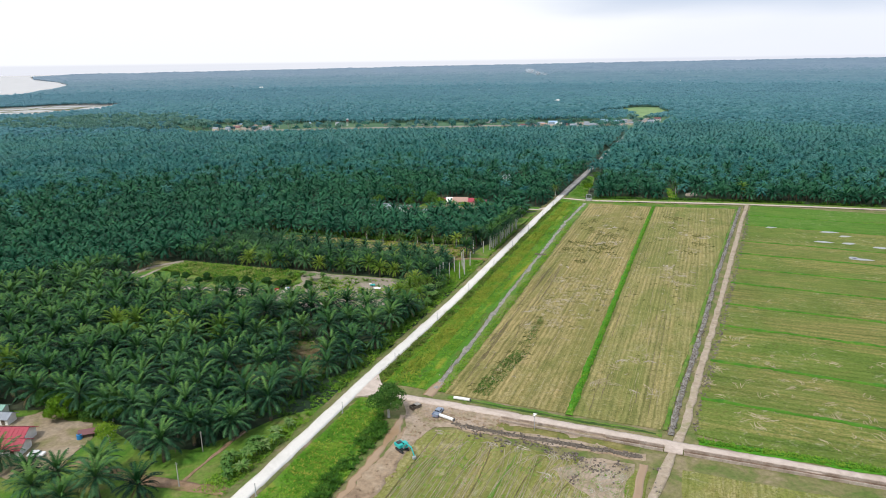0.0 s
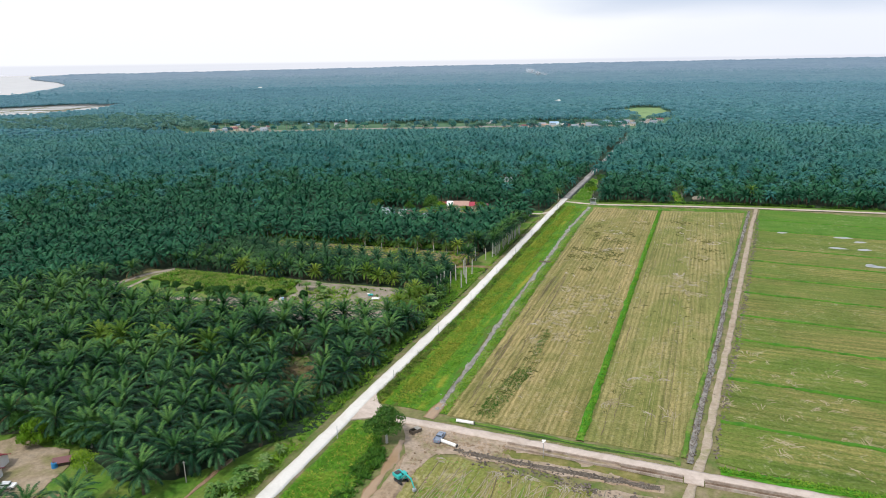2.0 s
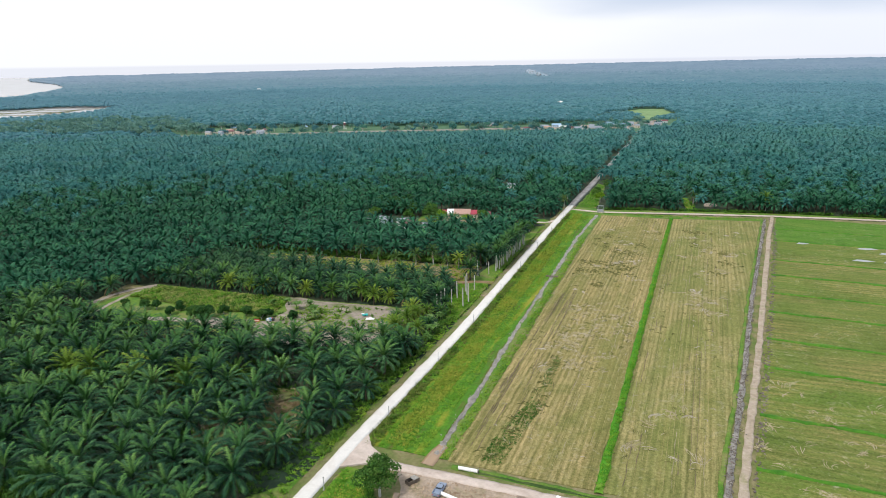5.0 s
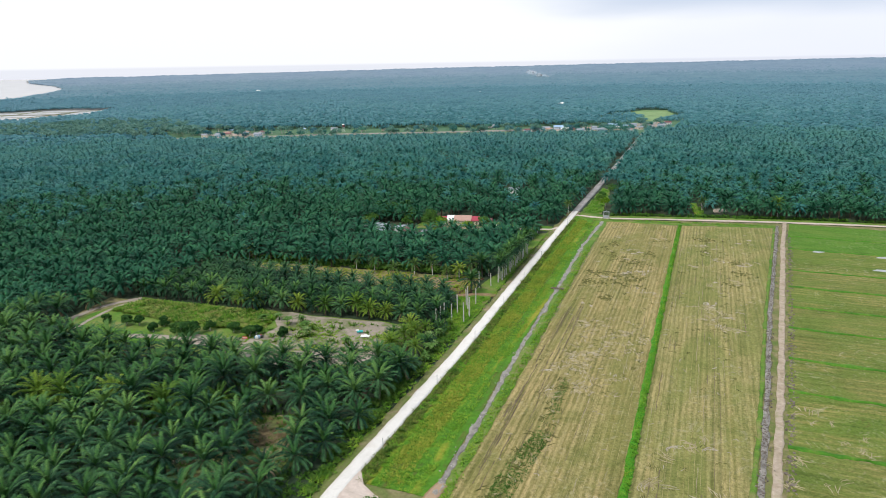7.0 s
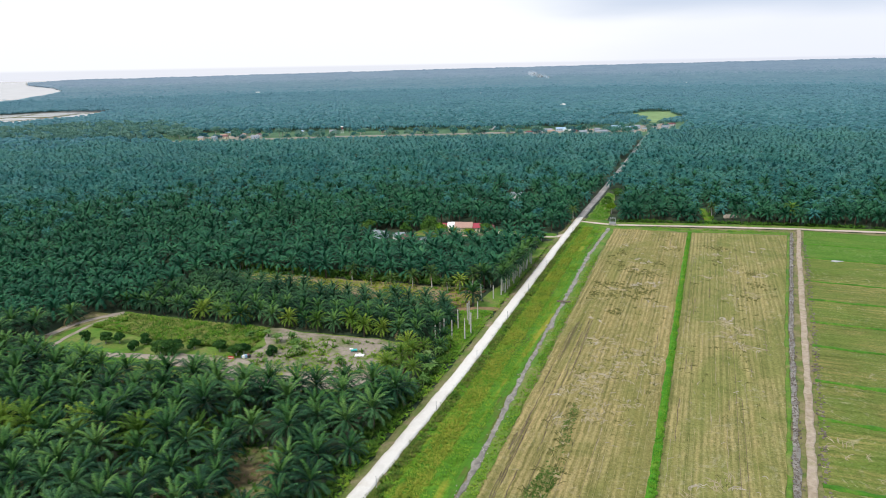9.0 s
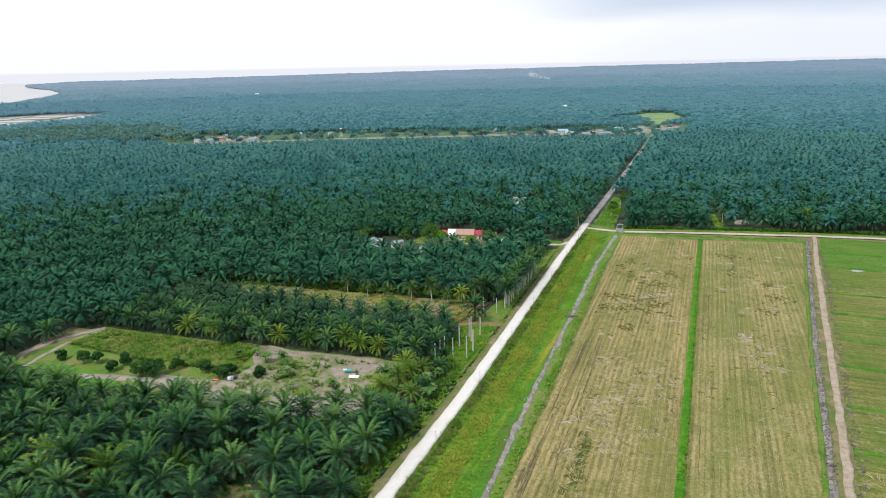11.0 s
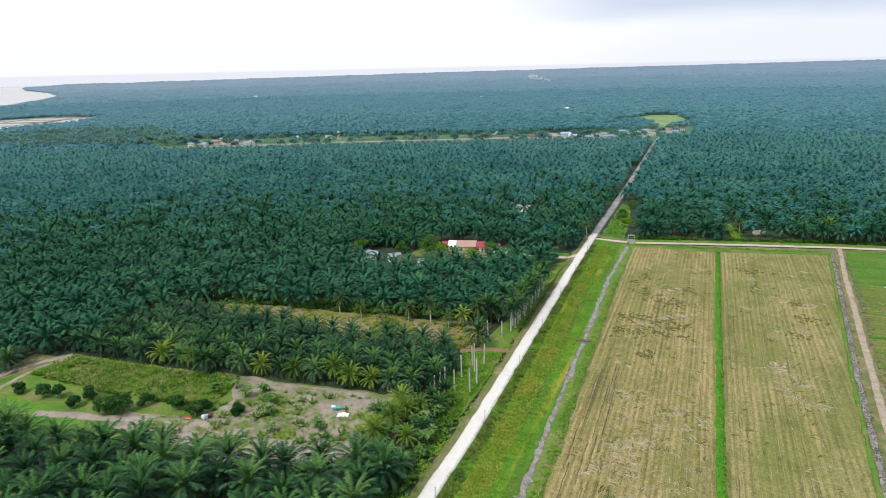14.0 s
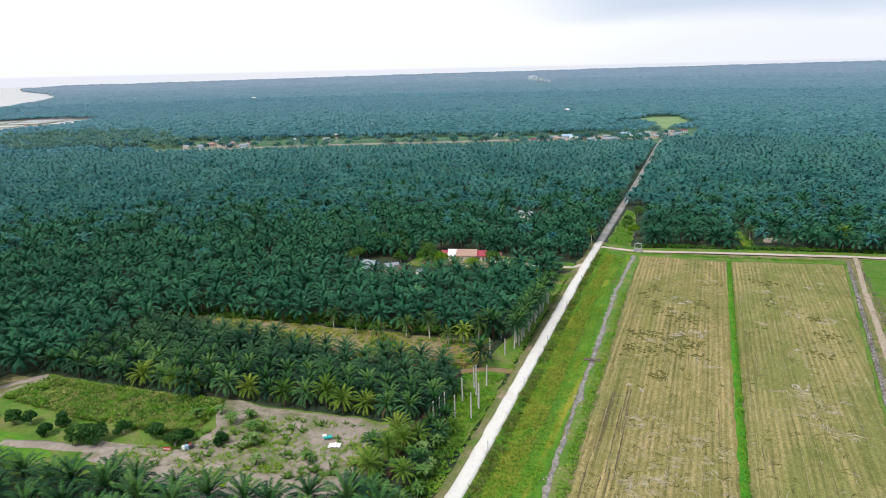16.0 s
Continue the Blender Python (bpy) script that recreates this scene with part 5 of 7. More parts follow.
# bushy fruit trees in the clearing
for i, (x, y, h, s) in enumerate([(-230.6, 226.8, 3.2, 2.7), (-221.3, 227.0, 3.8, 3.4), (-216.3, 228.6, 3.6, 3.2), (-206.3, 225.5, 3.2, 3.0), (-206.4, 231.2, 3.6, 3.2), (-194.6, 225.9, 4.6, 4.4), (-190.6, 227.4, 4.6, 4.6), (-186.5, 233.4, 3.4, 3.2), (-176.6, 234.5, 3.6, 3.4), (-168.2, 233.0, 3.8, 3.6), (-167.2, 235.8, 3.2, 3.2), (-157.3, 238.1, 3.0, 2.8)]):
    broad_tree(x, y, h * 1.35, s * 0.85, 200 + i, M_FRUITLEAF, "round dark green fruit tree", 1700, 0.36, "fruit_tree", "fruit trees in the clearing", -0.2, True)
broad_tree(-75.5, 149.5, 9.0, 6.2, 301, M_TREELEAF, "spreading dark green tree beside the ditch", 3600, 0.36, z=0.0)
broad_tree(-161.7, 118, 8.0, 5.4, 302, M_LIMELEAF, "lime green broadleaf tree at the yard's edge", 3600, 0.32, low=True)
for i, (x, y) in enumerate([(-153, 121), (-157.5, 123), (-147.5, 122), (-166, 124), (-171, 121)]):
    broad_tree(x, y, 7.5 - 0.3 * i, 5.4, 3030 + i, M_TREELEAF, "dark green broadleaf tree behind the yard", 2600, 0.36, low=True)
broad_tree(-139, 113, 5.5, 4.8, 304, M_LIMELEAF, "light green open tree beside the yard", 900, 0.26)
broad_tree(-170, 413, 12.5, 8, 305, M_TREELEAF, "tall green tree beside the farmhouse", 2200, 0.5, low=True)
for i, (x, y) in enumerate([(-212, 432), (-203, 428), (-196, 436)]):
    broad_tree(x, y, 12, 8, 310 + i, M_TREELEAF, "tall spreading green tree among the palms", 1500, 0.55, low=True)
broad_tree(-161.5, 408, 9.5, 5.5, 306, M_LIMELEAF, "yellow-green tree in front of the farmhouse", 1600, 0.45, low=True)
for i, (x, y, h, s) in enumerate([(-146, 411, 6, 5), (-139, 424, 6, 4.5), (-133, 411, 5, 4), (-125, 416, 5, 4), (-185, 412, 7, 5), (-207, 408, 7, 6), (-190, 432, 7, 5), (-84, 520, 5, 4), (-86, 536, 4.5, 3.5), (-78, 500, 6.5, 4.5), (-82, 560, 6, 5), (-104, 402, 5, 4), (-110, 408, 5.5, 4.5), (-105, 417, 4, 3)]):
    broad_tree(x, y, h, s, 320 + i, M_TREELEAF if i % 3 else M_LIMELEAF, "leafy green broadleaf tree", 900, 0.42, z=-0.2, low=i % 2 == 0)

# ---- farm compound ----
house(-165, 104.5, 20, 11, 6, 2.2, P_WHITE, P_RED, "white bungalow under a crimson metal roof", group="", detail=True)
house(-159.6, 101, 20, 7.6, 5, 2.0, P_WHITE, P_RED, "low wing under a crimson metal roof", detail=True)
house(-175.6, 110.6, 15, 5.4, 3.4, 2.0, P_WHITE, P_ZINC, "small shed under zinc sheets", detail=True)
house(-181, 113.6, 15, 3.6, 2.6, 2.0, P_WHITE, P_GREEN, "small shed under a green roof")
# low hut form used in place of a maroon tarpaulin lying there
house(-147.5, 113.5, 40, 3.2, 2.2, 1.2, P_TIMBER, P_MAROON, "low hut shape standing in for a maroon tarpaulin")


def wheel(parent, x, y, r, w=0.22):
    o = part("wheel", built((rod, (x, y - w / 2, r), (x, y + w / 2, r), r, None, 16)), P_RUBBER, parent)
    part("rim", built((rod, (x, y - w / 2 - 0.015, r), (x, y + w / 2 + 0.015, r), r * 0.58, None, 12)), P_GREY, o)


def car(x, y, z, yaw, paint, label, pickup=False):
    e = thing("pickup" if pickup else "car", x, y, z, yaw, label, "car")
    L, W = (5.0, 1.8) if pickup else (4.1, 1.7)
    bm = bmesh.new()
    box(bm, 0, 0, 0.32, L, W, 0.55, 0, 0.14)
    part("body", bm, paint, e)
    c = (0.35, 1.9) if pickup else (-0.15, 2.5)
    bm = bmesh.new()
    got = bmesh.ops.create_cube(bm, size=1, matrix=pose(c[0], 0, 1.14) @ Matrix.Diagonal((c[1], W * 0.92, 0.62, 1)))
    for v in got["verts"]:
        if v.co.z > 1.2:
            v.co.x = c[0] + (v.co.x - c[0]) * 0.72
            v.co.y *= 0.84
    bmesh.ops.bevel(bm, geom=bm.edges[:], offset=0.07, segments=2, affect="EDGES")
    cabin = part("cabin", bm, paint, e)
    for s in (-1, 1):
        part("side_window", built((box, c[0], s * W * 0.42, 0.98, c[1] * 0.74, 0.06, 0.36)), P_GLASS, cabin)
        part("windscreen", built((box, c[0] + s * c[1] * 0.43, 0, 0.96, 0.10, W * 0.74, 0.38)), P_GLASS, cabin)
        for xx in (-L * 0.31, L * 0.31):
            wheel(e, xx, s * (W / 2 - 0.08), 0.32)
        part("headlight", built((box, L / 2 - 0.02, s * W * 0.36, 0.62, 0.06, 0.28, 0.14)), P_WHITE, e)
        part("tail_light", built((box, -L / 2 + 0.02, s * W * 0.40, 0.66, 0.06, 0.2, 0.16)), P_REDPLASTIC, e)
    if pickup:
        for s in (-1, 1):
            part("bed_side", built((box, -1.55, s * 0.84, 0.85, 1.8, 0.08, 0.35)), paint, e)
        part("tailgate", built((box, -2.44, 0, 0.85, 0.08, 1.7, 0.35)), paint, e)
    return e


car(-151.3, 101.5, -0.02, 25, P_CARWHITE, "white hatchback parked in the yard")
car(-63.2, 155.5, 0.15, 90, P_SILVERBLUE, "blue-grey pickup parked beside the farm road", True)
e = thing("water_tank", -148, 111.5, -0.05, 0, "blue plastic water tank in the yard", "tank")
part("tank", built((rod, (0, 0, 0), (0, 0, 1.3), 0.75, 0.7, 16)), P_BLUEPLASTIC, e)
part("lid", built((rod, (0, 0, 1.3), (0, 0, 1.42), 0.3, 0.25, 12)), P_DARK, e)


def excavator(x, y, z, yaw):
    e = thing("excavator", x, y, z, yaw, "teal tracked excavator digging beside the ditch", "excavator")
    for s in (-1, 1):
        bm = bmesh.new()
        box(bm, 0, s * 0.95, 0, 3.2, 0.5, 0.75, 0, 0.3)
        t = part("track", bm, P_RUBBER, e)
        for i in range(4):
            part("roller", built((rod, (-1.0 + i * 0.66, s * 0.95 - 0.28, 0.36), (-1.0 + i * 0.66, s * 0.95 + 0.28, 0.36), 0.2, None, 10)), P_DARK, t)
    part("turntable", built((rod, (0, 0, 0.6), (0, 0, 0.95), 0.7, None, 16)), P_DARK, e)
    bm = bmesh.new()
    box(bm, -0.7, 0, 0.95, 2.2, 2.2, 0.95, 0, 0.15)
    part("house_body", bm, P_TEAL, e)
    part("counterweight", built((box, -1.85, 0, 0.95, 0.5, 2.1, 0.9, 0, 0.12)), P_TEAL, e)
    c = part("cab", built((box, 0.5, 0.6, 0.95, 1.3, 0.95, 1.55, 0, 0.1)), P_TEAL, e)
    part("cab_window", built((box, 0.62, 0.6, 1.6, 1.2, 0.98, 0.7)), P_GLASS, c)
    part("engine_cover", built((box, -1.0, -0.2, 1.9, 1.2, 1.4, 0.2, 0, 0.06)), P_DARK, e)
    part("exhaust", built((rod, (-0.9, -0.7, 1.9), (-0.9, -0.7, 2.5), 0.06, None, 8)), P_DARK, e)
    b = part("boom", built((box, 0, 0, 0, 0.1, 0.1, 0.1), (rod, (0.6, -0.3, 1.4), (2.3, -0.3, 3.2), 0.24, 0.24, 6), (rod, (2.3, -0.3, 3.2), (4.2, -0.3, 2.9), 0.24, 0.2, 6)), P_TEAL, e)
    part("hydraulic_ram", built((rod, (0.9, -0.3, 1.1), (2.2, -0.3, 2.7), 0.09, None, 8)), P_GREY, b)
    part("dipper_arm", built((rod, (4.1, -0.3, 3.1), (5.3, -0.3, 1.1), 0.18, 0.14, 6)), P_TEAL, e)
    bm = bmesh.new()
    box(bm, 5.3, -0.3, 0.25, 0.75, 0.9, 0.75, 0, 0.15)
    part("bucket", bm, P_GREY, e)


excavator(-65, 135.5, 0.15, -28)
for x, y, yaw in ((-59.5, 165.2, 2), (-60, 153.8, -14)):
    e = thing("concrete_pipe", x, y, 0.25, yaw, "long white culvert pipe lying on the ground", "pipe", "culvert pipes")
    bm = bmesh.new()
    for r, turn in ((0.45, 1), (0.38, -1)):
        bmesh.ops.create_cone(bm, cap_ends=False, segments=18, radius1=r, radius2=r, depth=5.0, matrix=pose(0, 0, 0.45, 0, 90, 0))
    part("barrel", bm, P_WHITE, e)
    part("collar", built((rod, (2.3, 0, 0.45), (2.55, 0, 0.45), 0.52, None, 18)), M_CONCRETE, e)
    part("opening", built((rod, (2.5, 0, 0.45), (2.57, 0, 0.45), 0.36, None, 18)), P_DARK, e)
e = thing("culvert_box", -70.5, 156.6, 0.0, 62, "weathered brown timber culvert box in the ditch", "culvert")
for s in (-1, 1):
    part("side", built((box, 0, s * 0.7, 0, 3.2, 0.2, 1.1)), P_TIMBER, e)
part("back", built((box, -1.5, 0, 0, 0.2, 1.2, 1.1)), P_TIMBER, e)
part("deck", built((box, 0.6, 0, 1.1, 1.4, 1.6, 0.15)), M_CONCRETE, e)

# farm lamp and posts along the road
e = thing("street_lamp", -35.9, 156.3, 0.1, 0, "slim farm lamp post with a pale solar head", "lamp")
part("pole", built((rod, (0, 0, 0), (0, 0, 4.6), 0.07, 0.05, 8)), P_GREY, e)
part("lamp_head", built((box, 0, -0.2, 4.6, 0.5, 0.9, 0.14, 0, 0.04)), P_WHITE, e)
part("solar_panel", built((box, 0, 0.15, 4.78, 0.9, 0.7, 0.05)), P_WHITE, e)
for i, (x, y) in enumerate([(-88.6, 72), (-88.6, 107), (-88.7, 147), (-88.8, 182), (-89, 220), (-89.2, 257), (-89.6, 295), (-90.2, 330), (-90.9, 367), (-91.4, 404), (-91.9, 440)]):
    e = thing("roadside_post", x, y, 0.1, 0, "slim dark grey post beside the gravel road", "post", "roadside posts")
    part("pole", built((rod, (0, 0, 0), (0, 0, 3.3), 0.11, 0.08, 8)), P_GREY, e)
    part("cap", built((rod, (0, 0, 3.3), (0, 0, 3.42), 0.12, 0.06, 8)), P_DARK, e)
    part("footing", built((box, 0, 0, -0.1, 0.45, 0.45, 0.25)), M_CONCRETE, e)
for i, (x, y, h) in enumerate([(-108, 104, 6.6), (-113, 118, 5.8)]):
    e = thing("utility_pole", x, y, -0.2, 30, "pale concrete utility pole on the grass", "pole", "utility poles")
    part("pole", built((rod, (0, 0, 0), (0, 0, h), 0.15, 0.10, 10)), M_CONCRETE, e)
    part("crossarm", built((box, 0, 0, h - 0.5, 0.7, 0.08, 0.08)), P_GREY, e)

# ---- irrigation works ----
M_CANALBED = earth_mat("silty_canal_bed", (0.14, 0.095, 0.065), (0.23, 0.165, 0.12), (0.32, 0.245, 0.19), 0.3, 1.2)
for n, (x0, x1, y0, y1) in enumerate([(-46, -3.2, 158.6, 158.8), (1.6, 60, 158.8, 160.2), (60, 200, 160.2, 163.5)]):
    L, yaw = math.hypot(x1 - x0, y1 - y0), math.degrees(math.atan2(y1 - y0, x1 - x0))
    e = tagged(thing("irrigation_canal", (x0 + x1) / 2, (y0 + y1) / 2, 0.0, yaw, "concrete irrigation channel with low side walls", "canal"), kind="structure")
    for s in (-1, 1):
        k = int(L / 4.3)
        for i in range(k):
            part("wall_slab", built((box, -L / 2 + (i + 0.5) * L / k, s * 1.0, -0.3, L / k - 0.08, 0.26, 1.0 + 0.02 * math.sin(i * 2.7))), M_CANALWALL, e)
    part("bed", built((box, 0, 0, -0.3, L, 1.7, 0.36)), M_CANALBED, e)
e = tagged(thing("canal_crossing", -0.8, 160.2, 0.0, 0, "concrete deck over the irrigation channel", "bridge"), kind="structure")
part("deck", built((box, 0, -1.3, 0.2, 4.4, 3.2, 0.3, 0, 0.03)), M_TRACK, e)
strip("south_drain", [(-9.2, -140), (-8.2, 60), (-7.8, 120), (-7.2, 150)], -1.0, 1.0, 0.14, M_MUDWATER, "narrow brown drain beside the track", "drain", ragged=0.3)
e = thing("sluice_gate", -72.5, 464.5, 0.0, 8, "concrete sluice gate with a steel lifting frame", "sluice")
for s in (-1, 1):
    part("pier", built((box, s * 1.7, 0, -0.4, 0.6, 3.2, 2.2, 0, 0.04)), M_CONCRETE, e)
    part("upright", built((box, s * 1.6, 0, 1.8, 0.25, 0.25, 2.6)), P_GREY, e)
part("crossbeam", built((box, 0, 0, 4.3, 3.6, 0.35, 0.35)), P_GREY, e)
part("gate", built((box, 0, 0, 0.2, 2.8, 0.12, 2.0)), P_GREY, e)
part("hoist", built((box, 0, 0, 4.65, 0.6, 0.5, 0.5, 0, 0.05)), P_ZINC, e)
part("deck", built((box, 0, 1.2, 0.35, 4.6, 2.6, 0.25)), M_CONCRETE, e)
e = thing("plank_bridge", -73.2, 321.5, 0.1, 6, "weathered plank bridge across the drain", "bridge")
for i in range(5):
    part("plank", built((box, 0, -0.7 + i * 0.34, 0.3, 5.6 - 0.2 * (i % 2), 0.3, 0.09)), P_TIMBER, e)
for s in (-1, 1):
    part("bearer", built((box, s * 2.2, 0, 0.0, 0.25, 1.8, 0.3)), P_TIMBER, e)
strip("fallow_ditch", [(-109, 326), (-110.5, 312.6), (-112.5, 301.2), (-111.9, 286.7), (-111.4, 272), (-112.5, 258.6), (-110, 242.7), (-107.5, 232), (-108, 200)], -0.9, 0.9, 0.06, M_DITCH, "dark brown drainage ditch between palms", "ditch", ragged=0.4)
strip("fallow_path", [(-112, 300), (-104, 304), (-96, 305)], -1.5, 1.5, 0.08, M_REDDIRT, "reddish path off the gravel road", "path", ragged=0.5)

# ---- farmhouse and sheds among the palms ----
F = [(-164.6, 424, 14, 3.6, 6, 2.8, P_WHITE, P_RED, "small wing under a red roof"), (-160.6, 424, 14, 4.0, 8, 3.1, P_CREAM, P_WHITE, "farmhouse bay under a white metal roof"), (-153.6, 425.6, 14, 9.6, 8.4, 3.1, P_CREAM, P_BRICKRED, "long cream farmhouse under a faded red roof"), (-146.4, 427.4, 14, 4.6, 7, 2.9, P_CREAM, P_RED, "farmhouse wing under patched red sheets"),
     (-139, 429, 14, 5, 4.5, 2.6, P_TIMBER, P_MAROON, "timber shed under a maroon roof"), (-203, 397, 5, 6, 4, 2.4, P_TIMBER, P_ZINC, "grey shed under zinc sheets"), (-195, 398, -10, 8, 5, 2.4, P_BLUEWALL, P_ZINC, "pale blue hut under zinc sheets"), (-183, 397, 40, 6, 4, 2.5, P_WHITE, P_ZINC, "small hut under a pale zinc roof"),
     (-175, 392, 10, 6.5, 6, 2.8, P_WHITE, P_MAROON, "small house under a maroon roof"), (-166, 394, 50, 4, 3, 2.2, P_WHITE, P_ZINC, "little shed under a zinc roof"), (-134, 417.5, 12, 8, 3, 2.0, P_BRICKRED, P_CREAM, "low brick outbuilding with a pale roof"), (-150, 533, 0, 9, 5, 2.6, P_WHITE, P_ZINC, "white hut half hidden by palms"), (-146, 528, 30, 5, 4, 2.4, P_WHITE, P_ZINC, "white shed half hidden by palms")]
for x, y, yaw, w, d, h, wall, roof, label in F:
    house(x, y, yaw, w, d, h, wall, roof, label, detail=y < 450)

# ---- village street ----
vr = np.random.default_rng(12)
V = [(-771, 881, 1), (-680, 815, 0), (-669, 829, 0), (-675, 856, 3), (-696, 894, 2), (-618, 853, 0), (-629, 877, 4), (-589, 927, 2), (-418, 990, 0), (-324, 1032, 0), (-289, 811, 5), (-255, 983, 4), (-244, 993, 0), (-229, 1003, 3), (-223, 1040, 2), (-212, 1019, 2), (-195, 1007, 4), (-183, 996, 0), (-176, 1012, 3), (-164, 998, 0), (-158, 1014, 0), (-153, 1043, 2), (-143, 1060, 2), (-130, 1069, 2), (-114, 1020, 3), (-107, 1050, 0), (-103, 1098, 4), (-147, 925, 0), (-143, 937, 0), (-236, 1017, 0), (-203, 1024, 3), (-190, 1031, 1), (-170, 1036, 0), (-160, 1055, 4), (-136, 1040, 1), (-122, 1046, 3), (-205, 1000, 1), (-86, 1120, 3), (-82, 1095, 0), (-75, 1135, 4), (-660, 842, 4), (-645, 862, 3), (-540, 935, 0), (-470, 960, 4), (-120, 1085, 0), (-148, 1075, 2)]
ROOFS = [(P_ZINC, "zinc"), (P_WHITE, "white metal"), (P_BLUE, "pale blue"), (P_BRICKRED, "faded red"), (P_MAROON, "dark maroon"), (P_GREEN, "green")]
for i, (x, y, k) in enumerate(V):
    w, d = float(vr.uniform(6.5, 10.5)), float(vr.uniform(5, 6.5))
    if k == 2 and x > -240:
        w *= 1.6
    house(x, y, 22 + float(vr.normal(0, 8)) + (90 if vr.random() < 0.25 else 0), w, d, float(vr.uniform(3.0, 4.4)), (P_WHITE, P_CREAM, P_BLUEWALL)[i % 3], ROOFS[k][0], "village house under a %s roof" % ROOFS[k][1], group="houses of the village")
for i, (x, y) in enumerate(FAR_HOUSES):
    house(x, y, 20 + 30 * i, 13, 8, 7.0, P_WHITE, P_WHITE, "white far-off building among the palms", group="far buildings")
e = thing("water_tower", -526, 938, -0.3, 0, "red and white banded water tower", "tower")
for s in (-1, 1):
    for q in (-1, 1):
        part("leg", built((rod, (s * 1.6, q * 1.6, 0), (s * 1.2, q * 1.2, 7), 0.2, None, 6)), P_WHITE, e)
part("tank", built((rod, (0, 0, 7), (0, 0, 10.5), 1.8, None, 16)), P_MAROON, e)
part("roof", built((rod, (0, 0, 10.5), (0, 0, 11.5), 2.3, 0.3, 16)), P_WHITE, e)
strip("street_verge", [(-720, 785), (-645, 822), (-578, 860), (-500, 902), (-385, 950), (-263, 1009), (-170, 1052), (-99, 1145)], -10.0, 9.0, 0.2, M_SAND, "pale bare verge of the village street", "verge", 8, ragged=2.5)
strip("village_street", [(-720, 785), (-645, 822), (-578, 860), (-500, 902), (-385, 950), (-263, 1009), (-170, 1052), (-99, 1145)], -2.6, 2.6, 0.35, M_ASPHALT, "grey village street", "road", 8)
# street tree leaf colours include painted distance haze
for i in range(90):
    u = i / 89
    x = -780 + 690 * u + float(vr.normal(0, 8))
    y = float(np.interp(x, [-800, -627, -378, -258, -150, -90], [860, 866, 972, 1012, 1060, 1130])) + float(vr.choice([-1, 1])) * float(vr.uniform(8, 34))
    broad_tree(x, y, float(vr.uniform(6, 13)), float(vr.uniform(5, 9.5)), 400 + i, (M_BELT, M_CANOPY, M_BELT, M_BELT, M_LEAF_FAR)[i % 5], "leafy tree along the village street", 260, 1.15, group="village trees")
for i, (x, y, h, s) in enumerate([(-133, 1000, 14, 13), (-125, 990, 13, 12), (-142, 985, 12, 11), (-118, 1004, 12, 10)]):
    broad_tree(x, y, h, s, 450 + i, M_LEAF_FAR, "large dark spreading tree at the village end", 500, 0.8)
# garden trees share the haze-tinted leaf colours
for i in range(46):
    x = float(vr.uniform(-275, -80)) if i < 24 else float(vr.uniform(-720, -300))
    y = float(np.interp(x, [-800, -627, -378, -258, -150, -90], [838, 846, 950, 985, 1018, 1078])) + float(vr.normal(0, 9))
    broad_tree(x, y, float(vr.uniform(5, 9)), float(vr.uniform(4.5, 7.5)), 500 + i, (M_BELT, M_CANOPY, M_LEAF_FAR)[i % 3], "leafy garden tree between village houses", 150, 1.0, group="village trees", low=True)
BELT = [(-1060, 720), (-1130, 830), (-1010, 960), (-850, 985), (-790, 900), (-700, 850), (-740, 790), (-880, 720)]
g5 = np.random.default_rng(55)
bx, by = g5.uniform(-1130, -700, 1500), g5.uniform(720, 985, 1500)
ok = inside(bx, by, BELT)
at = np.stack([bx[ok], by[ok]], 1)[:420]
kinds = []
for k in range(5):
    g6 = np.random.default_rng(600 + k)
    blobs = [(float(g6.normal(0, 2.6)), float(g6.normal(0, 2.6)), float(g6.uniform(4, 9)), float(g6.uniform(2, 3.6))) for _ in range(7)]
    kinds.append(leaf_cloud(g6, blobs, 90, 1.3))
v, t = scatter(kinds, at, np.zeros(len(at)), g5.uniform(0.8, 1.4, len(at)), 11)
stuff("woodland_belt", v, t, [M_BELT], "belt of haze-paled broadleaf trees beside the plantation", "woodland")


# ---- grass tufts, crops, straw and clods ----
def tuft(seed, blades, h, spread):
    g = np.random.default_rng(seed)
    v, t = [], []
    for i in range(blades):
        a, r = g.uniform(0, 6.283), g.uniform(0, spread * 0.4)
        q = np.array([math.cos(a) * r, math.sin(a) * r, 0])
        out = np.array([math.cos(a), math.sin(a), 0]) * spread * g.uniform(0.6, 1.3)
        side = np.array([-math.sin(a), math.cos(a), 0]) * spread * 0.22
        k = len(v)
        v += [q - side, q + side, q + out + (0, 0, h * g.uniform(0.3, 0.9))]
        t += [(k, k + 1, k + 2)]
    return np.array(v), np.array(t)


def sown(poly, count, seed, where=None):
    g = np.random.default_rng(seed)
    p = np.array(poly)
    x, y = g.uniform(p[:, 0].min(), p[:, 0].max(), count * 3), g.uniform(p[:, 1].min(), p[:, 1].max(), count * 3)
    ok = inside(x, y, poly)
    clump = wobble(x, y, 9, 1.0, seed) + g.normal(0, 0.5, len(x))
    ok &= clump > (-0.2 if where is None else where)
    return np.stack([x[ok], y[ok]], 1)[:count]


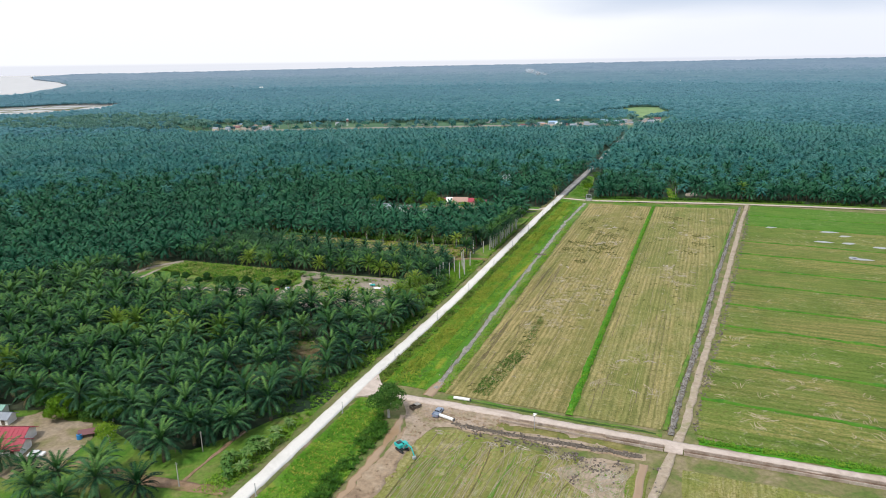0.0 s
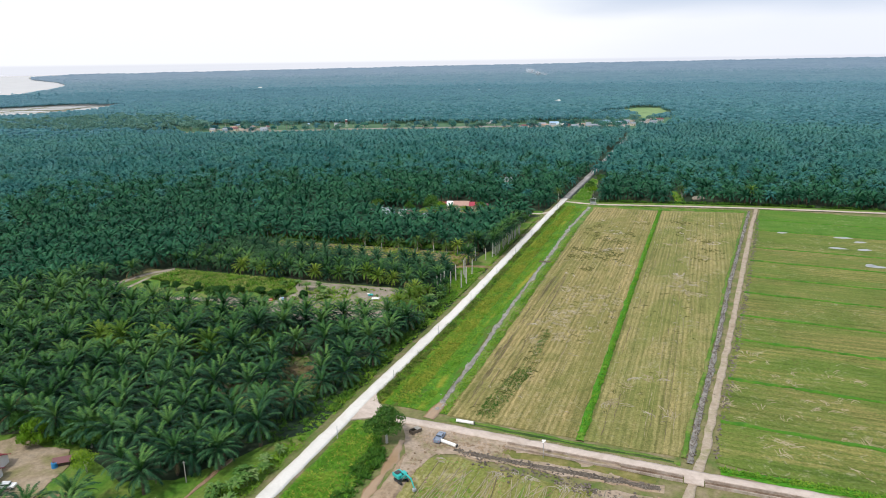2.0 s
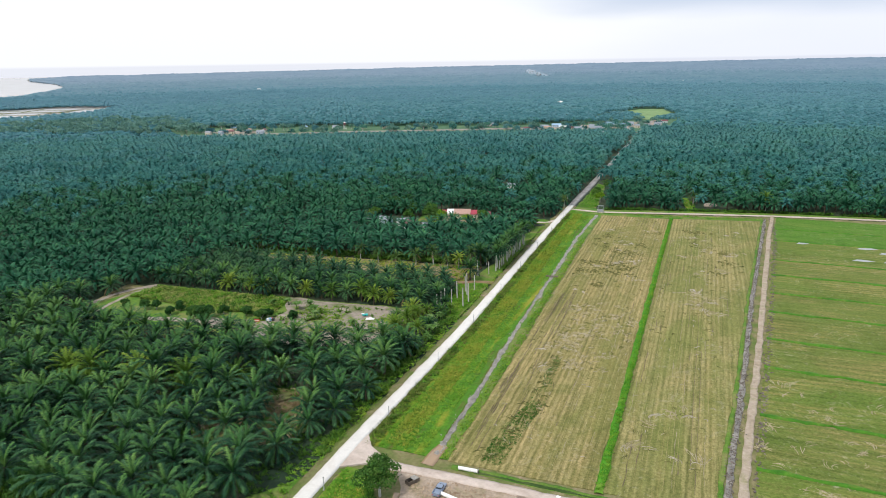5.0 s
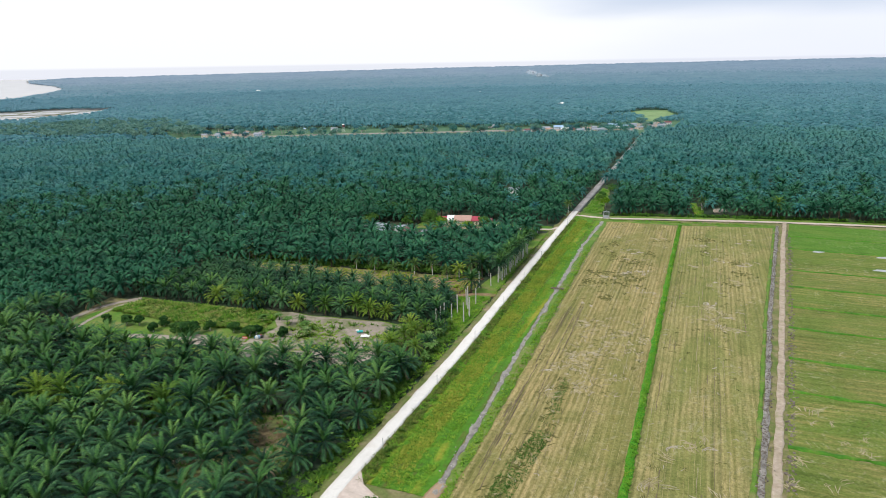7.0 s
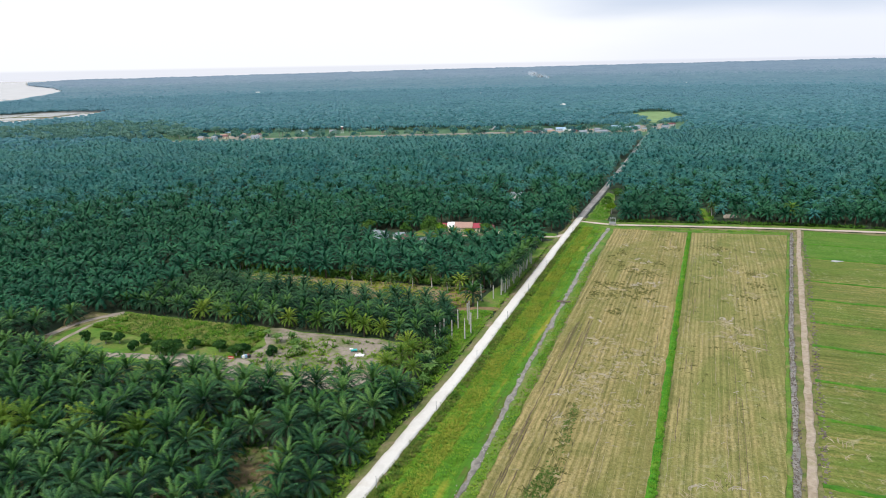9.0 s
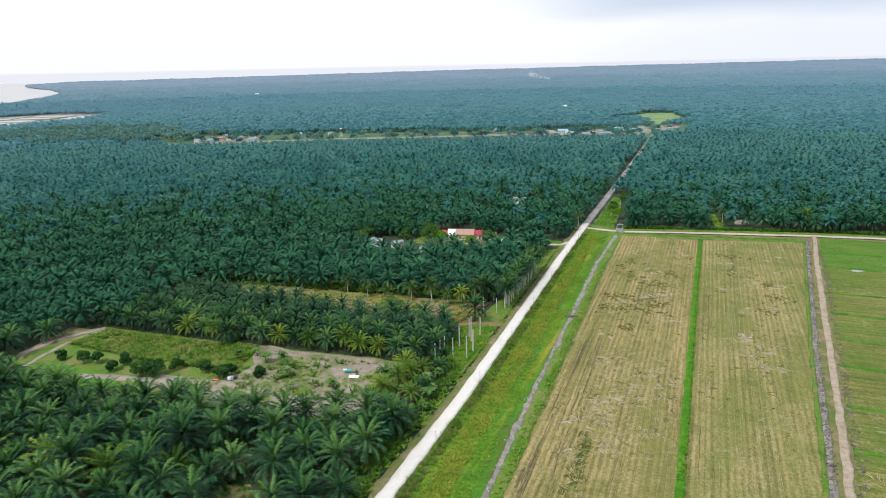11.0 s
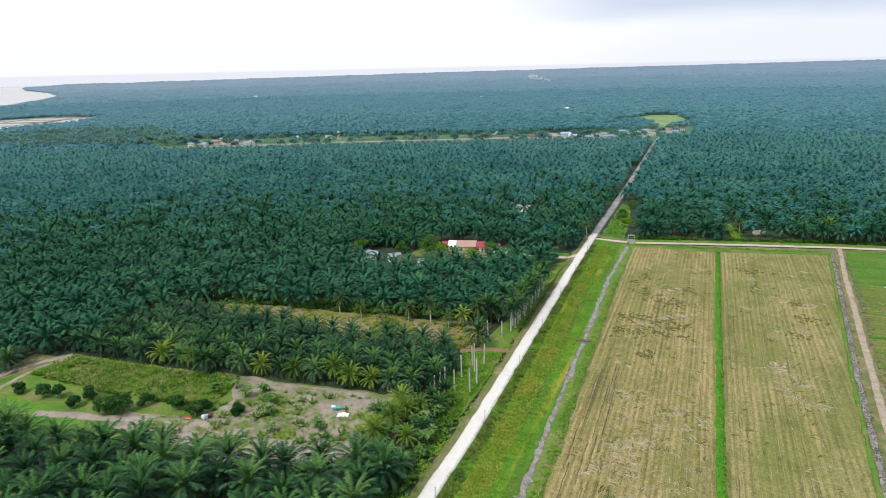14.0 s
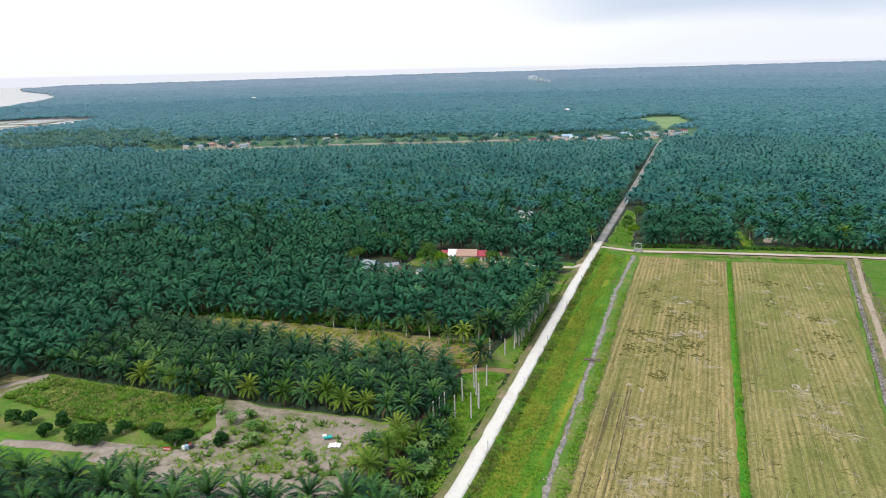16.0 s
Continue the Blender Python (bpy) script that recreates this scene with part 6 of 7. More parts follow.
def tufts(name, poly, count, h, spread, mat, label, z, seed, blades=5, where=None, category="grass"):
    at = sown(poly, count, seed, where)
    g = np.random.default_rng(seed + 1)
    v, t = scatter([tuft(seed * 10 + k, blades, h, spread) for k in range(5)], at, np.full(len(at), z), g.uniform(0.6, 1.3, len(at)), seed)
    stuff(name, v, t, [mat], label, category)


M_BLADE = leaf_mat("grass_blades", (0.09, 0.26, 0.02), (0.15, 0.34, 0.03), (0.28, 0.40, 0.05), 0.15, 0.6, 0.1, 0.35)
M_BLADE_DRY = leaf_mat("yellow_grass_blades", (0.21, 0.29, 0.035), (0.33, 0.38, 0.055), (0.46, 0.44, 0.09), 0.2, 0.6, 0.1, 0.35)
M_SCRUB = leaf_mat("low_scrub_leaf", (0.035, 0.11, 0.015), (0.06, 0.16, 0.02), (0.13, 0.22, 0.04), 0.4, 0.6, 0.1, 0.3)
M_CROP = leaf_mat("vegetable_leaf", (0.13, 0.25, 0.045), (0.24, 0.35, 0.07), (0.46, 0.43, 0.17), 0.35, 0.6, 0.1, 0.35)
VERGE = [(-88.8, 168), (-72.8, 168), (-74.4, 260), (-76, 330), (-77.5, 400), (-76.5, 462), (-91, 464), (-90.2, 330)]
tufts("verge_grass", VERGE, 7000, 0.55, 0.6, M_BLADE, "tufts of bright green verge grass", 0.1, 1)
tufts("dry_verge_grass", [(-84, 170), (-78, 170), (-79.6, 300), (-82, 400), (-82.5, 455), (-87.5, 455), (-86.4, 330)], 7000, 0.6, 0.6, M_BLADE_DRY, "tufts of yellowing verge grass", 0.1, 2, 4, -0.5)
M_WEEDSCRUB = leaf_mat("mixed_weed_leaf", (0.08, 0.14, 0.025), (0.15, 0.205, 0.04), (0.30, 0.24, 0.11), 0.5, 0.6, 0.1, 0.3)
tufts("roadside_scrub", [(-89.4, 168), (-86.2, 168), (-85.6, 250), (-87.4, 330), (-89.8, 455), (-92, 455), (-90.0, 330), (-88.4, 250)], 2200, 0.7, 0.75, M_WEEDSCRUB, "low olive and brownish weeds along the road's edge", 0.1, 3, 9, -0.3, "scrub")
tufts("roadside_bushes", [(-89.0, 168), (-86.0, 168), (-86.0, 250), (-87.6, 330), (-90, 455), (-92, 455), (-90.0, 330), (-88.4, 250)], 260, 1.0, 0.9, M_SCRUB, "dark green bushes along the road's edge", 0.1, 33, 14, 0.1, "scrub")
tufts("south_verge_grass", [(-88, 60), (-73.5, 60), (-73.5, 140), (-80, 156), (-88, 156)], 4000, 0.45, 0.8, M_BLADE, "rank green grass beside the ditch", 0.1, 4)
tufts("dry_ditch_grass", [(-87, 60), (-76, 60), (-76, 140), (-81, 155), (-87, 155)], 450, 0.5, 0.8, M_BLADE_DRY, "yellowing grass beside the ditch", 0.1, 23, 5, 0.1)
tufts("ditch_scrub", [(-77, 90), (-72.6, 90), (-73, 144), (-78, 150)], 500, 1.0, 1.0, M_SCRUB, "dark green scrub along the ditch", 0.1, 5, 12, -0.2, "scrub")
tufts("bund_blades", [(-29.7, 168), (-27.9, 168), (-27.7, 458), (-29.4, 458)], 1900, 0.5, 0.5, M_BLADE, "lush grass on the field bund", 0.45, 6, 5, -1.0)
tufts("front_edge_grass", [(5, 164.6), (90, 166), (90, 168.6), (5, 167)], 1200, 0.6, 0.6, M_BLADE, "lush grass along the farm road", 0.15, 7, 5, -1.0)
tufts("bank_grass", [(-68.2, 168), (-65.6, 168), (-67, 260), (-70, 395), (-72.6, 395), (-70, 260)], 1600, 0.5, 0.5, M_BLADE, "grass on the drain bank", 0.1, 8, 5, -0.4)
CROPS = [(-240, 238), (-238, 252), (-172, 257), (-168, 240), (-186, 237), (-205, 236)]
tufts("clearing_crops", CROPS, 3600, 0.9, 0.95, M_CROP, "yellow-green vegetable crops", -0.1, 9, 9, -0.4, "crops")
tufts("clearing_bushes", CROPS, 520, 1.2, 1.2, M_BLADE, "bright green leafy bushes among the crops", -0.1, 21, 16, -0.2, "crops")
tufts("clearing_scrub", CROPS, 380, 1.2, 1.6, M_SCRUB, "dark scrub among the crops", -0.1, 22, 12, -0.2, "crops")
tufts("clearing_weeds", [(-182, 224), (-172, 236), (-160, 254), (-118, 260), (-116, 240), (-140, 222)], 1100, 0.7, 0.75, M_BLADE, "scattered green weeds on sandy soil", -0.05, 10, 8, 0.1, "weeds")
tufts("clearing_undergrowth", [(-168, 222), (-164, 256), (-119, 261), (-114, 246), (-130, 222)], 110, 1.3, 1.4, M_SCRUB, "leafy scrub on sandy soil", 0.0, 24, 14, 0.3, "scrub")
tufts("fallow_weeds", CLEAR_2, 1500, 0.7, 0.9, M_BLADE_DRY, "straggling yellow weeds on the fallow strip", -0.1, 11, 6, 0.0, "weeds")
tufts("fallow_scrub", [(-150, 299), (-112, 300), (-110, 326), (-135, 322), (-152, 318)], 70, 1.2, 1.2, M_BLADE, "green scrub on the fallow strip", -0.1, 12, 14, 0.2, "scrub")
tufts("understorey", [(-99, 160), (-96.5, 160), (-97.5, 260), (-103, 262), (-104, 200)], 500, 1.0, 1.0, M_SCRUB, "scrub under the roadside palms", -0.2, 13, 12, -0.3, "scrub")
tufts("roadside_weeds", [(-104, 104), (-95.3, 104), (-95.3, 250), (-97.5, 430), (-99.5, 430), (-98.5, 250), (-99.5, 150)], 2000, 0.6, 0.7, M_BLADE, "weeds along the road's shoulder", -0.1, 14, 6, 0.1, "weeds")
tufts("plantation_weeds", [(-190, 120), (-100, 140), (-100, 235), (-150, 215), (-230, 200)], 3500, 0.8, 1.0, M_SCRUB, "weeds and ferns under the palms", -0.5, 15, 7, -0.1, "weeds")
tufts("stubble_regrowth", [(-62, 90), (-10, 90), (-9, 146), (-40, 146), (-60, 148)], 1500, 0.3, 0.5, M_BLADE, "green rice regrowth in the stubble", 0.06, 18, 4, 0.25)
tufts("field_regrowth", [(-58, 170), (-53, 170), (-49.6, 204), (-51.2, 236), (-53.6, 238), (-54, 205), (-58, 184)], 2200, 0.28, 0.40, M_SCRUB, "dark green regrowth across the stubble", 0.14, 19, 4, 0.2)
tufts("pole_grass", [(-111, 266), (-97.5, 258), (-98, 302), (-110, 298)], 1500, 0.8, 0.8, M_BLADE, "rank grass around dead stems", -0.1, 16, 6, -0.6)
tufts("corner_grass_blades", [(-90, 476), (-78, 476), (-80, 520), (-84, 560), (-89, 568)], 700, 0.6, 0.8, M_BLADE, "grass on the wedge beside the lane", 0.1, 17, 5, -0.6)


def ribbons(name, curves, mat, label, category, z):
    """Low rounded windrows along curves of (x, y, width)."""
    vs, ts, k = [], [], 0
    for c in curves:
        n = len(c)
        p = np.array([q[:2] for q in c], float)
        d = np.gradient(p, axis=0)
        d /= np.linalg.norm(d, axis=1)[:, None] + 1e-6
        s = np.stack([d[:, 1], -d[:, 0]], 1)
        w = np.array([q[2] for q in c])[:, None]
        for side, h in ((-1, -0.02), (0, 0.16), (1, -0.02)):
            vs.append(np.column_stack([p + s * w * side * 0.5, np.full(n, z) + h * np.minimum(1, w[:, 0] * 3)]))
        i = np.arange(n - 1)
        for a, b in ((0, n), (n, 2 * n)):
            ts.append(np.stack([k + a + i, k + b + i, k + a + i + 1], 1))
            ts.append(np.stack([k + a + i + 1, k + b + i, k + b + i + 1], 1))
        k += 3 * n
    stuff(name, np.concatenate(vs), np.concatenate(ts), [mat], label, category)


sr = np.random.default_rng(31)
# flattened stubble, and also the shadow strokes painted beside straw
M_FLAT = earth_mat("flat_stubble_and_shade", (0.075, 0.082, 0.022), (0.115, 0.118, 0.034), (0.18, 0.165, 0.058), 0.3, 1.5)


def swirl(x, y, reach, count, width, wild=1.0, heading=1.5708, long=1.0):
    """Bundles of three to five nearly parallel curved lines, as raked or washed straw lies."""
    out = []
    while len(out) < count:
        a0, q0 = heading + sr.normal(0, 0.6), np.array([x, y]) + sr.normal(0, reach * 0.45, 2)
        bend, L = sr.normal(0, 0.34) * wild, sr.uniform(1.6, max(2.4, min(6.0, reach))) * long
        for j in range(int(sr.integers(3, 6))):
            a, q, c = a0 + sr.normal(0, 0.06), q0 + sr.normal(0, 0.3, 2) + j * 0.5 * np.array([-math.sin(a0), math.cos(a0)]), []
            q = q + sr.uniform(0, 1.2) * np.array([math.cos(a0), math.sin(a0)])
            for k in range(9):
                c.append((q[0], q[1], width * sr.uniform(0.6, 1.1) * (0.15 if k in (0, 8) else 0.6 if k in (1, 7) else 1)))
                q = q + L / 8 * np.array([math.cos(a), math.sin(a)])
                a += bend * (1 if k < 5 else -0.6) + sr.normal(0, 0.12)
            out.append(c)
    return out[:count]


STRAW_AT = [(-64, 441, 4), (-50, 390, 6), (-48, 351, 5), (-42, 355, 6), (-55, 341, 6), (-52, 283, 5), (-47, 269, 6), (-41, 279, 4), (-34, 277, 4), (-12, 410, 7), (-5, 388, 7), (5, 385, 6), (-11, 317, 6), (-5, 308, 6), (-9, 293, 6), (-3, 292, 5), (-9, 343, 6), (-53, 253, 5), (-48, 257, 6), (-52, 245, 6), (-50, 241, 5), (-44, 233, 5), (-57, 226, 4), (-17, 203, 8), (-12, 210, 7), (-6, 311, 7), (-10, 301, 6), (-22, 186, 7), (-10, 186, 6), (-46, 262, 7), (-44, 372, 6), (-58, 415, 6), (-40, 420, 5), (-14, 372, 6), (0, 352, 5), (-38, 243, 5)]
curves, shade, tan = [], [], []
# flattened hollows in the stubble: x, y and half widths
for x, y, a, b in [(-58.6, 350.1, 6, 3.5), (-51.0, 349.7, 7, 3), (-43.5, 345.1, 6, 4), (-62.1, 334.8, 6, 3.5), (-53.7, 335.6, 5, 3), (-46, 336, 6, 3), (-59.7, 403.7, 4, 4), (-58.9, 384.1, 4, 3), (-52.6, 374.9, 5, 4), (-45.7, 370.8, 5, 4), (-52.8, 315.8, 4, 4), (-64.9, 394.3, 3, 3), (-14.6, 399.2, 3.5, 3), (1.6, 367.8, 4, 4), (-14.4, 426.1, 8, 3), (-0.5, 384.6, 4, 4), (-3.5, 348.6, 3, 3), (-35.3, 416.8, 4, 2), (-40.7, 387.6, 5, 3), (-66.6, 352.0, 4, 3)]:
    for n in range(int(a * b * 0.9)):
        u, v = sr.normal(0, 0.55), sr.normal(0, 0.55)
        shade += swirl(x + a * u, y + b * 1.4 * v, 2.0, 4, 0.52, 1.4, 0.2, 0.7)
for x, y in [(-46.8, 351.1), (-44.3, 352.6), (-41.3, 354.3), (-38.2, 356.1), (-47.1, 390.1), (-44.9, 387.7), (-12.5, 410.9), (-14.0, 398.5), (5.4, 424.4), (9.0, 430.7), (3.9, 380.8), (5.1, 382.4), (-6.8, 383.4), (-9.7, 321.1), (-11.4, 318.0), (-37.9, 329.4), (-36.2, 328.5), (-58.4, 305.8)]:
    curves += swirl(x, y, 3.0, 6, 0.50, 1.0)
for x, y in ((-55.5, 172), (-55, 178), (-54, 185), (-53, 191), (-52, 197), (-51.5, 203), (-51.4, 209), (-51.8, 215), (-52, 221), (-52.2, 228), (-52.4, 234)):
    shade += swirl(x, y, 3.0, 14, 0.30)
    tan += swirl(x, y, 3.0, 3, 0.3)
for x, y, r in STRAW_AT:
    curves += swirl(x, y, r * 0.9, 5, 0.24)
    tan += swirl(x, y, r, 12, 0.3)
    # dark ribbons among the straw stand in for its shadow
    shade += swirl(x, y, r, 10, 0.20, 1.5, 1.5708, 0.6)
for i in range(46):
    x, y = float(sr.uniform(-57, -32)), float(sr.uniform(228, 292))
    tan += swirl(x, y, 2.6, 5, 0.42)
    shade += swirl(x, y, 2.6, 3, 0.20)
    curves += swirl(x, y, 2.0, 1, 0.26)
for i in range(200):
    shade += swirl(float(sr.uniform(-64, 10)), float(sr.uniform(240, 452)), 3.0, 2, 0.25)
    curves += swirl(float(sr.uniform(-64, 8)), float(sr.uniform(175, 452)), 2.2, 1, 0.2)


def on_fields(c):
    return all(-66 < q[0] < np.interp(q[1], [168, 236, 313, 420, 466], [-6, -1, 5, 15, 19]) and abs(q[0] + 28.8) > 2 and q[1] < 456 for q in c)


curves, shade, tan = ([c for c in group if on_fields(c)] for group in (curves, shade, tan))
ribbons("tan_straw", tan, P_TAN, "tan swirls of loose straw on the stubble", "straw", 0.15)
ribbons("flattened_stubble", shade, M_FLAT, "dark swirls of flattened stubble and painted shade beside straw", "stubble", 0.155)
ribbons("straw_windrows", curves, P_STRAW, "pale swirls of loose rice straw on the stubble", "straw", 0.17)
curves = []
for i in range(60):
    curves += swirl(float(sr.uniform(12, 70)), float(sr.uniform(172, 240)), 4, 3, 0.2)
for x, y in ((8, 200), (10, 212), (14, 235), (20, 180), (40, 190), (34, 206), (52, 186)):
    curves += swirl(x, y, 5, 18, 0.24)
ribbons("plot_straw", curves, P_TAN, "loose straw scattered on the rice plots", "straw", 0.15)
# harvester lanes: long ruts along the fields, arcs on the south field
curves, pale = [], []
for i in range(26):
    x, y = float(sr.uniform(-65.5, -56)), float(sr.uniform(172, 300))
    curves.append([(x + 0.10 * math.sin(k * 0.9 + i) - 0.02 * k * 0.5, y + k * sr.uniform(0.9, 1.4), 0.36 * sr.uniform(0.3, 1.1)) for k in range(int(sr.uniform(8, 30)))])
for i in range(120):
    x, y = float(sr.uniform(-64, 2)), float(sr.uniform(170, 440))
    if abs(x + 28.8) < 2.2 or x > np.interp(y, [168, 236, 313, 420, 466], [-7, -2, 4, 14, 18]):
        continue
    (curves if i % 3 == 0 else pale).append([(x + 0.12 * math.sin(k * 0.7 + i), y + k * 1.3, 0.30 * sr.uniform(0.3, 1.1)) for k in range(int(sr.uniform(6, 22)))])
lanes = []
for x0, x1, y0, y1 in ((-65, -31.5, 170, 330), (-26.5, 12, 170, 400)):
    x = x0
    while x < x1:
        x += float(sr.uniform(0.9, 1.7))
        y = y0 + float(sr.uniform(0, 25))
        while y < y1:
            n = int(sr.uniform(15, 60))
            lim = np.interp(y, [168, 236, 313, 420, 466], [-7, -2, 4, 14, 18])
            c = [(x + 0.15 * math.sin(k * 0.12 + x), y + k * 2.2, 0.18 * sr.uniform(0.3, 1.2)) for k in range(n) if y + k * 2.2 < y1 and x < min(x1, lim)]
            if len(c) > 4:
                (curves if sr.random() < 0.07 else lanes).append(c)
            y += n * 2.2 + float(sr.uniform(1, 14))
arcs = []
for i in range(140):
    x0, top = -61 + i * 0.37 + float(sr.normal(0, 0.2)), 143 - float(sr.uniform(2, 9))
    turn, a, q, c = float(sr.uniform(-0.012, 0.022)), math.pi / 2 - 0.02, np.array([x0, float(sr.uniform(85, 118))]), []
    for k in range(60):
        c.append((q[0], q[1], 0.22 * sr.uniform(0.3, 1.2)))
        q = q + 1.1 * np.array([math.cos(a), math.sin(a)])
        a -= turn * (1 if q[1] > top - 9 else 0.04) * 1.6
        if q[1] > 146 or a < 0.1 or sr.random() < 0.015:
            break
    c = [w for w in c if -62 < w[0] < -9.5 and w[1] < 146]
    if len(c) > 4:
        (curves if i % 24 == 0 else arcs).append(c)
ribbons("wheel_ruts", curves, M_RUT, "dark broken harvester ruts in the stubble", "ruts", 0.15)
ribbons("stubble_lanes", lanes, P_LANE, "long straw-yellow rows left by the harvester", "straw", 0.135)
ribbons("harvester_arcs", arcs, M_ARC, "tan arcs left where the harvester turned", "straw", 0.13)
ribbons("pale_lanes", pale, P_TAN, "pale straw lanes left by the harvester", "straw", 0.13)
curves = []
for x, y in ((-46, 147), (-38, 146), (-28, 146.5), (-20, 145), (-16, 140), (-12, 143), (-54, 148), (-24, 138), (-18, 134)):
    curves += swirl(x, y, 5, 16, 0.28)
ribbons("field_straw", [c for c in curves if all(-62 < q[0] < -9 and q[1] < 149 for q in c)], P_STRAW, "trampled straw at the field's end", "straw", 0.14)


def lumps(name, at, size, mat, label, category, z, seed):
    """Heaps of broken earth: small uneven stones of soil."""
    g = np.random.default_rng(seed)
    bm = bmesh.new()
    bmesh.ops.create_icosphere(bm, subdivisions=1, radius=1)
    v0, t0 = np.array([tuple(v.co) for v in bm.verts]), np.array([[v.index for v in f.verts] for f in bm.faces])
    bm.free()
    kinds = [(v0 * g.uniform(0.6, 1.25, (len(v0), 1)) * np.array([1, 0.8, 0.55]), t0) for _ in range(4)]
    at = np.array(at)
    v, t = scatter(kinds, at, np.full(len(at), z), size * g.uniform(0.4, 1.3, len(at)), seed)
    stuff(name, v, t, [mat], label, category)


lr = np.random.default_rng(77)
at = [(x, 151.6 + (x + 55) * 0.035 + lr.normal(0, 0.7)) for x in lr.uniform(-57, -8, 320)]
for x, y, r in ((-42, 148, 3), (-36, 149.5, 2), (-30, 149, 3), (-24, 147.5, 3), (-20, 145.5, 3), (-15, 143.5, 3), (-12, 147, 2), (-50, 149, 2), (-22, 139, 1.6), (-13, 131, 2), (-3.4, 149, 1.0), (-3.4, 141, 1.4), (-3, 134, 1.2)):
    at += [(x + r * lr.normal(0, 0.6), min(151, y + r * lr.normal(0, 0.5))) for _ in range(int(12 * r))]
lumps("canal_clods", at, 0.36, P_CLOD, "dark clods thrown up beside the canal", "earth", 0.2, 1)
at = [(np.interp(y, [166, 194, 236, 313, 420, 474], [-2, 0, 4, 10, 20, 25]) + 0.1 + lr.normal(0, 0.6), y) for y in lr.uniform(166, 474, 1300)]
lumps("ditch_clods", at, 0.27, P_CLOD, "grey clods along the field ditch", "earth", 0.32, 2)
at = [(np.interp(y, [171, 203, 255, 344, 436], [4.3, 7, 12, 20, 28]) + lr.normal(0, 0.6), y) for y in lr.uniform(170, 478, 620)]
lumps("plot_clods", at, 0.42, P_CLOD, "dark clods along the rice plots", "earth", 0.2, 3)
at = [(-65 + lr.normal(0, 2.2), y) for y in lr.uniform(95, 158, 220)] + [(x, 155.5 + (x + 60) * 0.03 + lr.normal(0, 1.8)) for x in lr.uniform(-70, -44, 240)]
lumps("dug_earth", at, 0.4, M_DIRT, "freshly dug lumps of brown earth", "earth", 0.12, 4)
at = [(np.interp(y, [168, 205, 260, 322, 395, 460], [-69.5, -70.2, -72.2, -73.3, -75, -73.5]) + lr.normal(0, 0.8), y) for y in lr.uniform(170, 460, 420)]
lumps("drain_stones", at, 0.28, M_CONCRETE, "pale stones in the drain", "stones", 0.1, 5)

# loose things in the clearing
e = thing("tarpaulin", -128, 247, 0.1, 20, "crumpled white plastic sheet on the sand", "sheet")
bm = bmesh.new()
bmesh.ops.create_grid(bm, x_segments=10, y_segments=8, size=1, matrix=Matrix.Diagonal((1.6, 1.1, 1, 1)))
for q in bm.verts:
    q.co.z = 0.25 + 0.22 * noise.noise(q.co * 1.3)
    q.co.x += 0.3 * noise.noise(q.co + Vector((3, 1, 0)))
bmesh.ops.solidify(bm, geom=bm.faces[:], thickness=0.04)
part("sheet", bm, P_WHITE, e)
e = thing("garden_cart", -131.5, 249.5, 0.0, 30, "small teal cart with a pale load", "cart")
part("tray", built((box, 0, 0, 0.4, 2.2, 1.2, 0.5, 0, 0.06)), P_TEAL, e)
part("load", built((box, -0.9, 0.2, 0.9, 1.2, 0.9, 0.3, 0, 0.08)), P_WHITE, e)
for s in (-1, 1):
    wheel(e, 0, s * 0.65, 0.3, 0.15)
e = thing("rubbish_pile", -164.5, 233, 0.0, 10, "heap of coloured sacks and cloths", "rubbish")
for i, (m, dx, dy) in enumerate([(P_BLUEPLASTIC, -0.8, 0), (P_WHITE, 0.2, 0.2), (P_REDPLASTIC, 0.6, 0.9), (P_DARK, 1.3, 0.6), (P_WHITE, -0.2, -0.6), (P_BLUE, 0.4, -0.3)]):
    part("sack", built((box, dx, dy, 0.02 * i, 1.2, 0.8, 0.7 + 0.12 * i, i * 40, 0.2)), m, e)
e = thing("sign_board", -168.5, 230.5, 0.0, 15, "small red board lying in the clearing", "board")
part("board", built((box, 0, 0, 0.2, 2.0, 0.12, 0.9)), P_REDPLASTIC, e)
part("stripe", built((box, 0, -0.08, 0.5, 1.8, 0.05, 0.25)), P_WHITE, e)
for s in (-1, 1):
    part("leg", built((box, s * 0.8, 0, 0, 0.08, 0.08, 0.3)), P_TIMBER, e)
tufts("bed_rows", [(-146, 228), (-145, 232), (-136, 236), (-134, 232)], 90, 0.6, 0.6, M_BLADE, "short green rows on a garden bed", 0.05, 47, 7, -0.6, "crops")
# shallow puddles on the far plots
for i, (x, y, w) in enumerate([(69, 417, 5), (63, 393, 5), (76, 410, 3), (75, 393, 3.5), (75, 363, 6), (89, 389, 4), (40, 420, 3), (72, 365, 3)]):
    patch("puddle", [(x - w, y - 1.2), (x, y - 2.2), (x + w, y), (x + w * 0.4, y + 1.8), (x - w * 0.6, y + 1.4)], 0.19, M_POND, "shallow pale puddle on a rice plot", "puddle", 1.0, ragged=0.8, skirt=0.1)


# ---- thin smoke over the far woods ----
M_SMOKE, nt, b, pos = base_mat("thin_smoke", 1.0, 0.0)
b.inputs["Base Color"].default_value = (0.85, 0.87, 0.90, 1)
mx, tb = nt.nodes.new("ShaderNodeMixShader"), nt.nodes.new("ShaderNodeBsdfTransparent")
nt.links.new(math_of(nt, "MULTIPLY", noise_of(nt, pos, 0.04, 3, 0.6), 0.15), mx.inputs[0])
nt.links.new(tb.outputs[0], mx.inputs[1])
nt.links.new(b.outputs[0], mx.inputs[2])
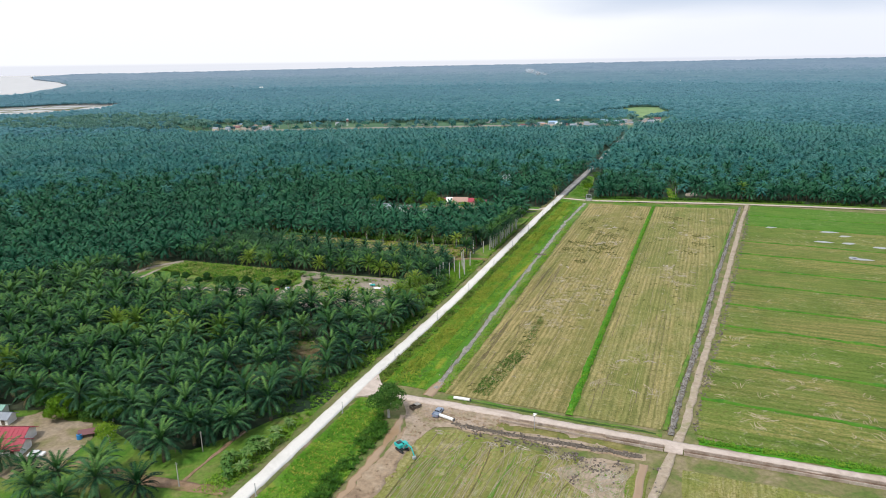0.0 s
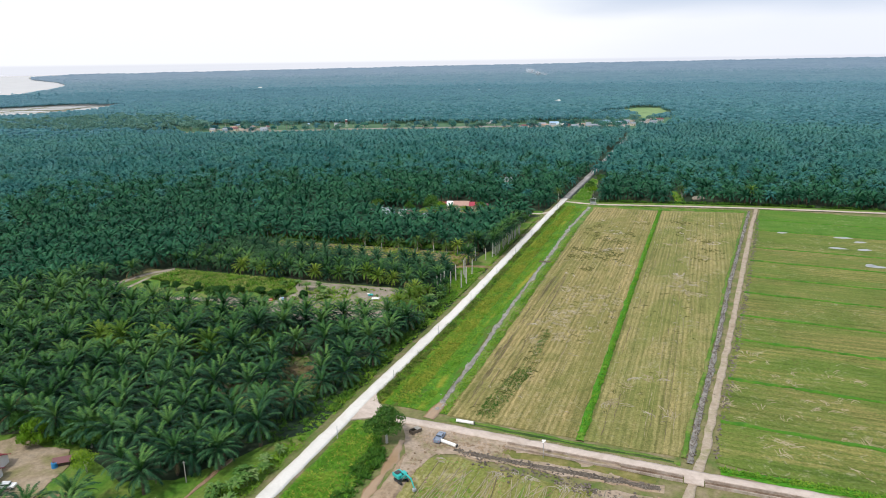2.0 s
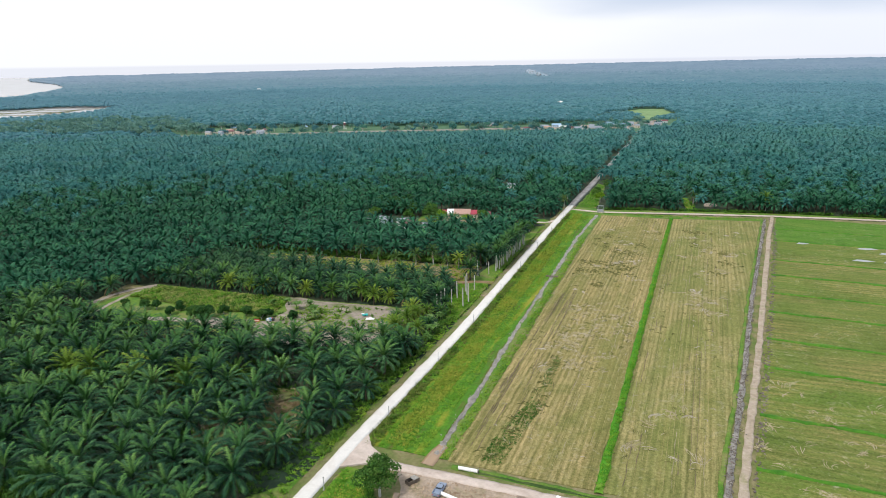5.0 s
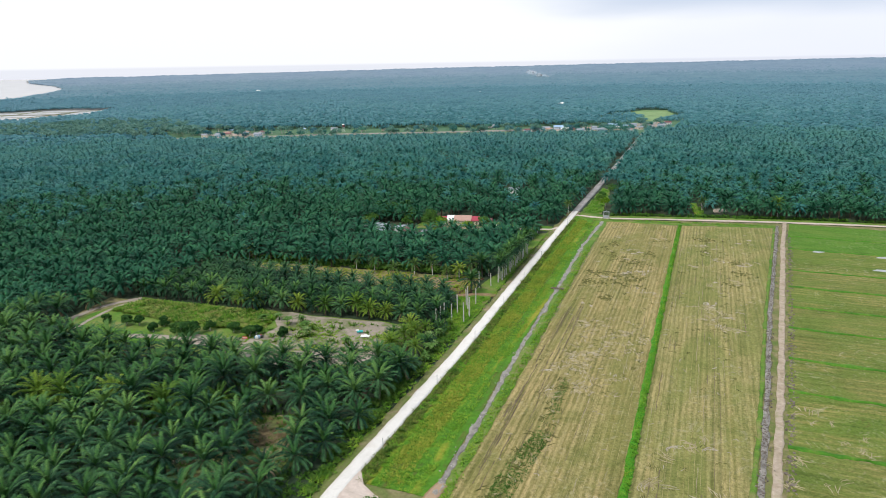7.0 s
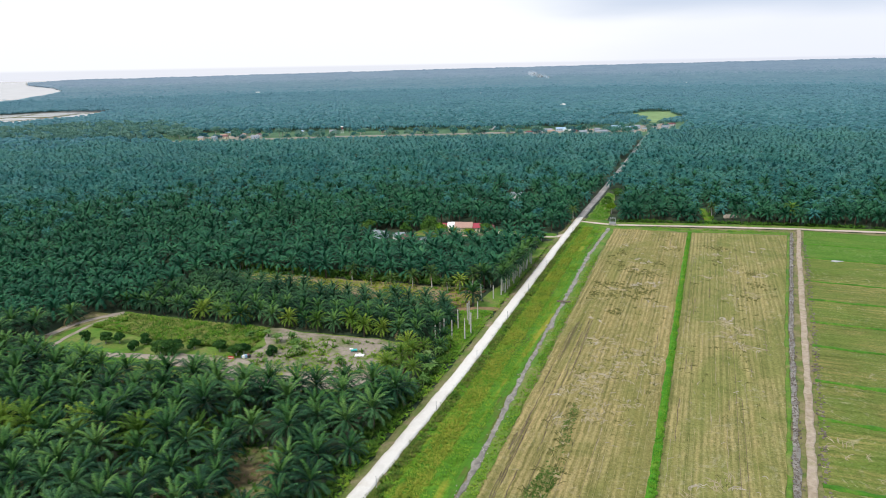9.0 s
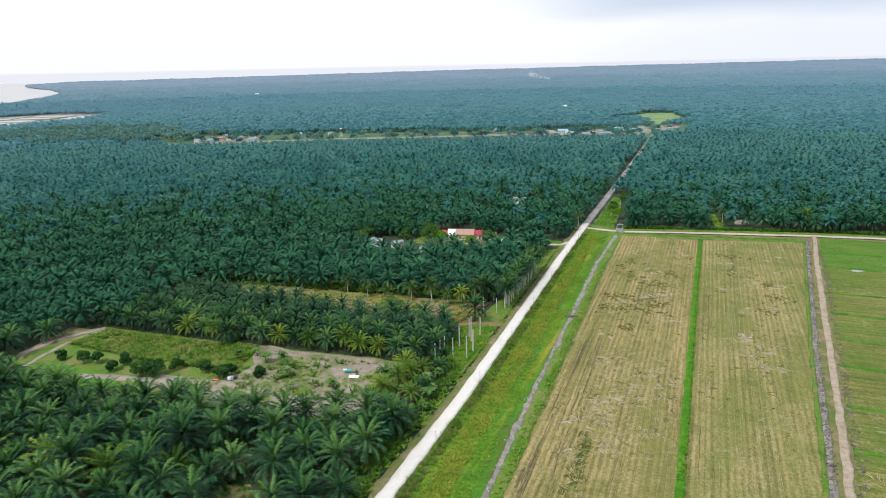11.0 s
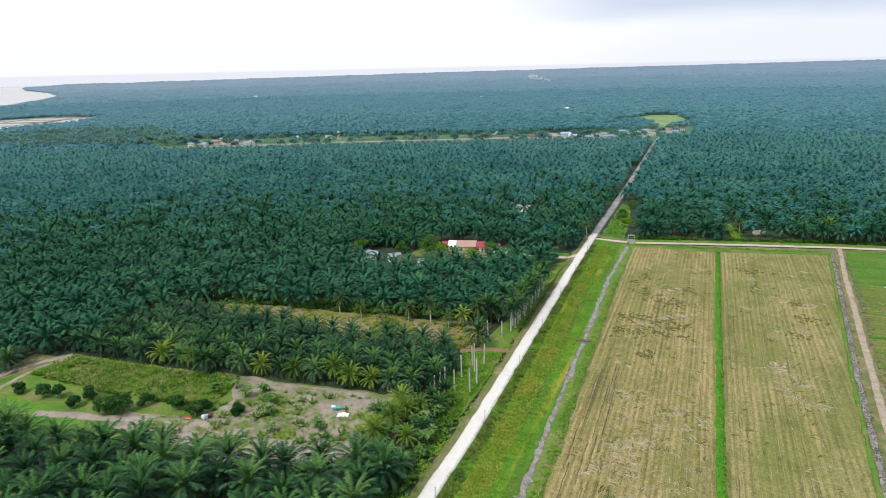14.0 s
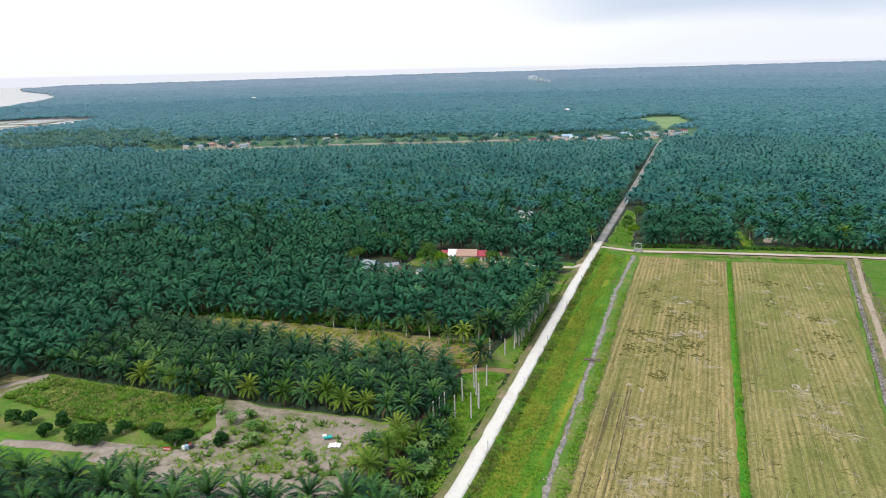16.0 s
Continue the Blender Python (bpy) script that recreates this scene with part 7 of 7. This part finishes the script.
nt.links.new(mx.outputs[0], nt.nodes["Material Output"].inputs["Surface"])
sm = np.random.default_rng(5)
e = thing("smoke_plume", -800, 3560, float(land_height(-800, 3560)) + 4, 0, "thin pale smoke drifting from a far fire", "smoke")
for i in range(14):
    u = i / 13
    bm = bmesh.new()
    r = 7 + 9 * u
    bmesh.ops.create_icosphere(bm, subdivisions=2, radius=1, matrix=pose(-95 * u + sm.normal(0, 6), sm.normal(0, 8), 2 + 24 * u ** 0.8 + sm.normal(0, 4)) @ Matrix.Diagonal((r * 1.4, r, r * 0.75, 1)))
    for q in bm.verts:
        q.co += Vector((noise.noise(q.co * 0.08), 0, noise.noise(q.co * 0.08 + Vector((5, 0, 0))))) * 5
    part("puff", bm, M_SMOKE, e)

tufts("cut_fronds", [(-124, 152), (-109, 159), (-108, 172), (-114, 184), (-124, 190), (-131, 184), (-126, 172), (-138, 164)], 260, 0.5, 1.5, M_DRYLEAF, "heaps of dry grey-brown cut palm fronds", -0.4, 41, 10, 0.1, "litter")
tufts("edge_undergrowth", [(-72, 473), (-30, 482), (30, 493), (111, 501), (111, 507), (30, 499), (-30, 488), (-72, 480)], 800, 1.6, 1.8, M_SCRUB, "dark scrub under the plantation edge", -0.1, 42, 10, -0.5, "scrub")
tufts("strip_undergrowth", [(-240, 314), (-176, 322), (-110, 330), (-110, 340), (-176, 332), (-240, 326)], 700, 1.5, 1.8, M_SCRUB, "dark scrub under the palm rows", -0.3, 43, 10, -0.5, "scrub")

e = thing("soil_mound", -6.3, 507.0, 0.1, 20, "pale heap of sandy spoil under the palms", "earth heap")
bm = bmesh.new()
bmesh.ops.create_icosphere(bm, subdivisions=4, radius=1.0, matrix=Matrix.Diagonal((4.2, 2.8, 1.7, 1)))
for q in bm.verts:
    q.co += q.co.normalized() * 0.5 * noise.noise(q.co * 0.9)
part("mound", bm, M_SAND, e)
tufts("lane_scrub", [(-20.1, 483.2), (-14.1, 483.2), (-18.1, 521.2), (-25.1, 521.2)], 110, 0.8, 0.8, M_BLADE, "green scrub along the lane", 0.1, 44, 8, -0.5, "scrub")
tufts("track_edge_grass", [(-86, 463), (-70, 460.5), (-30, 463), (22, 471), (24, 475), (-30, 468), (-72, 463.5)], 900, 0.6, 0.7, M_BLADE, "rank grass between field and track", 0.15, 45, 6, -0.6)
tufts("bund_edge_grass", [(-4.2, 168), (-2.9, 168), (3.1, 236), (9.1, 313), (19, 420), (23.6, 468), (22.4, 468), (17.8, 420), (7.9, 313), (1.9, 236)], 1500, 0.4, 0.45, M_BLADE, "grass along the ditch bund", 0.25, 46, 5, -0.8)
